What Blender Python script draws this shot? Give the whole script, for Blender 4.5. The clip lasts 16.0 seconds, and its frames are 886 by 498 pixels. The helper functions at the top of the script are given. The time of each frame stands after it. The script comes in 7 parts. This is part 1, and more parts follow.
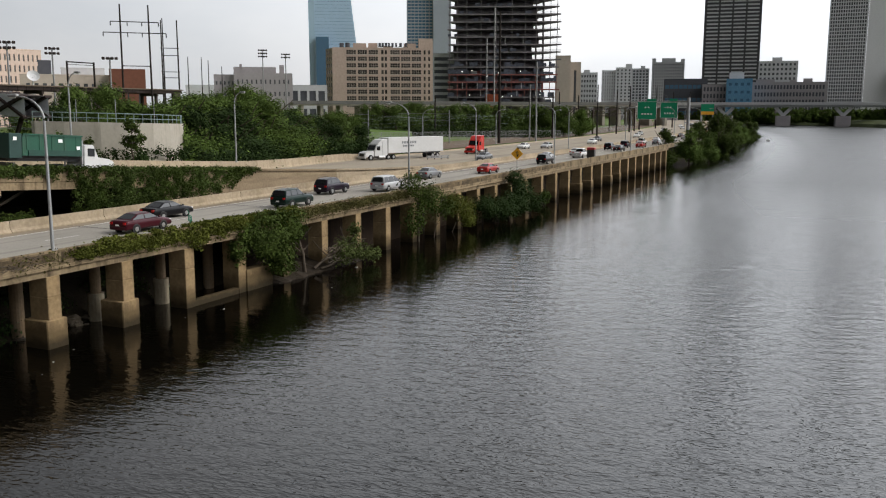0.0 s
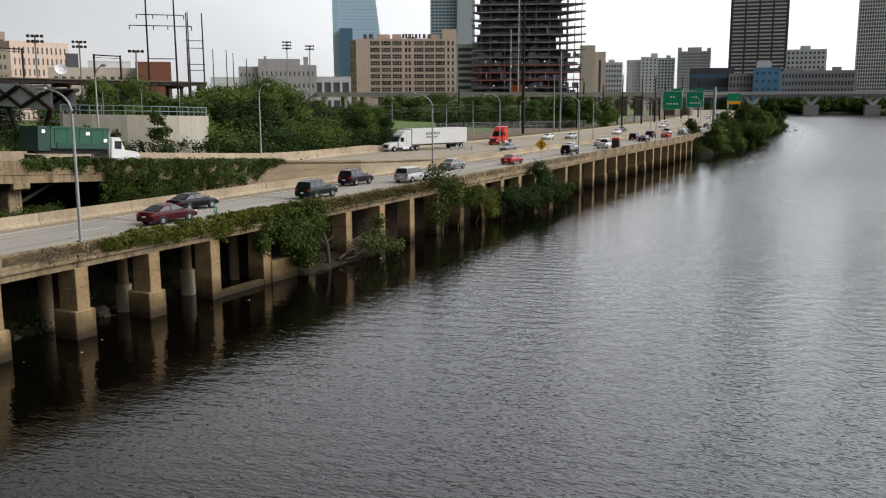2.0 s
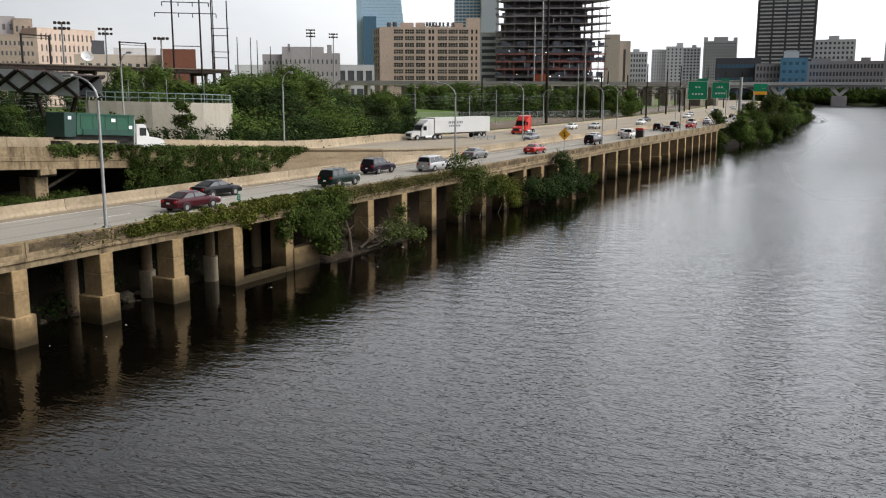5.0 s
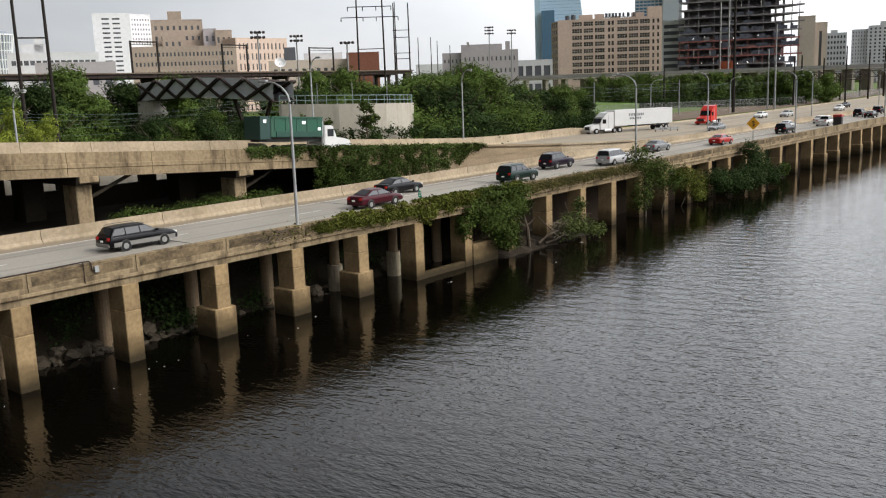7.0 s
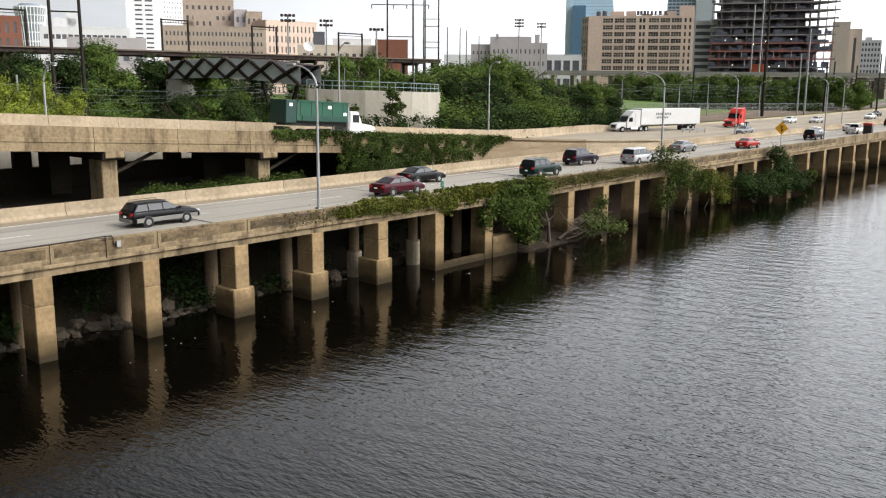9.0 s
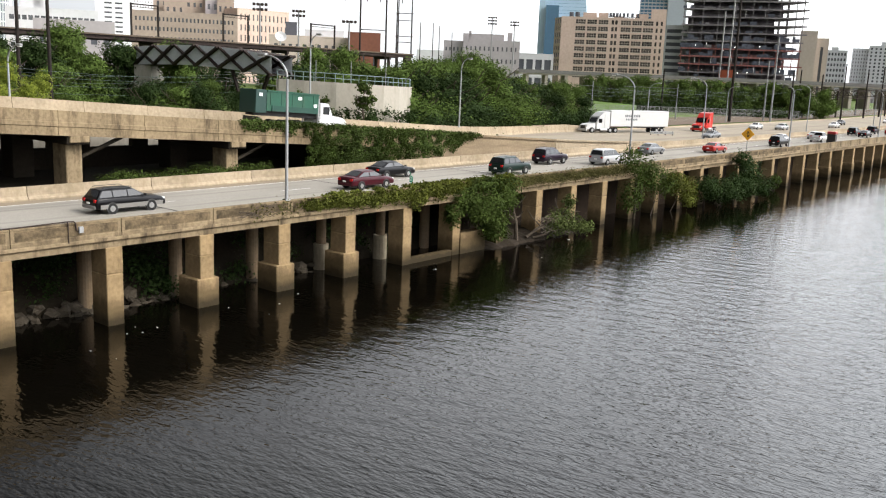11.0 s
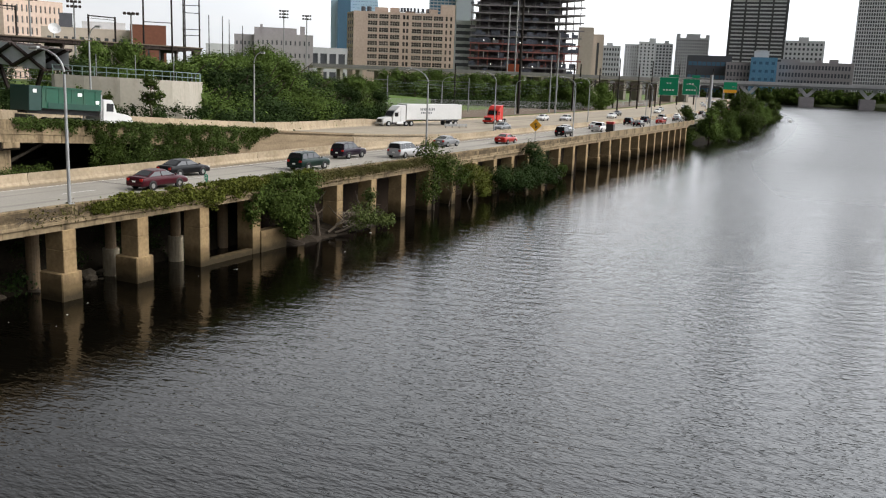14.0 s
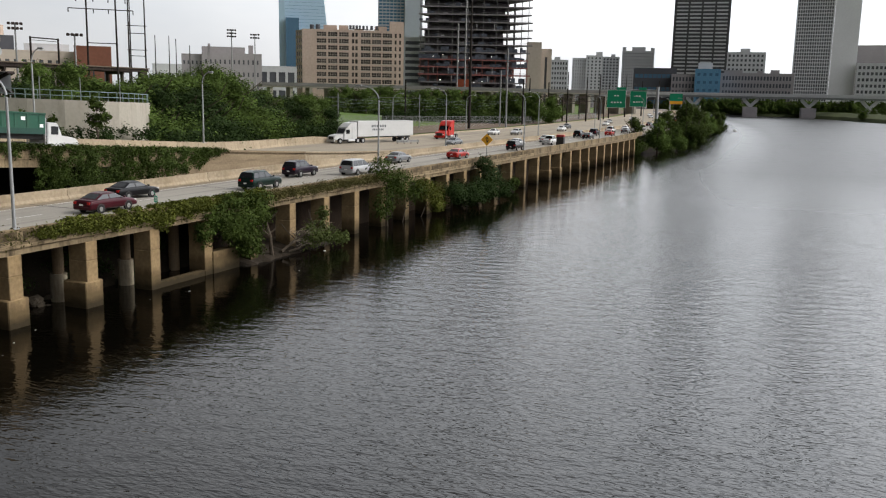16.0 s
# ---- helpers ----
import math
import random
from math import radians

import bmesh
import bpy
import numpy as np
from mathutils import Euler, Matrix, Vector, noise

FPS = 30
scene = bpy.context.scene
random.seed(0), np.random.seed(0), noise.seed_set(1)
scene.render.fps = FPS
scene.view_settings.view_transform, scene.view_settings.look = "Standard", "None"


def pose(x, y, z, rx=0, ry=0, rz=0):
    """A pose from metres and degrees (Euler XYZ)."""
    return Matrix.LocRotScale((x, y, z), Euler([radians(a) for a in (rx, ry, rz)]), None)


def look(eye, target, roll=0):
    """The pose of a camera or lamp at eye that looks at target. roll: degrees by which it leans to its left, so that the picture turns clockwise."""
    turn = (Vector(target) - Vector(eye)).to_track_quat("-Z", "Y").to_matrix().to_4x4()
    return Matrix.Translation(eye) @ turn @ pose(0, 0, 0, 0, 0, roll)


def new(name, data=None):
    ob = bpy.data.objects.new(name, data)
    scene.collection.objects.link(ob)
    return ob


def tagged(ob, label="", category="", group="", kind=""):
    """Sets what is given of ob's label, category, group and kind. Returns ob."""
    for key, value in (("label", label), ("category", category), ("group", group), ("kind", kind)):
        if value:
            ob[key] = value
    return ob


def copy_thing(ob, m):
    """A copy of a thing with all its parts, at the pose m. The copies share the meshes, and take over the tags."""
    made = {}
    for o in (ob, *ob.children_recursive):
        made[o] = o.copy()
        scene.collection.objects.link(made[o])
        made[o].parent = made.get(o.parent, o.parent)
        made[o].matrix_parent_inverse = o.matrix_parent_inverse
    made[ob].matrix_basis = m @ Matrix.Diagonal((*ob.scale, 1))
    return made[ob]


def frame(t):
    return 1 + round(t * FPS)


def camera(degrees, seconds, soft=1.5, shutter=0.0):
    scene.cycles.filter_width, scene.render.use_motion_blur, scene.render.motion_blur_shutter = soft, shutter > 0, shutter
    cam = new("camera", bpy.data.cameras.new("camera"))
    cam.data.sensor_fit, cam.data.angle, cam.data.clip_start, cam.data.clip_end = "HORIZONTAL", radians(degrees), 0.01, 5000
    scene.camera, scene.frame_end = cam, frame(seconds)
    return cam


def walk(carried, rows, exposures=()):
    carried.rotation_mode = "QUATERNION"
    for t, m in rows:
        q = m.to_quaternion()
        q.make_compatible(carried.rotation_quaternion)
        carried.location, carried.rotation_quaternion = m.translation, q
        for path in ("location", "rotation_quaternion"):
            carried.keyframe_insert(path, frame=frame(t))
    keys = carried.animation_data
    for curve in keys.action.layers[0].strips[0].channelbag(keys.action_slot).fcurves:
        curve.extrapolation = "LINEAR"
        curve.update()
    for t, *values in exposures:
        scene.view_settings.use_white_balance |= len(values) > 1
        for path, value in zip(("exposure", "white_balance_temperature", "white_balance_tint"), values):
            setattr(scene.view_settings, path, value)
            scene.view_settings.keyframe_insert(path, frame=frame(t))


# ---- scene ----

# ---- camera: standing on a bridge over the river, turning ----
cam = camera(53.24, 16.0, soft=1.15)
ROWS = [
    (0.0, pose(0, 0, 14.3, 81.07, -0.10, 25.00)),
    (0.5, pose(0, 0, 14.3, 81.03, 0.08, 25.05)),
    (1.0, pose(0, 0, 14.3, 80.76, 0.05, 25.22)),
    (1.5, pose(0, 0, 14.3, 80.67, 0.14, 25.85)),
    (2.0, pose(0, 0, 14.3, 80.50, 0.20, 26.52)),
    (2.5, pose(0, 0, 14.3, 80.34, 0.18, 27.13)),
    (3.0, pose(0, 0, 14.3, 80.26, 0.14, 27.42)),
    (5.5, pose(0, 0, 14.3, 79.74, -0.14, 28.04)),
    (6.0, pose(0, 0, 14.3, 79.55, -0.17, 28.62)),
    (6.2, pose(0, 0, 14.3, 79.52, 0.42, 31.45)),
    (6.5, pose(0, 0, 14.3, 79.48, 1.23, 35.39)),
    (7.0, pose(0, 0, 14.3, 79.68, 2.00, 39.32)),
    (7.5, pose(0, 0, 14.3, 79.94, 1.77, 40.86)),
    (8.0, pose(0, 0, 14.3, 79.68, 1.34, 41.59)),
    (8.5, pose(0, 0, 14.3, 79.40, 0.20, 41.24)),
    (9.0, pose(0, 0, 14.3, 79.10, -0.43, 41.06)),
    (11.5, pose(0, 0, 14.3, 78.73, -2.86, 38.70)),
    (12.0, pose(0, 0, 14.3, 78.60, -2.98, 38.06)),
    (12.1, pose(0, 0, 14.3, 78.60, -3.00, 37.93)),
    (12.3, pose(0, 0, 14.3, 78.64, -3.08, 36.05)),
    (12.5, pose(0, 0, 14.3, 78.71, -3.15, 33.66)),
    (13.0, pose(0, 0, 14.3, 79.04, -2.83, 29.23)),
    (13.5, pose(0, 0, 14.3, 79.18, -2.62, 26.84)),
    (14.0, pose(0, 0, 14.3, 79.02, -2.21, 26.27)),
    (14.5, pose(0, 0, 14.3, 78.99, -2.05, 25.44)),
    (15.0, pose(0, 0, 14.3, 79.09, -1.54, 23.67)),
    (15.5, pose(0, 0, 14.3, 79.44, -1.41, 23.32)),
    (16.0, pose(0, 0, 14.3, 80.12, -1.23, 23.11)),
]
walk(cam, ROWS, exposures=((0.0, -0.56), (3.0, -0.34), (6.0, -0.26), (7.0, -0.22), (7.8, -0.16), (9.0, 0.12), (11.5, 0.28), (12.6, 0.2), (13.5, -0.14), (15.0, -0.14), (16.0, -0.42)))

# ---- sky and sun: bright overcast ----
SUN_AZ, SUN_EL = 70.0, 42.0          # degrees: clockwise from +y, above the horizon
world = bpy.data.worlds.new("sky")
scene.world = world
world.use_nodes = True
wn, wl = world.node_tree.nodes, world.node_tree.links
sky = wn.new("ShaderNodeTexSky")
sky.sky_type = "NISHITA"
sky.sun_disc = False
sky.sun_elevation, sky.sun_rotation = radians(SUN_EL), radians(SUN_AZ)
sky.air_density, sky.dust_density = 1.0, 3.0
coord = wn.new("ShaderNodeTexCoord")
stretch = wn.new("ShaderNodeMapping")
stretch.inputs["Scale"].default_value = (1.0, 1.0, 2.6)
cloud = wn.new("ShaderNodeTexNoise")
cloud.inputs["Scale"].default_value = 2.6
cloud.inputs["Detail"].default_value = 6.0
cloud.inputs["Roughness"].default_value = 0.55
cloud_ramp = wn.new("ShaderNodeValToRGB")
cloud_ramp.color_ramp.elements[0].position, cloud_ramp.color_ramp.elements[1].position = 0.3, 0.66
cloud_ramp.color_ramp.elements[0].color = (7.3, 7.65, 8.15, 1)
cloud_ramp.color_ramp.elements[1].color = (9.3, 9.35, 9.5, 1)
overcast = wn.new("ShaderNodeMix")
overcast.data_type = "RGBA"
overcast.inputs["Factor"].default_value = 0.88
wl.new(coord.outputs["Generated"], stretch.inputs["Vector"])
wl.new(stretch.outputs["Vector"], cloud.inputs["Vector"])
wl.new(cloud.outputs["Fac"], cloud_ramp.inputs["Fac"])
wl.new(sky.outputs["Color"], overcast.inputs["A"])
wl.new(cloud_ramp.outputs["Color"], overcast.inputs["B"])
# thin cloud: brighter overhead, round the veiled sun and upstream, where it breaks
def maths(op, a=None, b=None, c=None):
    node = wn.new("ShaderNodeMath")
    node.operation = op
    for socket, value in zip(node.inputs, (a, b, c)):
        if isinstance(value, (int, float)):
            socket.default_value = value
        elif value is not None:
            wl.new(value, socket)
    return node.outputs[0]


split = wn.new("ShaderNodeSeparateXYZ")
wl.new(coord.outputs["Generated"], split.inputs[0])
toward = wn.new("ShaderNodeVectorMath")
toward.operation = "DOT_PRODUCT"
toward.inputs[1].default_value = (math.sin(radians(SUN_AZ)) * math.cos(radians(SUN_EL)), math.cos(radians(SUN_AZ)) * math.cos(radians(SUN_EL)), math.sin(radians(SUN_EL)))
wl.new(coord.outputs["Generated"], toward.inputs[0])
side = wn.new("ShaderNodeVectorMath")
side.operation = "DOT_PRODUCT"
side.inputs[1].default_value = (math.sin(radians(55)), math.cos(radians(55)), 0.0)
wl.new(coord.outputs["Generated"], side.inputs[0])
rise = maths("MAXIMUM", split.outputs["Z"], 0.0)
low_rise = maths("MINIMUM", rise, 0.45)
upstream = maths("MAXIMUM", maths("SUBTRACT", maths("MULTIPLY_ADD", split.outputs["Y"], 0.42, 0.85), maths("MULTIPLY", low_rise, 0.55)), 0.2)
broad = maths("MULTIPLY", maths("MAXIMUM", maths("MULTIPLY_ADD", side.outputs["Value"], maths("MULTIPLY_ADD", low_rise, 2.9, 0.4), 1.0), 0.18), upstream)
glow = maths("POWER", maths("MAXIMUM", toward.outputs["Value"], 0.0), 2.0)
height = maths("SUBTRACT", maths("MULTIPLY_ADD", low_rise, 3.0, 1.0), maths("MULTIPLY", maths("MAXIMUM", maths("SUBTRACT", rise, 0.48), 0.0), 3.4))
level = maths("MULTIPLY", maths("MULTIPLY_ADD", glow, 0.9, broad), height)
lift = wn.new("ShaderNodeVectorMath")
lift.operation = "SCALE"
wl.new(overcast.outputs["Result"], lift.inputs[0])
wl.new(level, lift.inputs["Scale"])
wl.new(lift.outputs[0], wn["Background"].inputs["Color"])
wn["Background"].inputs["Strength"].default_value = 0.104

sun = new("sun", bpy.data.lights.new("sun", "SUN"))
sun.data.energy, sun.data.angle, sun.data.color = 2.8, radians(22), (1.0, 0.95, 0.87)
sun.matrix_world = look((0, 0, 0), (-math.sin(radians(SUN_AZ)) * math.cos(radians(SUN_EL)), -math.cos(radians(SUN_AZ)) * math.cos(radians(SUN_EL)), -math.sin(radians(SUN_EL))))

# ---- materials ----
def mat(name, base, rough=0.8, vary=0.25, big=0.15, fine=6.0, bump=0.15, metal=0.0, stain=None, stain_amount=0.0, per_object=0.0, per_island=0.0, spec=None, run=(1.6, 1.6, 0.35)):
    """A procedural surface: base colour, varied at two scales (big, fine: features per metre), with relief."""
    m = bpy.data.materials.new(name)
    m.use_nodes = True
    n, l = m.node_tree.nodes, m.node_tree.links
    b = n["Principled BSDF"]
    b.inputs["Roughness"].default_value, b.inputs["Metallic"].default_value = rough, metal
    b.inputs["Specular IOR Level"].default_value = spec if spec is not None else (0.1 if rough > 0.7 else 0.4)
    tc = n.new("ShaderNodeTexCoord")
    n1, n2 = n.new("ShaderNodeTexNoise"), n.new("ShaderNodeTexNoise")
    n1.inputs["Scale"].default_value, n2.inputs["Scale"].default_value = big, fine
    n1.inputs["Detail"].default_value, n2.inputs["Detail"].default_value = 5.0, 4.0
    for k in (n1, n2):
        l.new(tc.outputs["Object"], k.inputs["Vector"])
    add = n.new("ShaderNodeMath")
    add.operation = "ADD"
    l.new(n1.outputs["Fac"], add.inputs[0])
    l.new(n2.outputs["Fac"], add.inputs[1])
    last = add.outputs[0]
    span = n.new("ShaderNodeMapRange")
    span.inputs["From Min"].default_value, span.inputs["From Max"].default_value = 0.6, 1.4
    span.inputs["To Min"].default_value, span.inputs["To Max"].default_value = 1.0 - vary, 1.0 + vary
    l.new(last, span.inputs["Value"])
    value = span.outputs[0]
    for amount, source in ((per_object, "obj"), (per_island, "isl")):
        if amount:
            node = n.new("ShaderNodeObjectInfo" if source == "obj" else "ShaderNodeNewGeometry")
            r = n.new("ShaderNodeMapRange")
            r.inputs["To Min"].default_value, r.inputs["To Max"].default_value = 1.0 - amount, 1.0 + amount
            l.new(node.outputs["Random" if source == "obj" else "Random Per Island"], r.inputs["Value"])
            mul = n.new("ShaderNodeMath")
            mul.operation = "MULTIPLY"
            l.new(value, mul.inputs[0])
            l.new(r.outputs[0], mul.inputs[1])
            value = mul.outputs[0]
    scaled = n.new("ShaderNodeVectorMath")
    scaled.operation = "SCALE"
    scaled.inputs[0].default_value = base
    l.new(value, scaled.inputs["Scale"])
    colour = scaled.outputs[0]
    if stain:
        st = n.new("ShaderNodeTexNoise")
        mp = n.new("ShaderNodeMapping")
        mp.inputs["Scale"].default_value = run
        l.new(tc.outputs["Object"], mp.inputs["Vector"])
        l.new(mp.outputs["Vector"], st.inputs["Vector"])
        st.inputs["Scale"].default_value, st.inputs["Detail"].default_value, st.inputs["Roughness"].default_value = 0.7, 8.0, 0.65
        sr = n.new("ShaderNodeMapRange")
        sr.inputs["From Min"].default_value, sr.inputs["From Max"].default_value = 0.5, 0.68
        sr.inputs["To Max"].default_value = stain_amount
        l.new(st.outputs["Fac"], sr.inputs["Value"])
        mix = n.new("ShaderNodeMix")
        mix.data_type = "RGBA"
        mix.inputs["B"].default_value = (*stain, 1)
        l.new(sr.outputs[0], mix.inputs["Factor"])
        l.new(colour, mix.inputs["A"])
        colour = mix.outputs["Result"]
    l.new(colour, b.inputs["Base Color"])
    if bump:
        bp = n.new("ShaderNodeBump")
        bp.inputs["Strength"].default_value, bp.inputs["Distance"].default_value = bump, 0.1
        l.new(n2.outputs["Fac"], bp.inputs["Height"])
        l.new(bp.outputs["Normal"], b.inputs["Normal"])
    return m


def leaf_mat(name, base, vary=0.32):
    m = mat(name, base, 0.85, 0.5, 0.45, 2.0, 0.0, per_island=vary, per_object=0.12, spec=0.06)
    b = m.node_tree.nodes["Principled BSDF"]
    # thin leaves let some light through
    n, l = m.node_tree.nodes, m.node_tree.links
    tr, mx = n.new("ShaderNodeBsdfTranslucent"), n.new("ShaderNodeMixShader")
    l.new(b.inputs["Base Color"].links[0].from_socket, tr.inputs["Color"])
    mx.inputs["Fac"].default_value = 0.22
    l.new(b.outputs["BSDF"], mx.inputs[1])
    l.new(tr.outputs["BSDF"], mx.inputs[2])
    l.new(mx.outputs[0], n["Material Output"].inputs["Surface"])
    return m


def glass_mat(name, tint, rough=0.08):
    m = mat(name, tint, rough, 0.5, 0.05, 0.4, 0.0, spec=0.7, per_object=0.35)
    return m


M_conc = mat("weathered_concrete", (0.185, 0.140, 0.085), 0.85, 0.42, 0.3, 4.0, 0.3, stain=(0.048, 0.035, 0.021), stain_amount=0.9, per_object=0.08)
M_pier = mat("tan_pier_concrete", (0.225, 0.158, 0.084), 0.85, 0.3, 0.5, 4.0, 0.25, stain=(0.07, 0.048, 0.028), stain_amount=0.7, per_object=0.1)


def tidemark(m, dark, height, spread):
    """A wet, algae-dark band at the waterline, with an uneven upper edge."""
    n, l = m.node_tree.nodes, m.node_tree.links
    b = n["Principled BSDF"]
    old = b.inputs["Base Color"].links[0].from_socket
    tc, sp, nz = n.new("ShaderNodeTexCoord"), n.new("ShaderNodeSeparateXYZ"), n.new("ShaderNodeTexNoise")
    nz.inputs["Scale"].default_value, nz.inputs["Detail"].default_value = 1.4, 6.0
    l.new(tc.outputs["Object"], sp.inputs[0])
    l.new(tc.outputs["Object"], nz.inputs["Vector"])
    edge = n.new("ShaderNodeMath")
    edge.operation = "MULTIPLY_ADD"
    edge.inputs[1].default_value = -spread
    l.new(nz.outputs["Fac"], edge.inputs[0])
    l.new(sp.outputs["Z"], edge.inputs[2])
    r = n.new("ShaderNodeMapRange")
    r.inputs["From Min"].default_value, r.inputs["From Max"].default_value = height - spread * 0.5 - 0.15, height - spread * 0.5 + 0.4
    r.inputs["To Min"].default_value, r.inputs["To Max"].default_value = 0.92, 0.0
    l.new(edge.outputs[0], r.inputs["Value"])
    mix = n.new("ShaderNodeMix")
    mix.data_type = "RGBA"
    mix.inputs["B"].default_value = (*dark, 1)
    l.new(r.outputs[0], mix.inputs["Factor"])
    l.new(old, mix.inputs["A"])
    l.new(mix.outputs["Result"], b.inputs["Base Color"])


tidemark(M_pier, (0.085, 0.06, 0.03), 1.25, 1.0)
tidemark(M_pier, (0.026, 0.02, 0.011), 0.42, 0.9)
M_barrier = mat("buff_barrier_concrete", (0.275, 0.222, 0.155), 0.85, 0.28, 0.25, 4.0, 0.15, stain=(0.17, 0.13, 0.08), stain_amount=0.65, per_object=0.07)
M_road = mat("worn_concrete_pavement", (0.245, 0.228, 0.2), 0.85, 0.16, 0.12, 8.0, 0.1, stain=(0.085, 0.078, 0.068), stain_amount=0.7, run=(0.95, 0.02, 1.0))
M_shoulder = mat("sandy_shoulder_pavement", (0.20, 0.162, 0.116), 0.85, 0.2, 0.2, 8.0, 0.1, stain=(0.10, 0.08, 0.058), stain_amount=0.6, run=(1.2, 0.06, 1.0))
M_paint = mat("white_lane_paint", (0.5, 0.49, 0.46), 0.6, 0.15, 0.5, 6.0, 0.0)
M_joint = mat("black_joint_filler", (0.03, 0.03, 0.028), 0.8, 0.2, 1.0, 8.0, 0.0)
# concrete with the under-deck shade put into its base colour
M_under = mat("shade_dark_concrete", (0.022, 0.018, 0.013), 0.9, 0.3, 0.3, 4.0, 0.2)
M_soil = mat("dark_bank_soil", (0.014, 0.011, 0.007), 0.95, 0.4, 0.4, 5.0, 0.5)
M_grass = mat("rough_green_grass", (0.075, 0.115, 0.028), 0.9, 0.4, 0.12, 3.0, 0.5, stain=(0.16, 0.13, 0.06), stain_amount=0.5)
M_ballast = mat("brown_rail_ballast", (0.12, 0.09, 0.065), 0.95, 0.3, 0.2, 5.0, 0.4)
M_steel = mat("galvanised_steel", (0.27, 0.275, 0.275), 0.6, 0.15, 1.0, 10.0, 0.0, metal=0.3)
M_dark_steel = mat("dark_brown_steel", (0.034, 0.025, 0.022), 0.75, 0.35, 0.5, 6.0, 0.1)


def water_mat():
    m = bpy.data.materials.new("river_water")
    m.use_nodes = True
    n, l = m.node_tree.nodes, m.node_tree.links
    b = n["Principled BSDF"]
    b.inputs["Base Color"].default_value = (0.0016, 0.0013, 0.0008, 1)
    b.inputs["Roughness"].default_value, b.inputs["IOR"].default_value = 0.04, 1.33
    tc = n.new("ShaderNodeTexCoord")
    last = None
    # the wind drops upstream: lower ripples there
    far = n.new("ShaderNodeSeparateXYZ")
    calm = n.new("ShaderNodeMapRange")
    calm.interpolation_type = "SMOOTHSTEP"
    calm.inputs["From Min"].default_value, calm.inputs["From Max"].default_value = 30.0, 280.0
    calm.inputs["To Min"].default_value, calm.inputs["To Max"].default_value = 1.0, 0.35
    l.new(tc.outputs["Object"], far.inputs[0])
    l.new(far.outputs["Y"], calm.inputs["Value"])
    # the bank shelters the water beside it
    lee = n.new("ShaderNodeMapRange")
    lee.inputs["From Min"].default_value, lee.inputs["From Max"].default_value = -39.0, -11.0
    lee.inputs["To Min"].default_value, lee.inputs["To Max"].default_value = 0.17, 1.0
    past, sq, off = n.new("ShaderNodeMath"), n.new("ShaderNodeMath"), n.new("ShaderNodeMath")
    past.operation, sq.operation, off.operation = "SUBTRACT", "MULTIPLY", "MULTIPLY_ADD"
    past.inputs[1].default_value = 190.0
    upto = n.new("ShaderNodeMath")
    upto.operation = "MAXIMUM"
    upto.inputs[1].default_value = 0.0
    l.new(far.outputs["Y"], past.inputs[0])
    l.new(past.outputs[0], upto.inputs[0])
    l.new(upto.outputs[0], sq.inputs[0])
    l.new(upto.outputs[0], sq.inputs[1])
    l.new(sq.outputs[0], off.inputs[0])
    off.inputs[1].default_value = 2.0e-4
    l.new(far.outputs["X"], off.inputs[2])
    l.new(off.outputs[0], lee.inputs["Value"])
    wind = n.new("ShaderNodeMath")
    wind.operation = "MULTIPLY"
    l.new(calm.outputs[0], wind.inputs[0])
    l.new(lee.outputs[0], wind.inputs[1])
    # ripples too small to tell apart roughen the far water
    rough = n.new("ShaderNodeMapRange")
    rough.inputs["From Min"].default_value, rough.inputs["From Max"].default_value = 25.0, 190.0
    rough.inputs["To Min"].default_value, rough.inputs["To Max"].default_value = 0.03, 0.42
    l.new(far.outputs["Y"], rough.inputs["Value"])
    ruffle = n.new("ShaderNodeMath")
    ruffle.operation = "MULTIPLY"
    l.new(rough.outputs[0], ruffle.inputs[0])
    l.new(lee.outputs[0], ruffle.inputs[1])
    l.new(ruffle.outputs[0], b.inputs["Roughness"])
    for scale, turn, sx, sy, dist in ((0.5, 14, 0.8, 2.0, 0.02), (1.15, 28, 0.8, 1.9, 0.05), (2.3, 20, 0.9, 2.0, 0.045), (4.2, 10, 0.9, 1.8, 0.02)):
        mp = n.new("ShaderNodeMapping")
        mp.inputs["Rotation"].default_value = (0, 0, radians(-turn))
        mp.inputs["Scale"].default_value = (sx, sy, 1)
        tx = n.new("ShaderNodeTexNoise")
        tx.inputs["Scale"].default_value, tx.inputs["Detail"].default_value = scale, 1.5
        bp = n.new("ShaderNodeBump")
        bp.inputs["Distance"].default_value = dist
        l.new(tc.outputs["Object"], mp.inputs["Vector"])
        l.new(mp.outputs["Vector"], tx.inputs["Vector"])
        l.new(wind.outputs[0], bp.inputs["Strength"])
        l.new(tx.outputs["Fac"], bp.inputs["Height"])
        if last:
            l.new(last, bp.inputs["Normal"])
        last = bp.outputs["Normal"]
    l.new(last, b.inputs["Normal"])
    return m


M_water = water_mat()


# ---- building blocks ----
def part(name, bm, material, parent=None, label="", smooth=False):
    """Links a bmesh as one mesh object, under a thing or a part if given."""
    me = bpy.data.meshes.new(name)
    bmesh.ops.recalc_face_normals(bm, faces=bm.faces)
    bm.to_mesh(me)
    bm.free()
    return from_mesh(name, me, material, parent, label, smooth)


def from_mesh(name, me, material, parent=None, label="", smooth=False):
    if material and not me.materials:
        me.materials.append(material)
    if smooth:
        me.polygons.foreach_set("use_smooth", [True] * len(me.polygons))
    ob = new(name, me)
    if parent:
        ob.parent = parent
    if label:
        tagged(ob, label)
    return ob


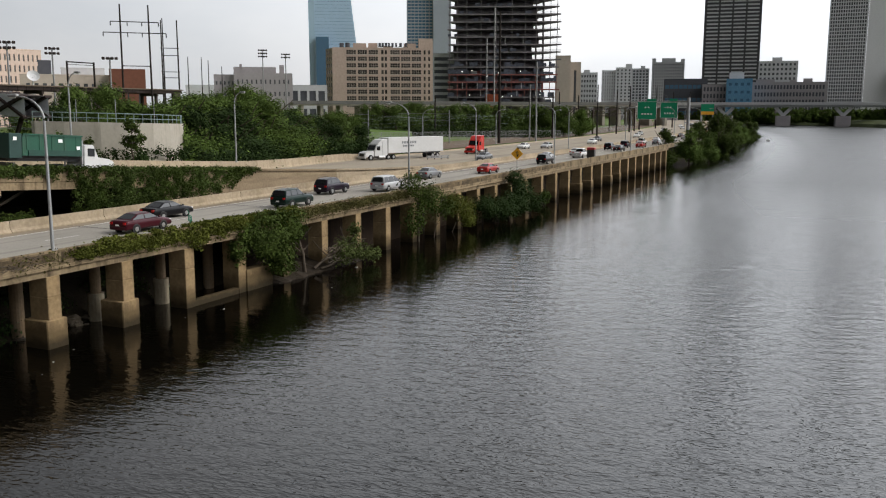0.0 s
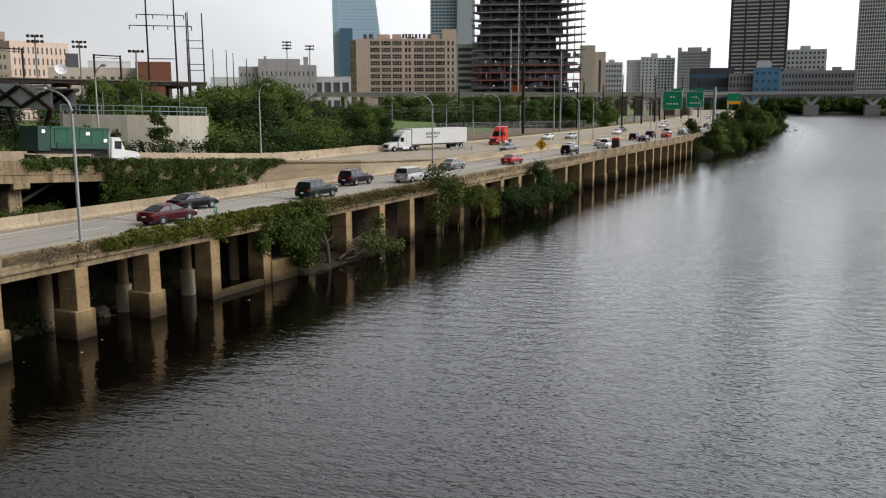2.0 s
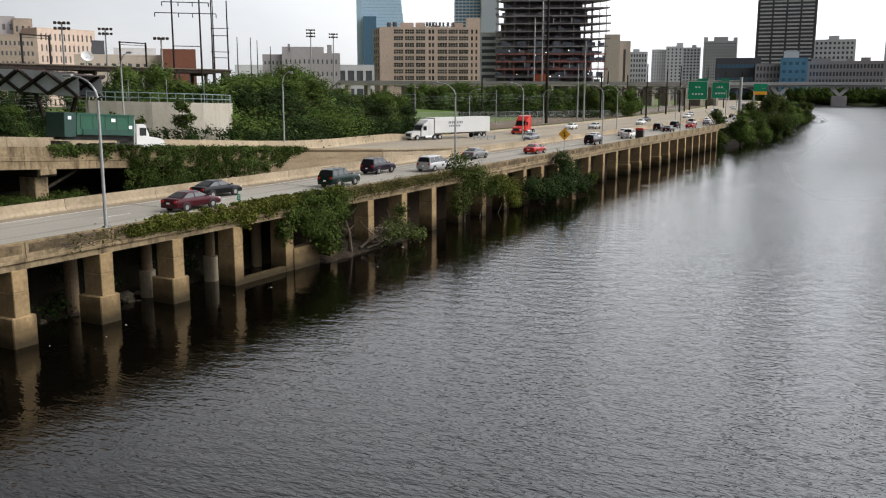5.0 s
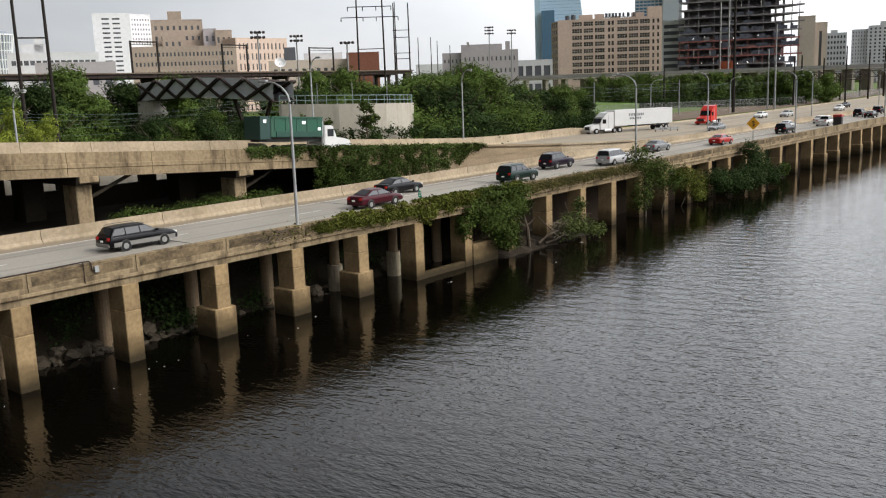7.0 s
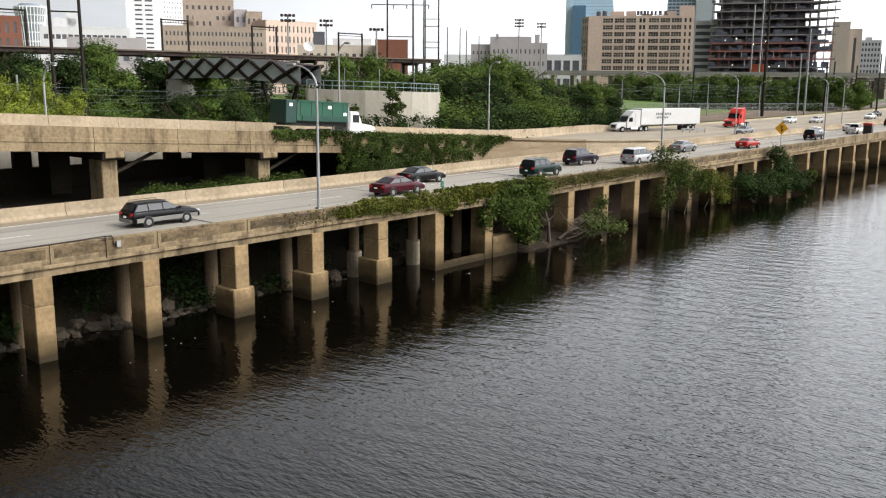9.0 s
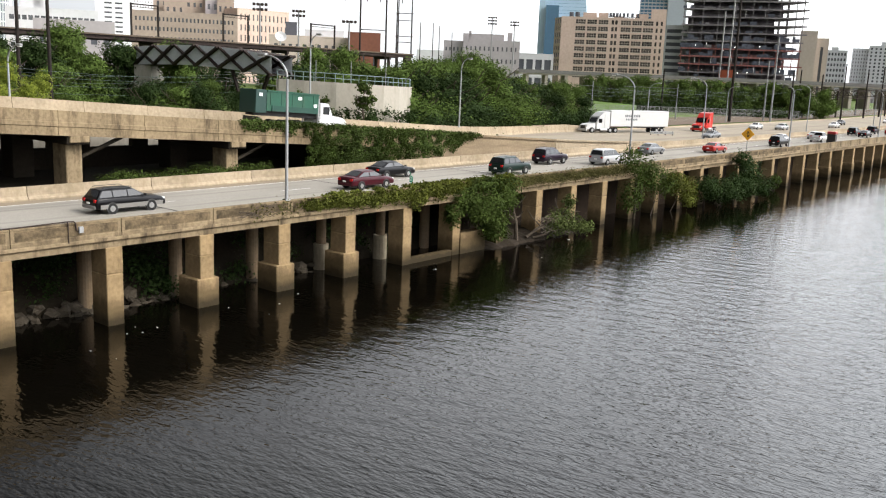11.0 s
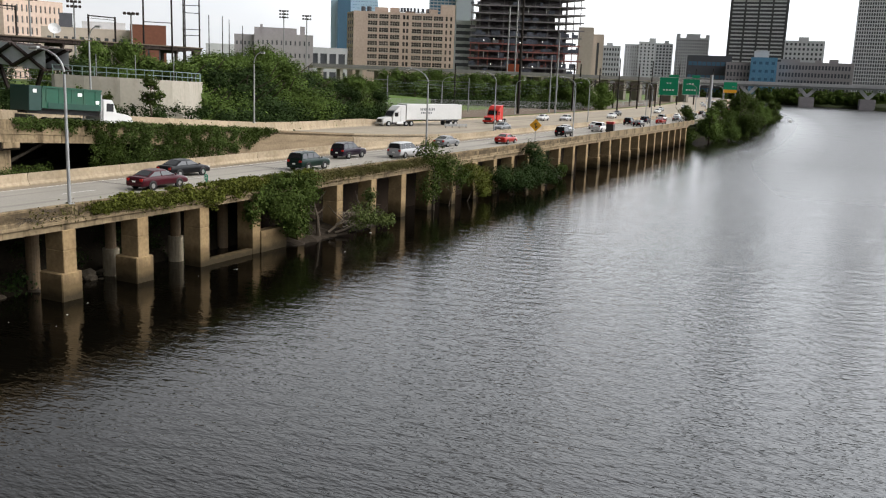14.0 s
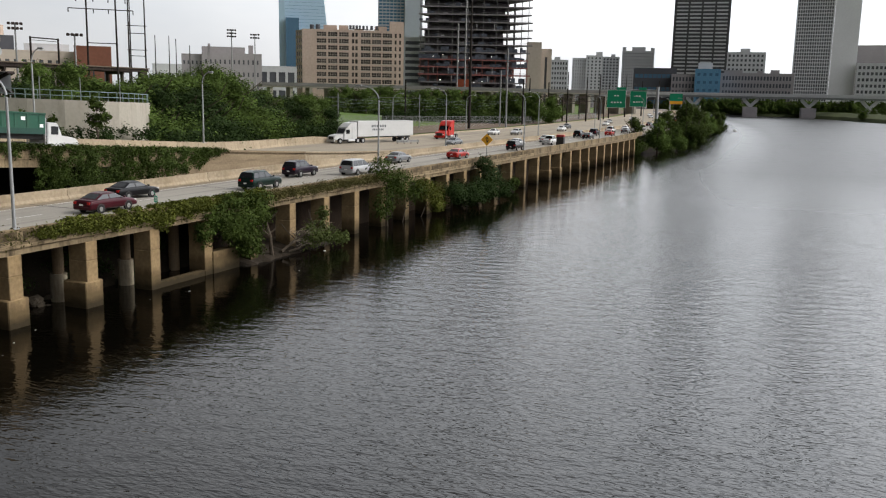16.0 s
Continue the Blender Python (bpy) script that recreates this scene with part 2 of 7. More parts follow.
def thing(name, label, category, m=None, group="", kind=""):
    ob = new(name)
    if m is not None:
        ob.matrix_basis = m
    return tagged(ob, label, category, group, kind)


def box(bm, x0, x1, y0, y1, z0, z1, bevel=0.0, m=None):
    vs = bmesh.ops.create_cube(bm, size=1)["verts"]
    bmesh.ops.scale(bm, vec=(abs(x1 - x0), abs(y1 - y0), abs(z1 - z0)), verts=vs)
    bmesh.ops.translate(bm, vec=((x0 + x1) / 2, (y0 + y1) / 2, (z0 + z1) / 2), verts=vs)
    if m is not None:
        bmesh.ops.transform(bm, matrix=m, verts=vs)
    if bevel:
        es = list({e for v in vs for e in v.link_edges})
        bmesh.ops.bevel(bm, geom=es, offset=bevel, segments=1, affect="EDGES")


def rod(bm, p, q, r0, r1=None, n=8):
    """A round bar from p to q."""
    p, q = Vector(p), Vector(q)
    d = q - p
    mtx = Matrix.Translation((p + q) / 2) @ d.to_track_quat("Z", "Y").to_matrix().to_4x4()
    bmesh.ops.create_cone(bm, cap_ends=True, segments=n, radius1=r0, radius2=r0 if r1 is None else r1, depth=d.length, matrix=mtx)


def bar(bm, p, q, w, h=None):
    """A square bar from p to q."""
    p, q = Vector(p), Vector(q)
    d = q - p
    mtx = Matrix.Translation((p + q) / 2) @ d.to_track_quat("Z", "Y").to_matrix().to_4x4()
    box(bm, -w / 2, w / 2, -(h or w) / 2, (h or w) / 2, -d.length / 2, d.length / 2, 0, mtx)


def tube(bm, pts, r, n=8):
    """A round tube along points, with radii r (one or a list)."""
    rs = r if isinstance(r, (list, tuple)) else [r] * len(pts)
    rings = []
    for i, p in enumerate(pts):
        a, b = Vector(pts[max(i - 1, 0)]), Vector(pts[min(i + 1, len(pts) - 1)])
        q = (b - a).to_track_quat("Z", "Y")
        rings.append([bm.verts.new(Vector(p) + q @ Vector((rs[i] * math.cos(k * math.tau / n), rs[i] * math.sin(k * math.tau / n), 0))) for k in range(n)])
    for a, b in zip(rings, rings[1:]):
        for k in range(n):
            bm.faces.new((a[k], a[(k + 1) % n], b[(k + 1) % n], b[k]))
    bm.faces.new(rings[0][::-1])
    bm.faces.new(rings[-1])


def sweep(bm, profile, stations):
    """A closed profile of (x, z) carried through stations of (y, dx, dz)."""
    rings = [[bm.verts.new((x + dx, y, z + dz)) for x, z in profile] for y, dx, dz in stations]
    k = len(profile)
    for a, b in zip(rings, rings[1:]):
        for i in range(k):
            bm.faces.new((a[i], a[(i + 1) % k], b[(i + 1) % k], b[i]))
    bm.faces.new(rings[0][::-1])
    bm.faces.new(rings[-1])


def strip(bm, left, right):
    """A ribbon between two lines of points."""
    a, b = [bm.verts.new(p) for p in left], [bm.verts.new(p) for p in right]
    for i in range(len(a) - 1):
        bm.faces.new((a[i], b[i], b[i + 1], a[i + 1]))


def bend(y):
    """The bank and the roads curve away far upstream."""
    return -2.0e-4 * max(0.0, y - 190.0) ** 2


def polar(az, d, z=0.0):
    """A place by its bearing (degrees left of +y) and distance."""
    return Vector((-math.sin(radians(az)) * d, math.cos(radians(az)) * d, z))

# ---- water, ground ----
def river_mesh():
    """Wind waves in view of the bridge, on a wider flat sheet just below them."""
    ys = [6.0]
    while ys[-1] < 1080:
        ys.append(ys[-1] + max(0.3, 0.3 + 0.005 * (ys[-1] - 250.0)))
    ys = np.array(ys)
    u = np.linspace(0, 1, 170)
    left = -50.0 - 2.0e-4 * np.maximum(0, ys - 190.0) ** 2 * (ys < 700) - 52.0 * (ys >= 700)
    right = 16.0 + 0.1 * ys
    x = left[:, None] + (right - left)[:, None] * u[None, :]
    y = np.repeat(ys[:, None], len(u), axis=1)
    step = np.gradient(ys)[:, None]
    lee = np.clip((x + 42.0 - np.minimum(0, left[:, None] + 50.0)) / 22.0, 0.0, 1.0) * 0.8 + 0.2
    gust = 0.8 + 0.25 * np.sin(x * 0.061 + 1.0 + 1.3 * np.sin(y * 0.043)) * np.sin(y * 0.027 + 0.7 * np.sin(x * 0.05))
    rng = np.random.default_rng(8)
    z = np.zeros_like(x)
    for i in range(66):
        lam = 0.95 * 14.0 ** (i / 65.0)
        a = radians(22.0) + rng.normal() * radians(20.0)
        k = math.tau / lam
        keep = np.clip(lam / (3.2 * step) - 0.6, 0.0, 1.0) * np.clip(2.4 - lam / (3.6 * step), 0.0, 1.0)
        slope = 0.02
        z += keep * slope / k * np.sin(k * (-math.sin(a) * x + math.cos(a) * y) + rng.random() * math.tau)
    z *= lee * gust * (0.5 + 1.0 * np.clip((y - 20.0) / 130.0, 0.0, 1.0))
    v = np.stack([x, y, z], axis=-1).reshape(-1, 3)
    r, c = len(ys), len(u)
    idx = np.arange(r * c).reshape(r, c)
    f = np.stack([idx[:-1, :-1], idx[:-1, 1:], idx[1:, 1:], idx[1:, :-1]], axis=-1).reshape(-1, 4)
    sheet = np.array([(-900, -300, -0.2), (900, -300, -0.2), (900, 2600, -0.2), (-900, 2600, -0.2)], float)
    v = np.concatenate([v, sheet])
    f = np.concatenate([f, [[r * c, r * c + 1, r * c + 2, r * c + 3]]])
    me = bpy.data.meshes.new("water")
    me.vertices.add(len(v))
    me.vertices.foreach_set("co", v.ravel())
    me.loops.add(f.size)
    me.loops.foreach_set("vertex_index", f.ravel())
    me.polygons.add(len(f))
    me.polygons.foreach_set("loop_start", np.arange(len(f)) * 4)
    me.update()
    me.validate()
    return me


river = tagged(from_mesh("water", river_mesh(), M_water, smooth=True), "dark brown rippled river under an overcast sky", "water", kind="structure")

YS = [-120, -60, -20] + list(range(0, 240, 10)) + list(range(240, 1000, 30))


def shore(y):
    """The west waterline."""
    return -45.4 + 0.8 * noise.noise((y * 0.13, 0.0, 3.0)) + bend(y) + (9.0 * min(1.0, max(0.0, (y - 232) / 25.0)) if y > 232 else 0.0)


def ground_z(x, y):
    """Height of the west bank."""
    d = shore(y) - x
    z = -1.2 + 6.3 * min(1.0, max(0.0, d / 8.5))
    rise = max(0.0, -100 + bend(y) - x)
    if y < 118:
        return z + 2.2 * min(1.0, rise / 30.0)
    return z + 0.6 * min(1.0, rise / 40.0)


bm = bmesh.new()
grid = []
for y in YS:
    s = shore(y)
    xs = [s + 0.5, s - 1, s - 2.5, s - 4.2, s - 6, s - 9, -66 + bend(y), -80 + bend(y), -95 + bend(y), -115 + bend(y), -140 + bend(y), -200 + bend(y), -420, -1500]
    grid.append([bm.verts.new((x, y, ground_z(x, y) + (0.18 * noise.noise((x * 0.5, y * 0.5, 0)) if x > s - 9 else 0))) for x in xs])
for a, b in zip(grid, grid[1:]):
    for i in range(len(a) - 1):
        bm.faces.new((a[i], b[i], b[i + 1], a[i + 1]))
bank_ground = tagged(part("ground", bm, M_grass), "green weedy river bank and rail land", "ground", kind="structure")

# bank soil; its near-black colour stands in for shade under the decks
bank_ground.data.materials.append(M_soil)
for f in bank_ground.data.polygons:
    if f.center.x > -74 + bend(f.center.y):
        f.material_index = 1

M_soil_grass = mat("dark_weedy_bank", (0.06, 0.072, 0.032), 0.95, 0.35, 0.05, 1.0, 0.3)
# far bank and the land beyond it, to the horizon
bm = bmesh.new()
bank = [(1500, 250), (420, 330), (150, 520), (70, 690), (35, 775), (12, 850), (-30, 930), (-95, 1010), (-200, 1020), (-1500, 1000)]
low = [bm.verts.new((x, y - 4, -1.0)) for x, y in bank]
mid = [bm.verts.new((x, y + 5, 3.0)) for x, y in bank]
far = [bm.verts.new((x * 1.02, y + 30, 6.0)) for x, y in bank]
end = [bm.verts.new((x * 4.0, 4500, 8.0)) for x, y in bank]
for a, b in ((low, mid), (mid, far), (far, end)):
    for i in range(len(bank) - 1):
        bm.faces.new((a[i], a[i + 1], b[i + 1], b[i]))
tagged(part("ground_far", bm, M_soil_grass), "grassy far river bank below the city", "ground", kind="structure")

# ---- river-side roadway on its piers ----
DECK, TOP = 5.2, 5.95
PX = -43.3                               # river face of the parapet
PITCH, FIRST = 6.03, 19.4
LONG = [-70, -30] + [i * 10.0 for i in range(0, 24)] + [232 + i * 24.0 for i in range(1, 29)]


def at(y):
    return (y, bend(y), 0.0)


bm = bmesh.new()
sweep(bm, [(-56.4, 5.2), (-56.4, 4.75), (-43.75, 4.75), (-43.75, 5.2)], [at(y) for y in LONG])
tagged(part("road", bm, M_road), "pale worn concrete two-lane carriageway beside the river", "road", kind="structure")
bm = bmesh.new()
for x0, x1 in ((-47.2, -43.75), (-56.4, -55.1)):
    strip(bm, [(x0 + bend(y), y, 5.206) for y in LONG], [(x1 + bend(y), y, 5.206) for y in LONG])
tagged(part("road_shoulder", bm, M_shoulder), "sandy concrete road shoulder", "road", kind="structure")
bm = bmesh.new()
for k in range(-8, 60):
    y = FIRST + 12.2 * k
    strip(bm, [(-51.24 + bend(y + s), y + s, 5.21) for s in (0, 3)], [(-51.12 + bend(y + s), y + s, 5.21) for s in (0, 3)])
for x in (-47.3, -55.0):
    strip(bm, [(x - 0.06 + bend(y), y, 5.212) for y in LONG], [(x + 0.06 + bend(y), y, 5.212) for y in LONG])
tagged(part("lane_marking", bm, M_paint), "worn white lane paint on the carriageway", "road marking", kind="structure")
bm = bmesh.new()
for k in range(-6, 34):
    y = 14.02 + 18.15 * k
    strip(bm, [(-56.3 + bend(y), y, 5.214), (-43.8 + bend(y), y, 5.214)], [(-56.3 + bend(y), y + 0.14, 5.214), (-43.8 + bend(y), y + 0.14, 5.214)])
tagged(part("expansion_joint", bm, M_joint), "black expansion joints across the carriageway", "road joint", kind="structure")

# fascia slab and edge beam under the parapet
bm = bmesh.new()
ends = [y for y in LONG if y < 236]
sweep(bm, [(-44.6, 4.745), (-44.6, 4.98), (PX - 0.002, 4.98), (PX + 0.03, 4.93), (PX + 0.03, 4.80), (PX - 0.03, 4.745)], [at(y) for y in ends])
tagged(part("deck_edge", bm, M_conc), "stained concrete deck edge above the piers", "viaduct", kind="structure")
bm = bmesh.new()
sweep(bm, [(-44.1, 4.38), (-44.1, 4.75), (PX - 0.12, 4.75), (PX - 0.12, 4.38)], [at(y) for y in ends])
tagged(part("edge_beam", bm, M_conc), "stained concrete beam along the pier heads", "viaduct", kind="structure")

# parapet, panel by panel
parapet = thing("parapet", "weathered buff concrete parapet in cast panels along the river", "parapet", kind="structure")


def panel_mesh(name, profile, length):
    b = bmesh.new()
    sweep(b, profile, [(0.022, 0, 0), (length - 0.022, 0, 0)])
    me = bpy.data.meshes.new(name)
    bmesh.ops.recalc_face_normals(b, faces=b.faces)
    b.to_mesh(me)
    b.free()
    return me


par_profile = [(-0.36, 4.985), (-0.36, 5.25), (-0.30, 5.9), (-0.27, 5.95), (-0.03, 5.95), (0.0, 5.92), (0.0, 5.86), (-0.03, 5.84), (-0.03, 5.22), (0.0, 5.20), (0.0, 4.985)]
par = panel_mesh("parapet_panel", par_profile, PITCH)
# recessed faces: a darker base colour than the panels, plus stains
M_recess = mat("dark_stained_recess_concrete", (0.115, 0.085, 0.05), 0.9, 0.5, 0.5, 5.0, 0.3, stain=(0.022, 0.018, 0.012), stain_amount=0.9, run=(1.2, 0.5, 0.9), per_object=0.2)
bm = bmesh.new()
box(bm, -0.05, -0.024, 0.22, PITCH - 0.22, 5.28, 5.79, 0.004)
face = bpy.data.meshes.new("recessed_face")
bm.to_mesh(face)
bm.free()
for k in range(-14, 36):
    y = FIRST + 0.45 + PITCH * k
    ob = from_mesh("parapet_panel", par, M_conc, parapet)
    ob.matrix_basis = pose(PX + bend(y), y, 0)
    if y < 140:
        from_mesh("recessed_face", face, M_recess, ob)

# median barrier, panel by panel
median = thing("median_barrier", "buff concrete safety barrier in long cast panels", "barrier", kind="structure")
med_profile = [(-0.3, 5.0), (-0.3, 5.3), (-0.14, 5.5), (-0.1, 6.1), (0.1, 6.1), (0.14, 5.5), (0.32, 5.3), (0.32, 5.0)]
med = panel_mesh("barrier_panel", med_profile, 9.1)
for k in range(-9, 80):
    y = 9.0 + 9.1 * k
    ob = from_mesh("barrier_panel", med, M_barrier, median)
    ob.matrix_basis = pose(-56.75 + bend(y), y, 0, 0, 0, -math.degrees(math.atan((bend(y + 9.1) - bend(y)) / -9.1)))

# piers: slab legs, some on a wider plinth; wet foot at the waterline
pier_label = "tan concrete pier standing in the river, with a wet dark foot"
bm = bmesh.new()
box(bm, -1.6, -0.06, -0.5, 0.5, -1.5, 2.88, 0.035)
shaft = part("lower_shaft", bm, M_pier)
bm = bmesh.new()
box(bm, -1.57, -0.09, -0.47, 0.47, 2.86, 2.93)
box(bm, -1.6, -0.06, -0.5, 0.5, 2.92, 4.385, 0.035)
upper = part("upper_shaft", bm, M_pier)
pier = thing("pier", pier_label, "pier", pose(PX, FIRST, 0), "river piers")
shaft.parent = upper.parent = pier
bm = bmesh.new()
box(bm, -1.6, -0.06, -0.5, 0.5, 1.6, 3.12, 0.04)
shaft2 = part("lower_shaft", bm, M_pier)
bm = bmesh.new()
box(bm, -1.57, -0.09, -0.47, 0.47, 3.1, 3.16)
box(bm, -1.6, -0.06, -0.5, 0.5, 3.15, 4.385, 0.04)
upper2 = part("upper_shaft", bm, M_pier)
bm = bmesh.new()
box(bm, -1.9, 0.06, -0.78, 0.78, -1.5, 1.75, 0.06)
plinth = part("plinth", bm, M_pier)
pier2 = thing("pier", "tan concrete pier on a wider plinth standing in the river", "pier", pose(PX, FIRST + 2 * PITCH, 0), "river piers")
shaft2.parent = upper2.parent = plinth.parent = pier2
PLINTHS = {2, 3, 4, 14, 17, 21, 22, 24, 25}
for k in range(-6, 33):
    if k in (0, 2):
        continue
    y = FIRST + PITCH * k if k < 17 else 122.0 + 7.0 * (k - 17)
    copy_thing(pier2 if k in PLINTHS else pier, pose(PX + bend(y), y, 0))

# the bridge on which the camera stands
bm = bmesh.new()
box(bm, -120, 120, -17, 0.3, 11.2, 12.7)
tagged(part("bridge_deck", bm, M_conc), "concrete road bridge deck across the river", "bridge", kind="structure")
bm = bmesh.new()
for y0, y1 in ((0.1, 0.3), (-17, -16.8)):
    box(bm, -120, 120, y0, y1, 12.7, 13.6)
tagged(part("bridge_parapet", bm, M_conc), "concrete bridge parapet", "parapet", kind="structure")
bm = bmesh.new()
for x in (-90, -30, 32, 92):
    box(bm, x - 1.6, x + 1.6, -15, -2, -2, 11.2)
tagged(part("bridge_support", bm, M_conc), "concrete wall piers under the road bridge", "pier", kind="structure")

# ---- elevated carriageway that comes down to the level of the river-side one ----
VX = -60.0


def vz(y):
    """Top of the near parapet of the elevated carriageway."""
    z = 11.15 - 0.0595 * (y - 24.9)
    if y > 92:
        t = min(1.0, (y - 92) / 30.0)
        z = 7.16 - 1.19 * (t * (2 - t) * 0.5 + t * 0.5)
    return z


def vfar(y):
    """Far edge of the elevated carriageway, which widens where the roads run level."""
    t = min(1.0, max(0.0, (y - 76) / 54.0))
    return -72.0 - 11.5 * t * t * (3 - 2 * t) + bend(y)


def vnear(y):
    t = min(1.0, max(0.0, (y - 98) / 45.0))
    return VX + (2.85 - 0.0) * t * t * (3 - 2 * t) + bend(y)


VY = [-70, -40] + [i * 6.0 for i in range(-4, 40)] + [240 + i * 24.0 for i in range(0, 28)]
bm = bmesh.new()
left, right = [(vfar(y), y, vz(y) - 0.75) for y in VY], [(vnear(y), y, vz(y) - 0.85) for y in VY]
strip(bm, left, right)
strip(bm, [(p[0], p[1], p[2] - 0.5) for p in left], [(p[0], p[1], p[2] - 0.5) for p in right])
M_inner = mat("sandy_concrete_pavement", (0.25, 0.216, 0.168), 0.85, 0.18, 0.12, 8.0, 0.1, stain=(0.14, 0.115, 0.085), stain_amount=0.6, run=(0.95, 0.02, 1.0))
tagged(part("road_elevated", bm, M_inner), "pale worn concrete elevated carriageway", "road", kind="structure")
fascia = thing("viaduct_fascia", "stained concrete fascia and parapet of the elevated carriageway", "viaduct", kind="structure")
VW = [-70 + 6.75 * i for i in range(21)]
FASCIA = [(-1.0, -1.0), (-1.0, -0.85), (-0.28, -0.85), (-0.2, 0.0), (0.0, 0.0), (0.0, -0.78), (0.06, -0.82), (0.06, -1.1), (0.0, -1.14), (0.0, -1.75), (-0.5, -1.75)]
for y0, y1 in zip(VW, VW[1:]):
    bm = bmesh.new()
    y1 = min(y1, 65.9)
    sweep(bm, FASCIA, [(y0 + 0.02, VX, vz(y0)), (y1 - 0.02, VX, vz(y1))])
    part("fascia_panel", bm, M_conc, fascia)


def sink(y):
    """How far the far parapet drops: it ends in a low kerb upstream."""
    t = min(1.0, max(0.0, (y - 138.0) / 14.0))
    return 1.05 * t * t * (3 - 2 * t)


far_parapet = thing("parapet_far", "buff concrete parapet on the far side of the elevated carriageway", "parapet", kind="structure")
VF = [-70 + 6.1 * i for i in range(56)] + [271.6 + 24 * i for i in range(16)]
for ya, yb in zip(VF, VF[1:]):
    bm = bmesh.new()
    rings = []
    for y in (ya + 0.02, yb - 0.02):
        x, z = vfar(y), vz(y)
        rings.append([bm.verts.new((x + dx, y, z + h)) for dx, h in ((-0.25, -1.75), (-0.25, 0.55 - sink(y)), (0.0, 0.55 - sink(y)), (0.15, -0.45 - 0.15 * sink(y)), (0.35, -0.8), (0.35, -1.75))])
    for p, q in zip(rings, rings[1:]):
        for i in range(6):
            bm.faces.new((p[i], p[(i + 1) % 6], q[(i + 1) % 6], q[i]))
    bm.faces.new(rings[0])
    bm.faces.new(rings[1][::-1])
    part("parapet_panel", bm, M_barrier, far_parapet)
# retaining wall down to the gore: an older stained cast, then a paler one
M_old_wall = mat("streaked_buff_concrete", (0.20, 0.152, 0.098), 0.85, 0.3, 0.25, 4.0, 0.2, stain=(0.095, 0.07, 0.045), stain_amount=0.75, run=(1.0, 0.12, 1.6))
for ya, yb, material, label in ((64.5, 96.5, M_old_wall, "stained buff concrete retaining wall of the elevated carriageway"), (96.56, 126.5, M_barrier, "pale buff concrete retaining wall tapering to the gore")):
    bm = bmesh.new()
    rings = []
    for y in [ya + (yb - ya) * i / 8 for i in range(9)]:
        x, z = vnear(y), vz(y)
        rings.append([bm.verts.new((x + dx, y, h)) for dx, h in ((-0.3, 4.9), (-0.3, z), (0.04, z), (0.04, z - 0.22), (-0.2, z - 0.25), (-0.2, z - 0.42), (-0.02, z - 0.46), (0.02, 4.9))])
    for p, q in zip(rings, rings[1:]):
        for i in range(8):
            bm.faces.new((p[i], p[(i + 1) % 8], q[(i + 1) % 8], q[i]))
    bm.faces.new(rings[0])
    bm.faces.new(rings[-1][::-1])
    tagged(part("wall_retaining", bm, material), label, "wall", kind="structure")

# ---- foliage ----
M_leaf = leaf_mat("green_leaves", (0.044, 0.064, 0.014))
M_leaf_dark = leaf_mat("dark_green_leaves", (0.0216, 0.0368, 0.0104))
M_leaf_light = leaf_mat("yellow_green_leaves", (0.155, 0.185, 0.028))
M_ivy = leaf_mat("ivy_leaves", (0.085, 0.095, 0.018))
M_ivy_dry = leaf_mat("half_dry_ivy_leaves", (0.085, 0.078, 0.028))
M_leaf_grey = leaf_mat("greyish_sparse_leaves", (0.075, 0.095, 0.028))
M_ivy_deep = leaf_mat("deep_ivy_leaves", (0.055, 0.08, 0.02))
M_leaf_mid = leaf_mat("mid_green_leaves", (0.066, 0.1, 0.022))
M_bark = mat("grey_brown_bark", (0.075, 0.06, 0.045), 0.9, 0.3, 0.6, 9.0, 0.5)


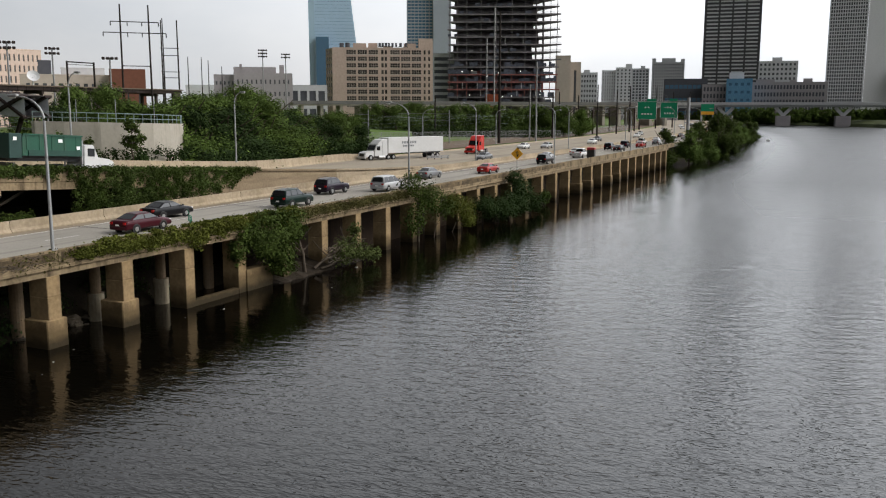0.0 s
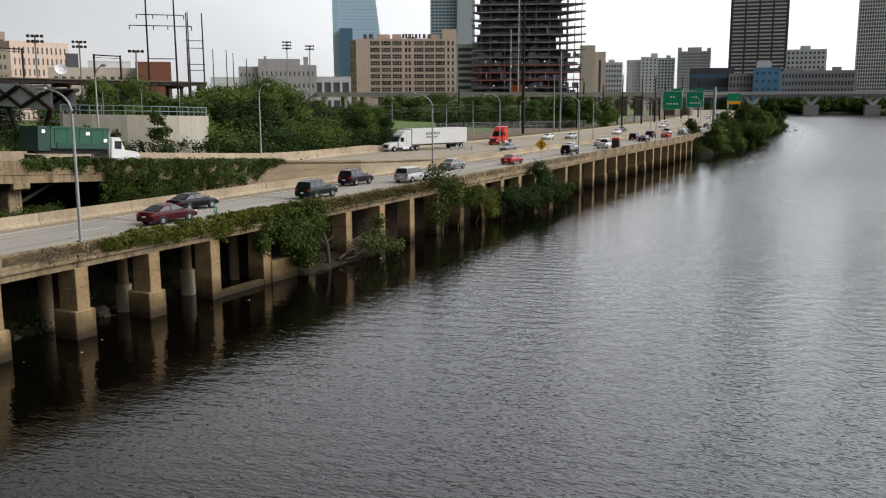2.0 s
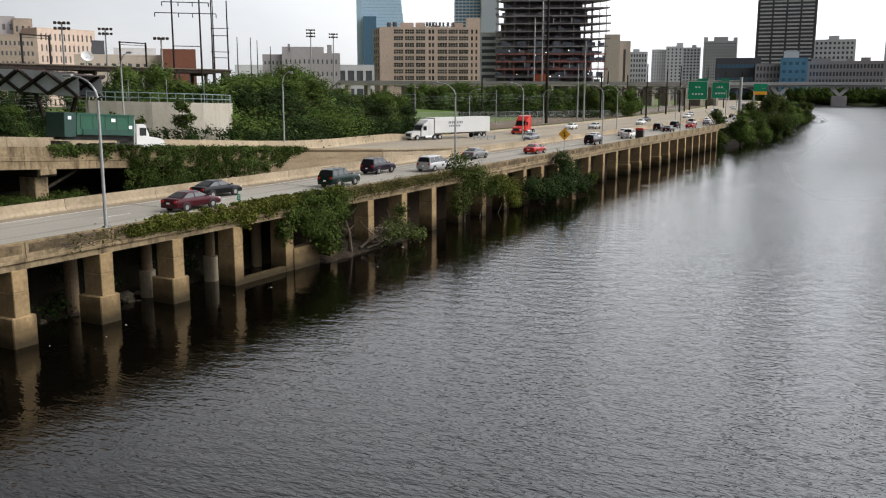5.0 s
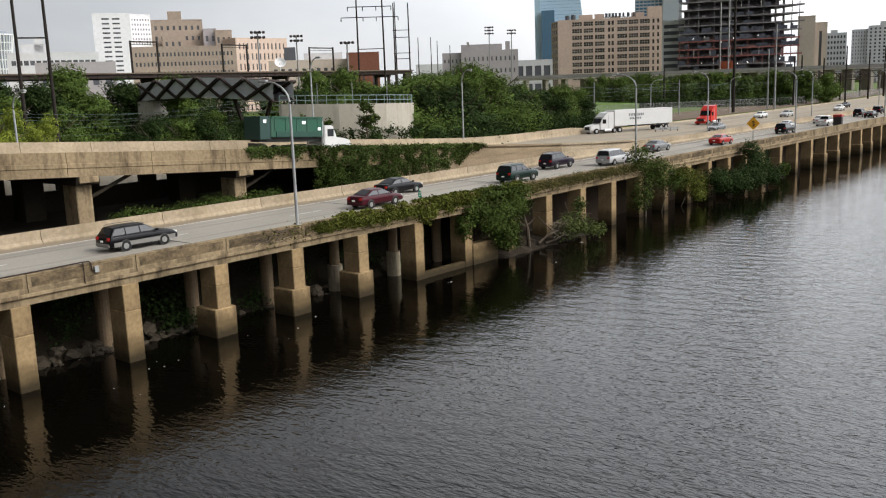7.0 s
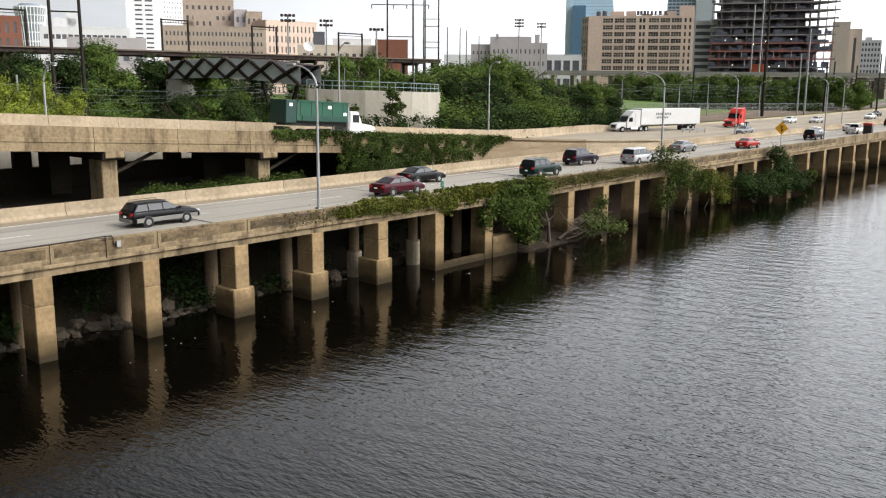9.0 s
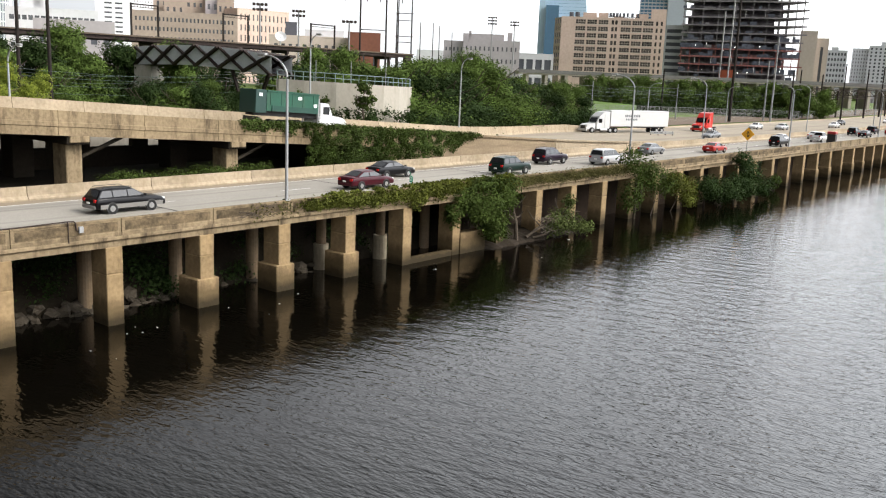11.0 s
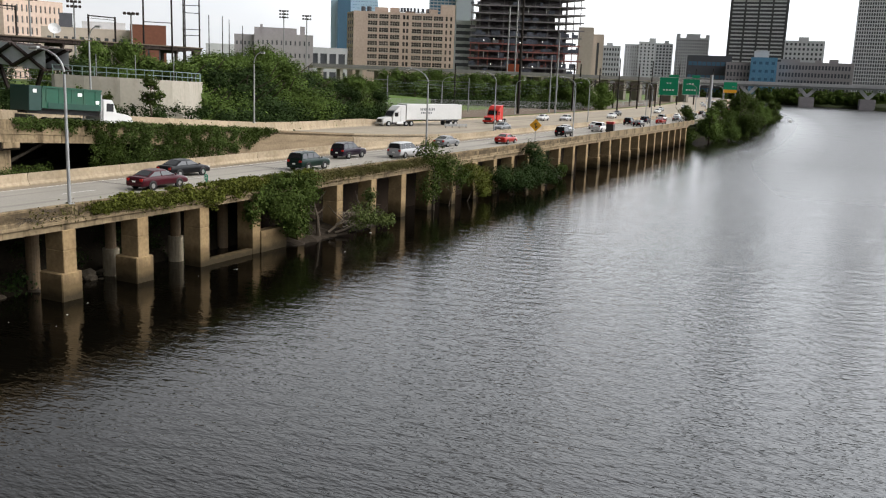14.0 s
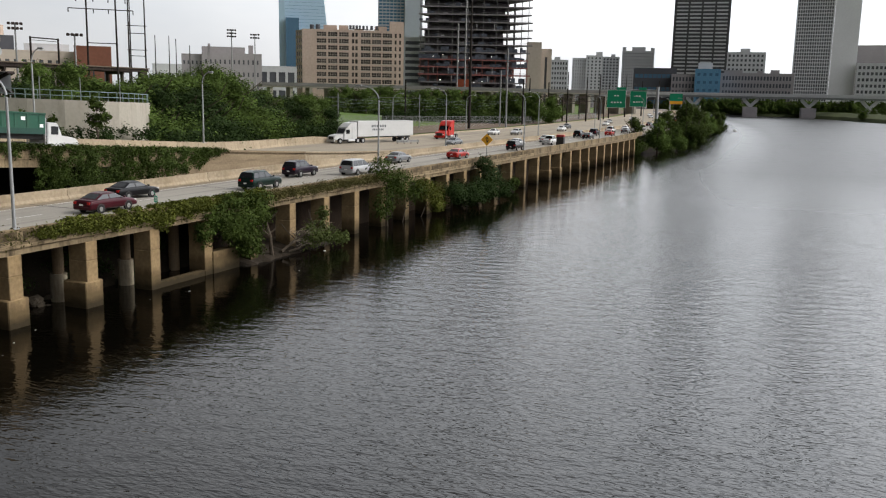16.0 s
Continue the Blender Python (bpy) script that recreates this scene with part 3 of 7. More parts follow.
def leaf_mesh(name, blobs, count, size, seed, clump=0.16, fill=0.45, flat=0.5):
    """Many small leaves in clumps near the surface of soft blobs (x, y, z, rx, ry, rz), with gaps between the clumps."""
    rng = np.random.default_rng(seed)
    b = np.array(blobs, float)
    w = (b[:, 3] * b[:, 4] + b[:, 4] * b[:, 5] + b[:, 3] * b[:, 5])
    groups = max(6, count // 11)
    pick = rng.choice(len(b), groups, p=w / w.sum())
    d = rng.normal(size=(groups, 3))
    d /= np.linalg.norm(d, axis=1)[:, None]
    lump = 0.95 + 0.16 * np.sin(3.1 * d[:, 0] + 5.0 * d[:, 2] + pick) + 0.12 * np.sin(7.0 * d[:, 1] + 2.0 * pick)
    r = (fill + (1 - fill) * rng.random(groups) ** 0.6) * lump
    centre = b[pick, :3] + d * b[pick, 3:] * r[:, None]
    g = rng.integers(0, groups, count)
    spread = clump * b[pick[g], 3:].mean(axis=1)
    p = centre[g] + rng.normal(size=(count, 3)) * spread[:, None] * np.array([1, 1, 0.7])
    n = d[g] * 0.9 + rng.normal(size=(count, 3)) * 0.42 + np.array([0, 0, flat])
    n /= np.linalg.norm(n, axis=1)[:, None]
    t = np.cross(n, rng.normal(size=(count, 3)))
    t /= np.linalg.norm(t, axis=1)[:, None]
    s = np.cross(n, t)
    k = size * (0.55 + 0.9 * rng.random(count))[:, None]
    v = np.stack([p - t * k * 0.5, p + s * k * 0.34 + n * k * 0.06, p + t * k * 0.55 - n * k * 0.1, p - s * k * 0.34 + n * k * 0.06], axis=1).reshape(-1, 3)
    me = bpy.data.meshes.new(name)
    me.vertices.add(len(v))
    me.vertices.foreach_set("co", v.ravel())
    me.loops.add(count * 4)
    me.loops.foreach_set("vertex_index", np.arange(count * 4))
    me.polygons.add(count)
    me.polygons.foreach_set("loop_start", np.arange(count) * 4)
    me.update()
    me.validate()
    return me


def limbs(bm, base, top, r, seed, n=5, reach=1.6):
    """A tapered, slightly crooked trunk with rising limbs."""
    rng = random.Random(seed)
    base, top = Vector(base), Vector(top)
    pts = [base.lerp(top, i / 5) + Vector((rng.uniform(-1, 1), rng.uniform(-1, 1), 0)) * 0.12 * (top - base).length * (0.25 if 0 < i < 5 else 0) for i in range(6)]
    tube(bm, pts, [r * (1 - 0.16 * i) for i in range(6)], 7)
    for k in range(n):
        f = rng.uniform(0.35, 0.95)
        p = base.lerp(top, f)
        a = rng.uniform(0, math.tau)
        out = Vector((math.cos(a), math.sin(a), rng.uniform(0.5, 1.2))) * reach * rng.uniform(0.6, 1.1)
        tube(bm, [p, p + out * 0.5 + Vector((0, 0, -0.1 * reach)), p + out], [r * 0.45, r * 0.3, r * 0.12], 5)


def tree_kind(name, label, h, spread, leaves, size, material, seed, m, group="", low=0.18):
    """A broadleaf tree, h metres high, with an uneven crown of leaf clumps."""
    rng = random.Random(seed)
    t = thing(name, label, "tree" if h > 3.5 else "bush", m, group)
    bm = bmesh.new()
    limbs(bm, (0, 0, -0.3), (0, 0, h * 0.72), 0.03 * h, seed, 7, spread * 0.8)
    part("trunk", bm, M_bark, t)
    blobs = []
    for k in range(9):
        f = rng.random()
        z = h * (low + (0.86 - low) * f)
        rr = spread * (0.42 + 0.5 * math.sin(math.pi * min(1, 0.25 + 0.75 * f))) * rng.uniform(0.55, 0.8)
        a, o = rng.uniform(0, math.tau), spread * rng.uniform(0.15, 0.6) * (1 - 0.5 * f)
        blobs.append((o * math.cos(a), o * math.sin(a), z, rr, rr, rr * rng.uniform(0.6, 0.85)))
    blobs.append((0, 0, h * 0.82, spread * 0.42, spread * 0.42, h * 0.16))
    from_mesh("crown", leaf_mesh("crown", blobs, leaves, size, seed), material, t)
    return t


def put(ob, x, y, z, s=1.0, rz=0.0, sz=None):
    c = copy_thing(ob, pose(x, y, z, 0, 0, rz))
    c.scale = (s, s, sz or s)
    return c


# ---- river side: vines, bushes and trees among the piers ----
vine = thing("climbing_vine", "green ivy spilling over the concrete parapet", "vine")
blobs = []
rng = random.Random(4)
y = 39.6
while y < 63:
    dense = min(1.0, (y - 38) / 8.0)
    hang = 0.1 + 0.4 * dense * rng.random() ** 1.5 + (0.7 if 49.6 < y < 51.4 else 0)
    blobs.append((PX + 0.06, y, 5.6 - 0.5 * hang + rng.uniform(-0.1, 0.1), 0.13 + 0.06 * dense, 0.75, 0.36 + hang * 0.5))
    if rng.random() < 0.6 * dense:
        blobs.append((PX - 0.15, y, 5.98, 0.3, 0.6, 0.14))
    y += 0.75
for i in range(4):
    here = [q for q in blobs if 39.0 + 6.0 * i <= q[1] < 45.0 + 6.0 * i]
    from_mesh("leaf_curtain", leaf_mesh("leaf_curtain", here, 520 * len(here), 0.16, 11 + i, 0.34, 0.15, 0.25), M_ivy, vine)
vine2 = thing("climbing_vine", "half dry ivy covering the parapet face", "vine")
blobs = [(PX + 0.05, 63 + 0.8 * i, 5.45 + 0.08 * math.sin(i * 1.7), 0.12, 0.8, 0.5) for i in range(27)]
for i in range(3):
    from_mesh("leaf_curtain", leaf_mesh("leaf_curtain", blobs[9 * i:9 * i + 9], 6200, 0.11, 16 + i, 0.45, 0.15, 0.2), M_ivy_dry, vine2)
vine3 = thing("climbing_vine", "thin dry creeper stems on the parapet face", "vine")
for k in range(26):
    bm = bmesh.new()
    y0, z0 = 33.5 + rng.random() * 7.5, 5.1 + rng.random() * 0.7
    pts = [(PX + 0.015, y0 + s * 0.5, z0 + 0.16 * math.sin(k + 2.2 * s)) for s in range(4)]
    tube(bm, pts, 0.018, 4)
    part("stem", bm, M_bark, vine3)
from_mesh("leaves", leaf_mesh("leaves", [(PX + 0.04, 37.5, 5.5, 0.05, 3.6, 0.35)], 260, 0.16, 15, 0.3, 0.1), M_ivy_dry, vine3)


def riverside(name, label, category, blobs, count, size, material, trunk, seed, clump=0.16):
    t = thing(name, label, category)
    for k, (p, q, r) in enumerate(trunk):
        bm = bmesh.new()
        limbs(bm, p, q, r, seed + k, 5, 1.3)
        part("trunk", bm, M_bark, t)
    from_mesh("crown", leaf_mesh("crown", blobs, count, size, seed, clump, 0.35), material, t)
    return t


riverside("bush", "dense dark green bush growing between the piers", "bush",
          [(-43.2, 56.5, 4.6, 1.0, 1.8, 1.3), (-42.6, 58.6, 3.6, 1.3, 2.2, 1.9), (-42.4, 59.6, 2.0, 1.0, 1.3, 1.4), (-42.8, 61.6, 4.6, 1.0, 1.6, 1.5), (-43.0, 58.8, 5.6, 0.8, 2.2, 0.7), (-43.4, 55.2, 3.4, 0.7, 0.9, 1.2)],
          13000, 0.2, M_leaf, [((-43.6, 59, -0.3), (-43.0, 58.6, 4.6), 0.16)], 21)
dead = riverside("fallen_tree", "half dead tree leaning out over the water, with bare grey twigs", "tree",
                 [(-41.6, 69.0, 1.7, 1.2, 2.4, 1.2), (-41.0, 71.6, 1.0, 1.0, 1.6, 0.7), (-42.0, 70.6, 3.2, 0.6, 0.7, 0.9)], 2800, 0.2, M_leaf_grey,
                 [((-43.2, 64.0, 0.2), (-42.9, 62.6, 4.6), 0.2), ((-43.0, 65.2, 0.4), (-41.6, 68.8, 2.4), 0.13), ((-42.8, 66.0, 0.3), (-41.2, 70.8, 1.2), 0.1)], 25)
bm = bmesh.new()
for k in range(90):
    p = Vector((-42.4 + rng.uniform(-0.6, 0.9), 65.5 + rng.random() * 5.0, 0.7 + rng.random() * 1.6))
    q = p + Vector((rng.uniform(-0.2, 0.7), rng.uniform(0.2, 1.9), rng.uniform(-0.5, 0.6)))
    tube(bm, [p, (p + q) / 2 + Vector((0, 0, 0.12)), q], [0.028, 0.018, 0.008], 4)
tagged(part("twig", bm, mat("bleached_twigs", (0.12, 0.1, 0.075), 0.9, 0.2, 1, 9, 0.0), dead, "bleached bare twigs"), kind="stuff")
riverside("tree", "young green tree rising past the parapet from the water's edge", "tree",
          [(-43.2, 84.6, 6.6, 0.9, 1.6, 1.5), (-42.6, 86.4, 5.4, 1.2, 2.2, 1.3), (-42.6, 88.6, 4.4, 1.2, 2.0, 1.6), (-43.0, 85.0, 2.6, 1.0, 1.6, 1.8), (-42.6, 92.0, 3.4, 1.0, 1.6, 1.6)],
          4600, 0.22, M_leaf, [((-43.0, 86, -0.3), (-43.0, 86.0, 6.4), 0.11), ((-42.9, 89.5, -0.3), (-42.6, 91, 4.4), 0.06)], 31, 0.26)
riverside("tree", "bright green willow-leaved tree drooping to the river", "tree",
          [(-42.2, 94.0, 3.6, 1.2, 1.6, 1.2), (-41.8, 96.2, 2.4, 1.1, 1.4, 1.7), (-41.9, 97.2, 1.3, 0.8, 1.0, 1.0)], 4200, 0.18, M_ivy,
          [((-43.0, 94.5, -0.3), (-42.0, 95.6, 3.4), 0.07)], 33, 0.2)
riverside("bush", "broad dark green bush overhanging the river", "bush",
          [(-41.8, 102.5, 2.4, 1.8, 2.6, 1.5), (-40.6, 106.0, 2.0, 1.9, 2.8, 1.7), (-40.4, 110.0, 2.4, 1.8, 2.6, 1.9), (-41.0, 113.4, 3.4, 1.5, 2.2, 1.8), (-40.4, 116.6, 1.6, 1.4, 2.0, 1.3), (-42.0, 113.0, 5.2, 1.0, 1.6, 1.3)],
          14000, 0.22, M_leaf_dark, [((-42.5, 106, -0.4), (-41.0, 107, 2.6), 0.15), ((-42.4, 112, -0.4), (-41.6, 113, 4.6), 0.15)], 41)
riverside("bush", "small green bush beside a pier", "bush", [(-42.6, 128.5, 1.4, 0.9, 1.4, 1.0)], 700, 0.26, M_leaf, [((-42.8, 128.5, -0.4), (-42.7, 128.5, 1.2), 0.06)], 44)

# trees on the bank further upstream
T_round = tree_kind("tree", "full green riverside tree leaning over the water", 10.0, 4.0, 12000, 0.32, M_leaf_mid, 51, pose(-40.5, 243, -0.2), "bank trees", 0.02)
T_dark = tree_kind("tree", "full dark green tree on the river bank", 12.0, 4.6, 12000, 0.36, M_leaf, 52, pose(-41.5, 262, -0.2), "bank trees", 0.02)
for x, y, s, k in ((-36.5, 250, 0.72, 0), (-39, 285, 1.12, 1), (-43, 300, 1.2, 0), (-39.5, 318, 0.95, 1), (-45, 335, 1.1, 1), (-41.5, 350, 0.92, 0), (-48, 372, 1.05, 1), (-43, 388, 0.8, 0), (-44.5, 415, 0.85, 1), (-51, 440, 0.95, 0), (-46, 455, 0.75, 1), (-50, 480, 0.8, 0), (-46, 236.5, 0.8, 1)):
    put(T_round if k == 0 else T_dark, x, y, 0.2, s, 57 * k + 31 * x)

# white boat moored below the last bank trees
boat = thing("motor_boat", "small white motor boat moored at the river bank", "boat", pose(-38.6, 447, 0, 0, 0, 12))
bm = bmesh.new()
rings = []
for y, w, zk in ((-2.2, 0.75, -0.25), (-1.0, 0.9, -0.3), (0.4, 0.88, -0.28), (1.5, 0.6, -0.15), (2.3, 0.08, 0.2)):
    rings.append([bm.verts.new(v) for v in ((-w, y, 0.62), (-w * 0.85, y, 0.1), (0, y, zk), (w * 0.85, y, 0.1), (w, y, 0.62))])
for p, q in zip(rings, rings[1:]):
    for i in range(5):
        bm.faces.new((p[i], p[(i + 1) % 5], q[(i + 1) % 5], q[i]))
bm.faces.new(rings[0][::-1])
bm.faces.new(rings[-1])
M_hull = mat("white_boat_hull", (0.75, 0.75, 0.74), 0.4, 0.05, 0.5, 4.0, 0.0)
part("hull", bm, M_hull, boat)
bm = bmesh.new()
box(bm, -0.6, 0.6, -0.2, 0.9, 0.63, 1.15, 0.12)
part("cabin", bm, M_hull, boat)
bm = bmesh.new()
box(bm, -0.5, 0.5, 0.91, 0.94, 0.75, 1.05, 0.01)
part("windscreen", bm, mat("dark_boat_glass", (0.02, 0.022, 0.025), 0.1, 0.1, 1, 4, 0.0), boat, "dark windscreen")

# low wall, block and rubble at the foot of the bank
bm = bmesh.new()
box(bm, PX - 0.6, PX - 0.1, 49.7, 56.0, -1.2, 0.45, 0.03)
box(bm, PX - 0.8, PX + 0.05, 56.0, 59.4, -1.2, 1.75, 0.04)
tagged(part("wall_river", bm, M_pier), "low tan concrete wall at the waterline", "wall", kind="structure")
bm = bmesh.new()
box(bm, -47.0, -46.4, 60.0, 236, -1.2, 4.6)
# brown taken down to near black, shade behind the piers in the colour
M_infill = mat("shade_dark_rust_infill", (0.018, 0.012, 0.008), 0.9, 0.3, 0.3, 4.0, 0.2, stain=(0.03, 0.018, 0.01), stain_amount=0.6)
tagged(part("wall_infill", bm, M_infill), "rust brown wall behind the piers, darkened for the shade", "wall", kind="structure")
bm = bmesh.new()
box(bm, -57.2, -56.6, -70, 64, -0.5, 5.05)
tagged(part("wall_back", bm, M_under), "shade-dark concrete wall below the inner edge of the roadway", "wall", kind="structure")

bm = bmesh.new()
rows = []
for i in range(27):
    y = 59.6 + i * 0.6
    end = min(1.0, i / 4.0, (26 - i) / 8.0)
    lump = 0.22 * noise.noise((y * 0.9, 0.0, 7.0))
    rows.append([bm.verts.new((x, y, z)) for x, z in ((-46.35, 0.9 * end + lump), (-44.6, 0.7 * end + 1.6 * lump), (-43.4 + lump, 0.42 * end + lump), (-42.7 + 2 * lump, 0.15 * end), (-42.2 + 2 * lump, -0.6))])
for a, b in zip(rows, rows[1:]):
    for i in range(4):
        bm.faces.new((a[i], b[i], b[i + 1], a[i + 1]))
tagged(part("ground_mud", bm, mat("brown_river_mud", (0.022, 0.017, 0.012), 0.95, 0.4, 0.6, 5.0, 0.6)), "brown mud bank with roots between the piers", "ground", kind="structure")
M_round = mat("grey_round_column_concrete", (0.14, 0.1, 0.062), 0.85, 0.25, 0.4, 5.0, 0.15, stain=(0.12, 0.1, 0.08), stain_amount=0.5)
M_collar = mat("pale_collar_concrete", (0.21, 0.18, 0.13), 0.85, 0.2, 0.5, 5.0, 0.15, stain=(0.1, 0.08, 0.055), stain_amount=0.8)
bm = bmesh.new()
rod(bm, (0, 0, -1.5), (0, 0, 4.8), 0.42, 0.42, 16)
col = thing("round_column", "round stained concrete column under the roadway", "column", pose(-47.0, FIRST + 0.3, 0), "inner columns")
part("shaft", bm, M_round, col, smooth=False)
bm = bmesh.new()
rod(bm, (0, 0, -1.0), (0, 0, 4.8), 0.38, 0.36, 16)
col2 = thing("round_column", "round concrete column in a pale wider collar", "column", pose(-46.6, FIRST + 4 * PITCH + 0.2, 0), "inner columns")
part("shaft", bm, M_round, col2)
bm = bmesh.new()
rod(bm, (0, 0, -1.0), (0, 0, 1.9), 0.55, 0.55, 16)
part("collar", bm, M_collar, col2, "pale concrete collar")
for k in range(-6, 7):
    if k == 0 or k == 4:
        continue
    copy_thing(col2 if k == 5 else col, pose(-46.4 if k == 5 else -47.0, FIRST + PITCH * k + 0.25, 0))
for k in range(-6, 8):
    copy_thing(col, pose(-52.0, FIRST + PITCH * k + 0.25, 0))

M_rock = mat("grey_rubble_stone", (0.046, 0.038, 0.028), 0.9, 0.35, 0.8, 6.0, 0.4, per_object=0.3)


def rock_mesh(seed):
    b = bmesh.new()
    bmesh.ops.create_icosphere(b, subdivisions=1, radius=0.5)
    r = random.Random(seed)
    for v in b.verts:
        v.co *= r.uniform(0.7, 1.2)
        v.co.z *= 0.7
    me = bpy.data.meshes.new("boulder")
    b.to_mesh(me)
    b.free()
    return me


ROCKS = [rock_mesh(i) for i in range(4)]
rng = random.Random(9)
for k in range(230):
    y = rng.uniform(-6, 48) if k % 3 else rng.uniform(16, 30)
    d = rng.uniform(0.0, 1.5)
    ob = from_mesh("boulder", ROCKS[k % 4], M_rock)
    s = rng.uniform(0.45, 1.15) * (1.0 if d < 2 else 0.7)
    x = shore(y) - d - 0.7
    ob.matrix_basis = pose(x, y, ground_z(x, y) + 0.15, rng.uniform(0, 40), rng.uniform(0, 40), rng.uniform(0, 360))
    ob.scale = (s, s, s)
    tagged(ob, "grey rubble stone on the bank below the road", "stone", "bank rubble")
weeds = thing("undergrowth", "dark green weeds on the bank in the shade", "weeds", kind="stuff")
blobs = []
for k in range(44):
    y = rng.uniform(-4, 60) if k < 24 else rng.uniform(14, 34)
    x = shore(y) - rng.uniform(1.5, 4.5)
    blobs.append((x, y, ground_z(x, y) + 0.7, 0.9, 1.4, 0.7))
from_mesh("leaves", leaf_mesh("leaves", blobs, 11000, 0.2, 61, 0.35, 0.1), M_leaf_dark, weeds)
verge = thing("undergrowth", "bright green weeds along the safety barrier", "weeds", kind="stuff")
blobs = [(-58.3 + rng.uniform(-0.4, 0.4), 33.5 + 0.55 * i, 5.75 + 0.3 * rng.random(), 0.5, 0.8, 0.55) for i in range(28)]
from_mesh("leaves", leaf_mesh("leaves", blobs, 9000, 0.14, 62, 0.35, 0.1), M_leaf, verge)

# ---- below the elevated carriageway ----
bm = bmesh.new()
box(bm, -2.8, -0.9, -0.62, 0.62, -6.2, -1.9, 0.06)
c_leg = part("leg", bm, M_conc)
# cap, brace and rear leg have shade put into their concrete colour
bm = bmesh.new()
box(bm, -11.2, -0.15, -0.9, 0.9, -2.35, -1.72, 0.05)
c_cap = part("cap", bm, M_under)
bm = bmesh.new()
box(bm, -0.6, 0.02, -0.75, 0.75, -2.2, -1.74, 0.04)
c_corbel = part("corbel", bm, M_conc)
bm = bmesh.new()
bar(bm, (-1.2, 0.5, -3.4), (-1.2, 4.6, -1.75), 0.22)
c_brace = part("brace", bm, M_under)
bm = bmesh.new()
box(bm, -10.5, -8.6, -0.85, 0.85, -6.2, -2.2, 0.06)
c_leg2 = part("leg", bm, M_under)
vcol = thing("viaduct_pier", "concrete pier with a broad cap under the elevated carriageway", "pier", pose(VX, 32.8, vz(32.8)), "elevated piers")
for o in (c_leg, c_cap, c_corbel, c_leg2, c_brace):
    o.parent = vcol
for y in (-38.2, -24.0, -9.8, 4.4, 18.6, 46.8):
    copy_thing(vcol, pose(VX, y, vz(y)))
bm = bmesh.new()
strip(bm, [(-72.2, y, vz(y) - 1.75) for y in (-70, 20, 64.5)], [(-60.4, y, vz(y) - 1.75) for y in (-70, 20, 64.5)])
tagged(part("viaduct_soffit", bm, M_under), "shade-dark concrete underside of the elevated carriageway", "viaduct", kind="structure")
# wall added to shut out light from behind, with gaps left open
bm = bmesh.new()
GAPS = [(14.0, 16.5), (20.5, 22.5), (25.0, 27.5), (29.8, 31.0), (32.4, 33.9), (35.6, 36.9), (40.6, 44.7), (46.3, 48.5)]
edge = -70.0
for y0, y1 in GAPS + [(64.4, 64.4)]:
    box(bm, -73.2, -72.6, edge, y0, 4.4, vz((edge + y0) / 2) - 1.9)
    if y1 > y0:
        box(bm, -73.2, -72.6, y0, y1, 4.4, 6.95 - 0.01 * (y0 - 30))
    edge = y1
tagged(part("wall_undercroft", bm, M_under), "added shade-dark wall with gaps below the elevated carriageway", "wall", kind="structure")
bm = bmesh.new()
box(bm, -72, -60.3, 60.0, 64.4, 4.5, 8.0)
tagged(part("wall_abutment", bm, M_under), "shade-dark concrete abutment under the elevated carriageway", "wall", kind="structure")
ivy = thing("climbing_vine", "dense dark ivy hanging over the elevated carriageway wall", "vine")
blobs = []
for i in range(44):
    y = 47.5 + i * 0.75
    t = vz(y)
    blobs.append((VX + 0.02, y, t - 0.05, 0.34, 0.7, 0.24))
    bottom = t - 0.5 - 0.5 * rng.random() if y < 54.5 else (5.55 if y < 70 else 5.6 + (y - 70) * (vz(80) - 5.9) / 10.0)
    z = t - 0.4
    while z > bottom:
        if rng.random() < 0.86 - 0.25 * (y > 72):
            blobs.append((VX + 0.1, y + rng.uniform(-0.4, 0.4), z, rng.uniform(0.1, 0.42), rng.uniform(0.4, 0.8), rng.uniform(0.35, 0.7)))
        z -= 0.55
for i in range(6):
    here = [q for q in blobs if 46.5 + 5.7 * i <= q[1] < 52.2 + 5.7 * i]
    from_mesh("leaf_curtain", leaf_mesh("leaf_curtain", here, 230 * len(here), 0.17, 63 + i, 0.36, 0.15, 0.2), M_leaf if i % 2 else M_ivy_deep, ivy)

# ---- street lamps, signs and boxes along the roads ----
M_lens = mat("frosted_lamp_lens", (0.65, 0.65, 0.6), 0.3, 0.05, 1, 5, 0.0)


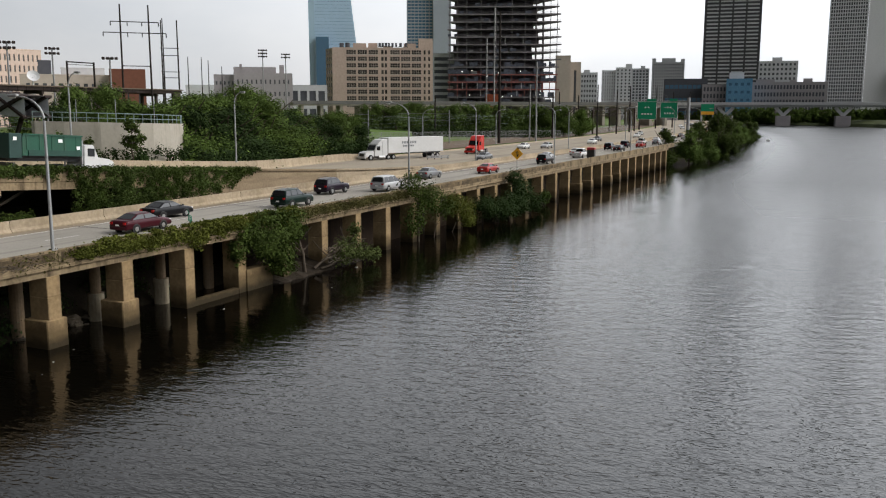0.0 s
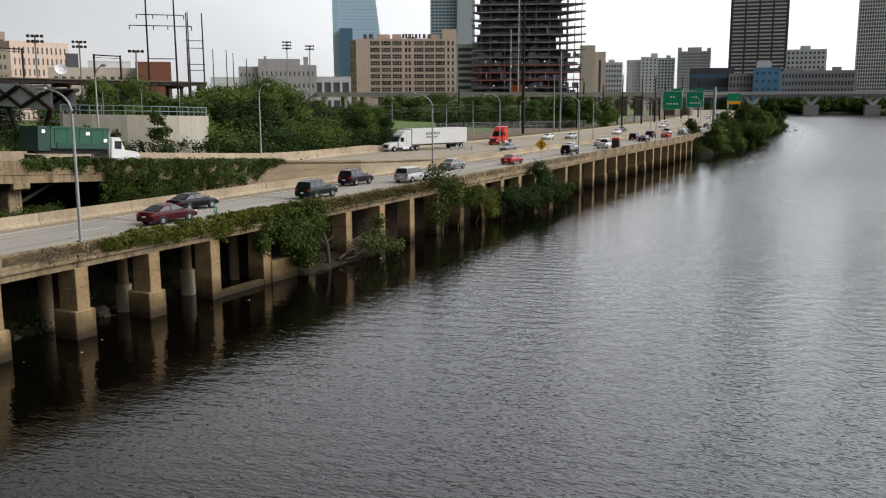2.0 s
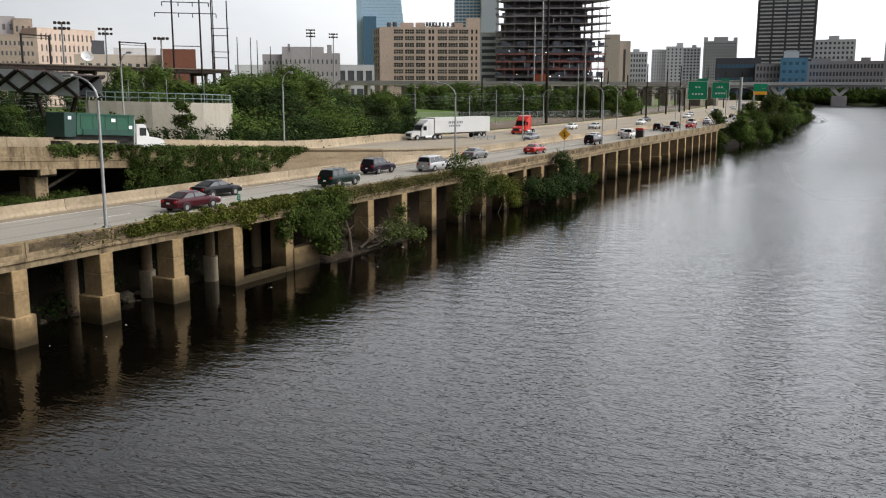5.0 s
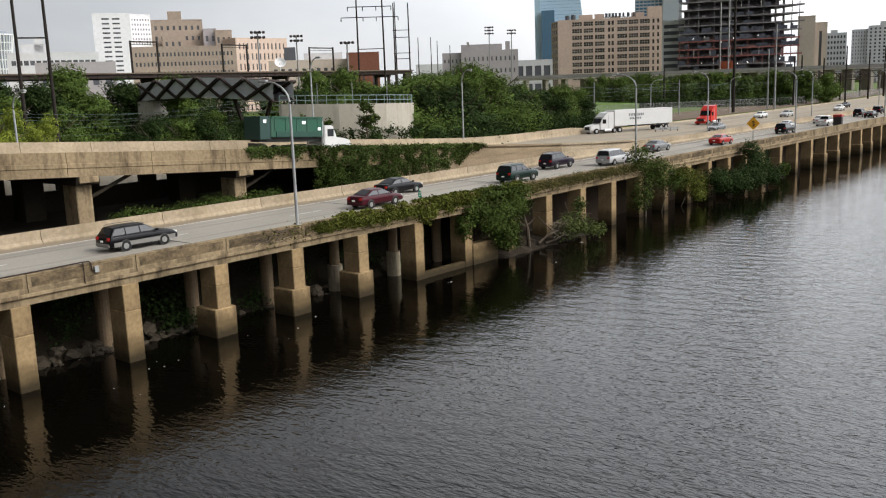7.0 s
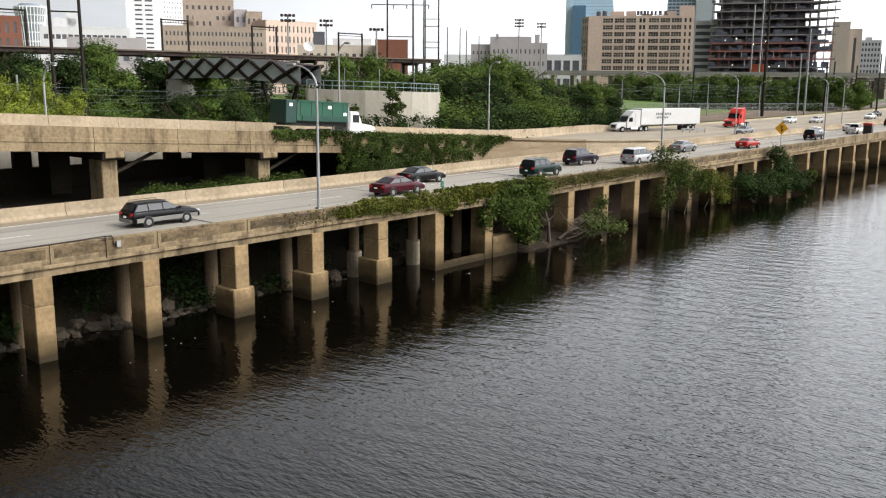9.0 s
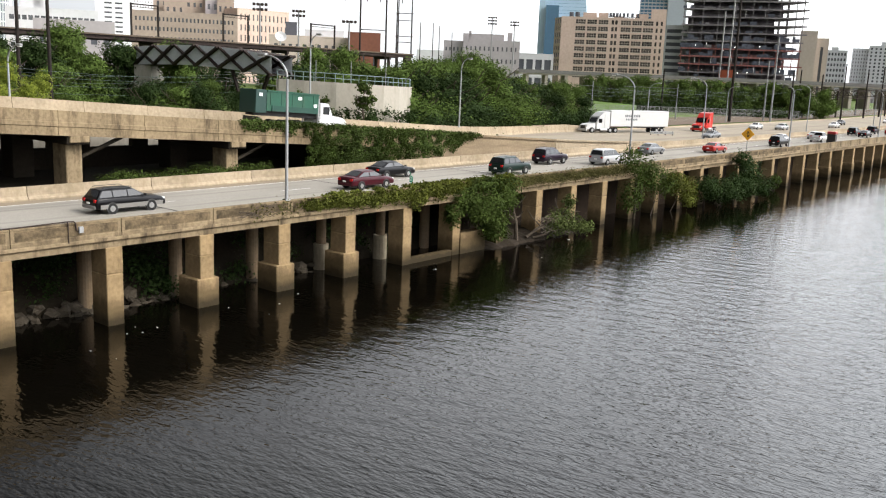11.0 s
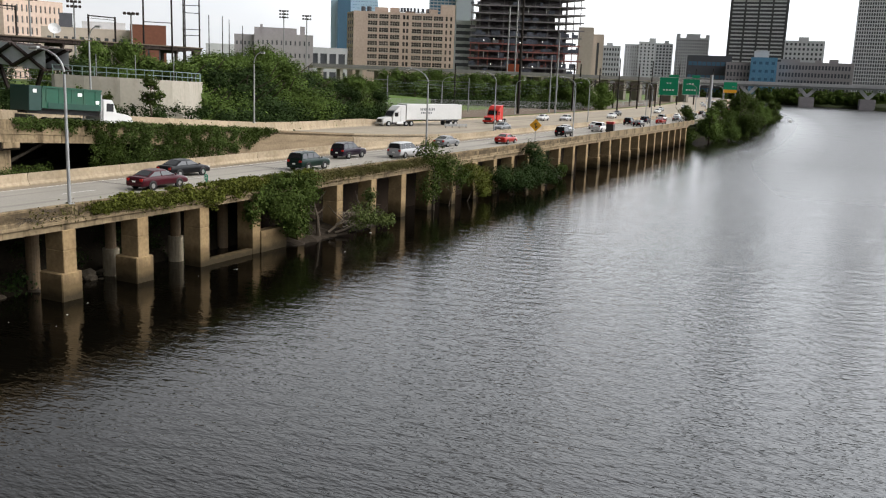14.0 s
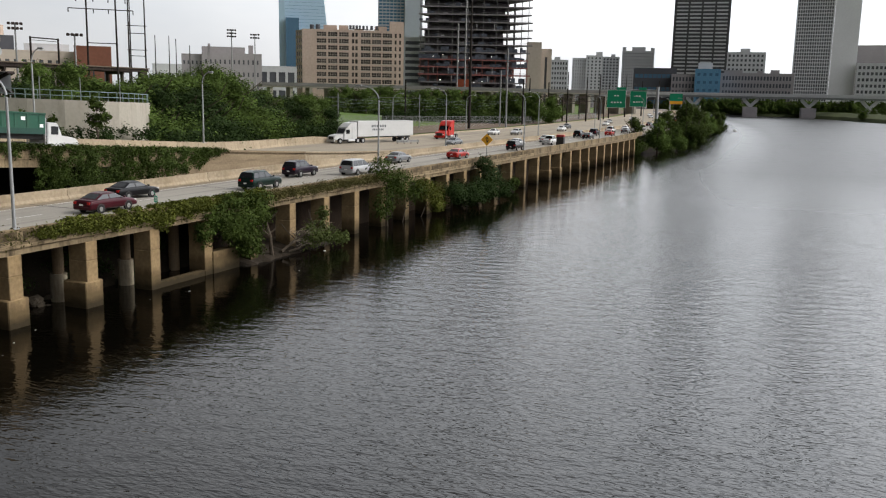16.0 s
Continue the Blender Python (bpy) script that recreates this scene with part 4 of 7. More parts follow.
def street_lamp(label, m, height=9.2, arm=2.3, side=-1, group="street lamps"):
    t = thing("street_lamp", label, "street lamp", m, group)
    bm = bmesh.new()
    tube(bm, [(0, 0, 0), (0, 0, height * 0.5), (0, 0, height - 1.5)], [0.11, 0.095, 0.075], 10)
    part("pole", bm, M_steel, t)
    bm = bmesh.new()
    tube(bm, [(side * arm * (1 - math.cos(a)) * 0.92, 0, height - 1.5 + 1.42 * math.sin(a)) for a in [radians(5 + 8.5 * i) for i in range(11)]], [0.075 - 0.003 * i for i in range(11)], 8)
    part("arm", bm, M_steel, t)
    bm = bmesh.new()
    box(bm, side * (arm - 0.25), side * (arm + 0.5), -0.14, 0.14, height - 0.14, height + 0.06, 0.05)
    head = part("lamp_head", bm, M_steel, t)
    bm = bmesh.new()
    box(bm, side * (arm + 0.02), side * (arm + 0.42), -0.11, 0.11, height - 0.2, height - 0.135, 0.02)
    part("lens", bm, M_lens, head, "frosted lens")
    bm = bmesh.new()
    box(bm, -0.2, 0.2, -0.2, 0.2, -0.02, 0.05)
    part("base_plate", bm, M_steel, t)
    return t


lamp = street_lamp("grey steel street lamp with a curved arm on the river parapet", pose(PX - 0.17, 37.7, TOP))
for y in (84.6, 135.0, 187.0, 238, 290, 345, 400, 460):
    copy_thing(lamp, pose(PX - 0.17 + bend(y), y, TOP))
for y in (-14,):
    copy_thing(lamp, pose(PX - 0.17, y, TOP))
lamp_m = street_lamp("grey steel street lamp on the central safety barrier", pose(-56.75, 134.5, 6.1), 9.4, 2.3, -1)
for y in (186.0, 240, 300, 360):
    copy_thing(lamp_m, pose(-56.75 + bend(y), y, 6.1, 0, 0, 180 if y > 200 else 0))
lamp_f = street_lamp("tall grey lamp post behind the elevated carriageway", pose(-72.4, 92.3, vz(92.3) + 0.5), 8.9, 1.2, 1)
copy_thing(lamp_f, pose(-72.4, 66.0, vz(66) + 0.4))
lamp_f2 = street_lamp("slim grey lamp post with an arm towards the rails", pose(-79.8, 161.5, 5.9), 8.6, 1.9, 1)
street_lamp("short grey street lamp behind the elevated parapet", pose(-74.0, 34.5, 7.0), 8.3, 1.9, 1)
for y in (212, 262, 320):
    copy_thing(lamp_f2, pose(vfar(y) - 0.3, y, 5.9))

M_yellow = mat("yellow_sign_face", (0.75, 0.36, 0.02), 0.5, 0.06, 1, 6, 0.0)
M_black = mat("black_paint", (0.02, 0.02, 0.02), 0.5, 0.1, 1, 6, 0.0)
M_green_sign = mat("green_sign_face", (0.0, 0.24, 0.12), 0.4, 0.06, 0.5, 6, 0.0)
M_white = mat("white_paint", (0.78, 0.78, 0.77), 0.5, 0.06, 0.6, 6, 0.0)

sign = thing("warning_sign", "yellow diamond merge warning sign on a steel post", "road sign", pose(PX - 0.75, 119.6, DECK + 0.0, 0, 0, 8))
bm = bmesh.new()
box(bm, -0.04, 0.04, -0.04, 0.04, 0, 3.0)
part("post", bm, M_steel, sign)
bm = bmesh.new()
box(bm, -0.62, 0.62, -0.075, -0.045, -0.62, 0.62, 0.01, pose(0, 0, 2.95, 0, 45, 0))
plate = part("sign_plate", bm, M_yellow, sign)
bm = bmesh.new()
box(bm, -0.055, 0.055, -0.088, -0.078, 2.55, 3.15)
box(bm, -0.05, 0.05, -0.088, -0.078, -0.2, 0.2, 0, pose(0.13, 0, 2.72, 0, 32, 0))
box(bm, -0.16, 0.16, -0.088, -0.078, -0.04, 0.04, 0, pose(-0.09, 0, 3.18, 0, -50, 0))
box(bm, -0.16, 0.16, -0.088, -0.078, -0.04, 0.04, 0, pose(0.09, 0, 3.18, 0, 50, 0))
part("symbol", bm, M_black, plate, "black merge arrow")

mile = thing("marker_sign", "small green marker sign on a post at the parapet", "road sign", pose(PX - 0.6, 50.4, DECK, 0, 0, 20))
mile.scale = (0.8, 0.8, 0.85)
bm = bmesh.new()
box(bm, -0.03, 0.03, -0.03, 0.03, 0, 1.75)
part("post", bm, M_green_sign, mile)
bm = bmesh.new()
box(bm, -0.16, 0.16, -0.05, -0.032, 1.2, 1.72, 0.01)
plate = part("sign_plate", bm, M_green_sign, mile)
for z in (1.34, 1.48, 1.6):
    bm = bmesh.new()
    box(bm, -0.09, 0.09, -0.056, -0.051, z - 0.03, z + 0.03)
    part("writing_bar", bm, M_white, plate, "white unreadable writing")
bm = bmesh.new()
tube(bm, [(0.02, 0, 1.72), (-0.12, 0, 1.95), (-0.22, 0, 2.2)], 0.02, 5)
part("bracket", bm, M_green_sign, mile)

jbox = thing("conduit_box", "small grey electrical box and conduit on the parapet face", "electrical box", pose(PX, 23.5, 5.62))
bm = bmesh.new()
box(bm, 0.0, 0.14, -0.12, 0.12, -0.2, 0.12, 0.01)
part("box", bm, M_steel, jbox)
bm = bmesh.new()
tube(bm, [(0.05, -0.12, -0.1), (0.05, -0.24, -0.06), (0.05, -0.27, 0.3), (0.03, -0.36, 0.42), (-0.02, -0.7, 0.43), (-0.04, -2.8, 0.39), (-0.04, -5.6, 0.37), (-0.04, -9.0, 0.37)], 0.035, 6)
part("conduit", bm, M_dark_steel, jbox)
bm = bmesh.new()
tube(bm, [(-0.02, -0.68, 0.42), (0.04, -0.68, 0.3), (0.04, -0.68, -0.7)], 0.03, 6)
part("drop_pipe", bm, M_dark_steel, jbox)

# roadside cabinet, short guard rail and floating litter
cabinet = thing("utility_cabinet", "tall black roadside cabinet with a red top on the shoulder", "cabinet", pose(-45.4, 163.5, DECK + 0.01))
bm = bmesh.new()
box(bm, -0.7, 0.7, -0.5, 0.5, 0.12, 1.75, 0.05)
part("body", bm, M_black, cabinet)
bm = bmesh.new()
box(bm, -0.74, 0.74, -0.54, 0.54, 1.752, 2.2, 0.08)
part("top", bm, mat("faded_red_plastic", (0.33, 0.03, 0.03), 0.5, 0.15, 1, 6, 0.0), cabinet, "faded red top")
for x in (-0.55, 0.55):
    bm = bmesh.new()
    box(bm, x - 0.08, x + 0.08, -0.4, 0.4, 0, 0.12)
    part("foot", bm, M_black, cabinet)
guard = thing("guard_rail", "short grey steel guard rail beside the lamp post", "guard rail", pose(-71.2, 150.5, vz(150.5) - 0.79, 0, 0, -40))
for h in (0.35, 0.62):
    bm = bmesh.new()
    box(bm, -0.04, 0.04, -2.3, 2.3, h - 0.1, h + 0.1, 0.02)
    part("rail", bm, M_steel, guard)
for y in (-2.1, -0.7, 0.7, 2.1):
    bm = bmesh.new()
    box(bm, -0.12, -0.045, y - 0.06, y + 0.06, 0, 0.75)
    part("post", bm, M_dark_steel, guard)
M_foam = mat("dirty_white_foam", (0.42, 0.41, 0.37), 0.8, 0.2, 2, 9, 0.0)
bm = bmesh.new()
bmesh.ops.create_icosphere(bm, subdivisions=1, radius=0.5)
for v in bm.verts:
    v.co.z *= 0.45
speck = bpy.data.meshes.new("floating_litter")
bm.to_mesh(speck)
bm.free()
rng = random.Random(31)
for k in range(16):
    ob = from_mesh("floating_litter", speck, M_foam)
    y = rng.uniform(17, 62)
    s = rng.uniform(0.05, 0.12)
    ob.matrix_basis = pose(PX + 0.3 + rng.random() ** 2 * 5.0, y, 0.01, 0, 0, rng.uniform(0, 180))
    ob.scale = (s * rng.uniform(1, 2), s, s)
    tagged(ob, "small white litter floating near the piers", "litter", "floating litter")
ob = from_mesh("floating_litter", speck, M_foam)
ob.matrix_basis = pose(-41.0, 69.2, 0.02, 0, 0, 25)
ob.scale = (0.3, 0.2, 0.18)
tagged(ob, "larger white float drifting beside the piers", "litter", "floating litter")

# ---- vehicles ----
M_glass_car = mat("dark_car_glass", (0.010, 0.011, 0.012), 0.04, 0.1, 1, 2, 0.0, spec=0.5)
M_tyre = mat("black_tyre_rubber", (0.02, 0.02, 0.02), 0.85, 0.2, 1, 9, 0.1)
M_rim = mat("silver_wheel_rim", (0.36, 0.36, 0.36), 0.35, 0.1, 2, 9, 0.0, metal=0.8)
M_red_light = mat("red_lamp_glass", (0.35, 0.01, 0.01), 0.2, 0.1, 2, 9, 0.0)
M_head_light = mat("clear_lamp_glass", (0.6, 0.6, 0.58), 0.15, 0.1, 2, 9, 0.0)
M_trim = mat("black_plastic_trim", (0.025, 0.025, 0.025), 0.6, 0.15, 2, 9, 0.0)


def paint(name, c, metal=0.3):
    m = mat(name, c, 0.28, 0.08, 0.5, 3.0, 0.0, metal=metal * 0.2, spec=0.12)
    b = m.node_tree.nodes["Principled BSDF"]
    b.inputs["Coat Weight"].default_value, b.inputs["Coat Roughness"].default_value = 0.12, 0.03
    return m


SHAPES = {
    # length, width, lower outline (y, z), cabin outline (y, z), wheel y, wheel radius
    "sedan": (4.8, 1.82, [(-2.4, 0.3), (-2.4, 0.72), (-2.28, 0.98), (-1.6, 1.02), (0.95, 0.98), (2.05, 0.84), (2.36, 0.66), (2.4, 0.3)], [(-1.85, 1.0), (-1.0, 1.40), (-0.45, 1.46), (0.15, 1.44), (1.1, 0.97)], (-1.42, 1.38), 0.33),
    "wagon": (4.75, 1.78, [(-2.36, 0.32), (-2.36, 0.75), (-2.3, 0.98), (-1.6, 1.02), (0.95, 0.98), (2.05, 0.86), (2.33, 0.68), (2.37, 0.32)], [(-2.28, 0.98), (-1.95, 1.46), (-1.2, 1.52), (0.1, 1.50), (1.05, 0.97)], (-1.34, 1.32), 0.33),
    "suv": (4.75, 1.88, [(-2.36, 0.38), (-2.36, 0.85), (-2.3, 1.1), (-1.6, 1.14), (0.95, 1.12), (2.1, 1.02), (2.33, 0.84), (2.37, 0.38)], [(-2.28, 1.1), (-2.05, 1.66), (-1.3, 1.76), (0.1, 1.74), (0.95, 1.1)], (-1.36, 1.36), 0.37),
    "van": (5.0, 1.96, [(-2.5, 0.32), (-2.5, 0.8), (-2.44, 1.02), (-1.6, 1.06), (1.1, 1.04), (2.1, 0.92), (2.45, 0.72), (2.5, 0.32)], [(-2.42, 1.02), (-2.2, 1.66), (-1.4, 1.76), (0.4, 1.72), (1.55, 1.0)], (-1.5, 1.5), 0.34),
    "pickup": (5.5, 1.98, [(-2.75, 0.45), (-2.75, 1.02), (-2.7, 1.08), (-0.95, 1.08), (-0.9, 1.1), (1.05, 1.12), (2.45, 1.06), (2.7, 0.9), (2.75, 0.45)], [(-0.95, 1.08), (-0.8, 1.74), (-0.2, 1.82), (0.55, 1.78), (1.25, 1.1)], (-1.75, 1.75), 0.39),
}


def prism(bm, outline, half, top_half=None, z0=None, z1=None):
    """An outline (y, z) extruded across; narrower towards its top where top_half is given."""
    def w(z):
        return half if top_half is None else half + (top_half - half) * max(0.0, min(1.0, (z - z0) / (z1 - z0)))
    a = [bm.verts.new((-w(z), y, z)) for y, z in outline]
    b = [bm.verts.new((w(z), y, z)) for y, z in outline]
    n = len(outline)
    for i in range(n):
        bm.faces.new((a[i], a[(i + 1) % n], b[(i + 1) % n], b[i]))
    bm.faces.new(a[::-1])
    bm.faces.new(b)


def wheel(parent, x, y, r, w=0.22):
    side = 1 if x > 0 else -1
    bm = bmesh.new()
    rod(bm, (x - side * w, y, r), (x, y, r), r, r, 18)
    t = part("wheel", bm, M_tyre, parent)
    bm = bmesh.new()
    rod(bm, (x - side * 0.05, y, r), (x + side * 0.012, y, r), r * 0.6, r * 0.54, 12)
    rod(bm, (x, y, r), (x + side * 0.03, y, r), r * 0.16, r * 0.14, 8)
    part("rim", bm, M_rim, t, "silver rim")


def car(kind, colour, label, m, lower_trim=None):
    length, width, low, cab, wy, wr = SHAPES[kind]
    t = thing("car" if kind != "pickup" else "pickup_truck", label, "car" if kind != "pickup" else "truck", m, "traffic")
    h = width / 2
    rim_line = low[1:-1]

    def height_at(line, y):
        if y <= line[0][0]:
            return line[0][1]
        for (ya, za), (yb, zb) in zip(line, line[1:]):
            if y <= yb:
                return za + (zb - za) * (y - ya) / (yb - ya)
        return line[-1][1]
    # lower body: rounded sections from tail to nose
    bm = bmesh.new()
    rings = []
    for u in (-1.0, -0.985, -0.94, -0.86, -0.72, -0.5, -0.25, 0.0, 0.25, 0.45, 0.62, 0.76, 0.87, 0.95, 0.985, 1.0):
        y = u * length / 2
        zt, zs = height_at(rim_line, y), low[0][1]
        w = h * (1 - 0.08 * abs(u) ** 4) * (0.93 if abs(u) == 1.0 else 1.0)
        if abs(u) == 1.0:
            zt, zs = zt - 0.05, zs + 0.07
        half = [(w * 0.9, zs), (w * 0.985, zs + 0.1), (w, zs + (zt - zs) * 0.55), (w * 0.975, zt - 0.11), (w * 0.92, zt - 0.02), (w * 0.6, zt + 0.012)]
        rings.append([bm.verts.new((-x, y, z)) for x, z in half] + [bm.verts.new((x, y, z)) for x, z in half[::-1]])
    for p, q in zip(rings, rings[1:]):
        for i in range(12):
            bm.faces.new((p[i], p[(i + 1) % 12], q[(i + 1) % 12], q[i]))
    bm.faces.new(rings[0][::-1])
    bm.faces.new(rings[-1])
    part("body", bm, colour, t, smooth=True)
    # cabin shell with flat raked sides
    z0, z1 = min(z for _, z in cab), max(z for _, z in cab)
    wb = h * 0.9
    lean = 0.2 / (z1 - z0)

    def side_x(z):
        return wb - lean * (z - z0)

    def slope_y(a, b, z):
        return a[0] + (b[0] - a[0]) * (z - a[1]) / (b[1] - a[1])
    bm = bmesh.new()
    rings = []
    for y in sorted({*[p[0] for p in cab], (cab[1][0] + cab[2][0]) / 2, (cab[2][0] + cab[3][0]) / 2, (cab[3][0] + cab[4][0]) / 2}):
        zr = height_at(cab, y)
        half = [(wb, z0 - 0.12), (side_x(max(zr - 0.07, z0 - 0.1)), max(zr - 0.07, z0 - 0.1)), (side_x(zr) - 0.1, zr), (side_x(zr) * 0.5, zr + 0.02)]
        rings.append([bm.verts.new((-x, y, z)) for x, z in half] + [bm.verts.new((x, y, z)) for x, z in half[::-1]])
    for p, q in zip(rings, rings[1:]):
        for i in range(8):
            bm.faces.new((p[i], p[(i + 1) % 8], q[(i + 1) % 8], q[i]))
    bm.faces.new(rings[0][::-1])
    bm.faces.new(rings[-1])
    part("cabin", bm, colour, t)

    def pane(name, corners, out):
        b = bmesh.new()
        f = [b.verts.new(Vector(c)) for c in corners]
        g = [b.verts.new(Vector(c) + Vector(out)) for c in corners]
        k = len(f)
        b.faces.new(f)
        b.faces.new(g[::-1])
        for i in range(k):
            b.faces.new((f[i], f[(i + 1) % k], g[(i + 1) % k], g[i]))
        part(name, b, M_glass_car, t, "dark tinted glass")
    zl, zh = z0 + 0.05, z1 - 0.12
    splits = (0.5,) if kind == "pickup" else ((0.48,) if kind == "sedan" else (0.30, 0.62))
    f0l, f0h = slope_y(cab[0], cab[1], zl) + 0.1, slope_y(cab[0], cab[1], zh) + 0.13
    f1l, f1h = slope_y(cab[-1], cab[-2], zl) - 0.12, slope_y(cab[-1], cab[-2], zh) - 0.1
    cuts = [0.0, *splits, 1.0]
    for s in (-1, 1):
        for a, b in zip(cuts, cuts[1:]):
            g0, g1 = (0.0 if a == 0 else 0.04), (0.0 if b == 1 else 0.04)
            base = cab[0][0] + 0.1, cab[-1][0] - 0.12
            yl = [max(f0l, base[0] + (base[1] - base[0]) * a + g0), min(f1l, base[0] + (base[1] - base[0]) * b - g1)]
            yh = [max(f0h, base[0] + (base[1] - base[0]) * a + g0), min(f1h, base[0] + (base[1] - base[0]) * b - g1)]
            if yh[1] - yh[0] < 0.05:
                yh = [yh[0], yh[0] + 0.05]
            pane("side_window", [(s * (side_x(zl) - 0.004), yl[0], zl), (s * (side_x(zl) - 0.004), yl[1], zl), (s * (side_x(zh) - 0.004), yh[1], zh), (s * (side_x(zh) - 0.004), yh[0], zh)], (s * 0.016, 0, 0.002))
    for nm, p, q, sg in (("rear_window", cab[0], cab[1], -1), ("windscreen", cab[-1], cab[-2], 1)):
        lo_z, hi_z = p[1] + (q[1] - p[1]) * 0.14, p[1] + (q[1] - p[1]) * 0.9
        pts = []
        for z, order in ((lo_z, (-1, -0.5, 0.5, 1)), (hi_z, (1, 0.5, -0.5, -1))):
            xx = side_x(z) - 0.13
            for o in order:
                pts.append((o * xx, slope_y(p, q, z), z + (0.02 if abs(o) < 1 else 0.0)))
        nrm = Vector((0, sg * abs(q[1] - p[1]), abs(q[0] - p[0]))).normalized() * 0.014
        pane(nm, pts, nrm)
    for x in (-h + 0.015, h - 0.015):
        for y in wy:
            bm = bmesh.new()
            rod(bm, (x - 0.02 * (1 if x > 0 else -1), y, wr + 0.02), (x + 0.018 * (1 if x > 0 else -1), y, wr + 0.02), wr + 0.06, wr + 0.05, 18)
            part("wheel_arch", bm, M_trim, t)
            wheel(t, x + (0.03 if x > 0 else -0.03), y, wr)
    for s in (-1, 1):
        bm = bmesh.new()
        box(bm, s * (h - 0.4), s * (h - 0.13), -length / 2 - 0.012, -length / 2 + 0.1, low[1][1] - 0.02, low[1][1] + 0.17, 0.02)
        part("tail_light", bm, M_red_light, t, "red tail light")
        bm = bmesh.new()
        box(bm, s * (h - 0.48), s * (h - 0.15), length / 2 - 0.16, length / 2 + 0.012, low[-2][1] - 0.04, low[-2][1] + 0.09, 0.02)
        part("headlight", bm, M_head_light, t, "clear headlight")
        bm = bmesh.new()
        box(bm, s * (h - 0.02), s * (h + 0.17), cab[-1][0] - 0.3, cab[-1][0] - 0.16, z0 + 0.03, z0 + 0.16, 0.03)
        part("mirror", bm, colour, t)
    for nm, ya, yb in (("rear_bumper", -length / 2 - 0.05, -length / 2 + 0.1), ("front_bumper", length / 2 - 0.1, length / 2 + 0.05)):
        bm = bmesh.new()
        box(bm, -h + 0.13, h - 0.13, ya, yb, 0.32, 0.55, 0.05)
        part(nm, bm, lower_trim or colour, t)
    bm = bmesh.new()
    box(bm, -0.16, 0.16, -length / 2 - 0.062, -length / 2 - 0.045, 0.62, 0.74)
    part("plate", bm, M_white, t, "plain number plate")
    if lower_trim:
        for s in (-1, 1):
            bm = bmesh.new()
            box(bm, s * (h - 0.01), s * (h + 0.012), -length / 2 + 0.25, length / 2 - 0.25, 0.34, 0.6)
            part("side_cladding", bm, lower_trim, t)
    if kind in ("wagon", "suv"):
        for s in (-1, 1):
            bm = bmesh.new()
            tube(bm, [(s * (h - 0.33), cab[1][0] + 0.1, z1 + 0.0), (s * (h - 0.33), cab[1][0] + 0.25, z1 + 0.07), (s * (h - 0.33), 0.0, z1 + 0.07), (s * (h - 0.33), 0.15, z1)], 0.02, 5)
            part("roof_rail", bm, M_trim, t)
    return t


P_black, P_silver, P_maroon = paint("black_car_paint", (0.004, 0.004, 0.005)), paint("silver_car_paint", (0.31, 0.315, 0.32), 0.5), paint("maroon_car_paint", (0.04, 0.005, 0.009))
P_green, P_red, P_white = paint("dark_green_car_paint", (0.004, 0.014, 0.011)), paint("red_car_paint", (0.25, 0.016, 0.012)), paint("white_car_paint", (0.47, 0.47, 0.465), 0.0)
P_navy, P_grey = paint("dark_purple_car_paint", (0.014, 0.009, 0.016)), paint("grey_car_paint", (0.13, 0.135, 0.14))
P_tan = paint("silver_trim_paint", (0.17, 0.165, 0.155))

L1, L2, L3 = -49.2, -53.0, -64.0
Z = DECK + 0.004
c_wagon = car("wagon", P_black, "black station wagon with silver lower trim on the road", pose(-49.6, 29.9, Z, 0, 0, 0), P_tan)
c_maroon = car("sedan", P_maroon, "dark maroon sedan on the concrete carriageway", pose(-49.0, 50.8, Z))
c_dark = car("sedan", P_black, "black sedan beside the safety barrier", pose(-53.0, 58.0, Z))
c_green = car("suv", P_green, "dark green off-road car on the concrete carriageway", pose(-48.6, 70.2, Z))
c_navy = car("suv", P_navy, "dark purple sport utility car on the carriageway", pose(-52.4, 83.3, Z))
c_van = car("van", P_silver, "silver minivan on the concrete carriageway", pose(-48.6, 89.2, Z))
c_grey = car("sedan", P_grey, "grey sedan behind the parapet tree", pose(-52.4, 108.0, Z))
c_red = car("sedan", P_red, "bright red sedan on the concrete carriageway", pose(-48.9, 120.6, Z))
c_black2 = car("suv", P_black, "black sport utility car on the carriageway", pose(-48.6, 146.0, Z))
c_white = car("sedan", P_white, "white sedan on the concrete carriageway", pose(-52.4, 177.5, Z))
c_pick = car("pickup", P_white, "white pickup truck on the concrete carriageway", pose(-48.9, 168.5, Z))
c_silver = car("sedan", P_silver, "silver sedan on the concrete carriageway", pose(-52.2, 158.0, Z))


def more(ob, x, y, turn=0.0):
    slope = math.degrees(math.atan((bend(y + 1) - bend(y - 1)) / -2.0))
    return copy_thing(ob, pose(x + bend(y), y, (vz(y) - 0.8 if x < -57.5 else Z), 0, 0, turn + slope))


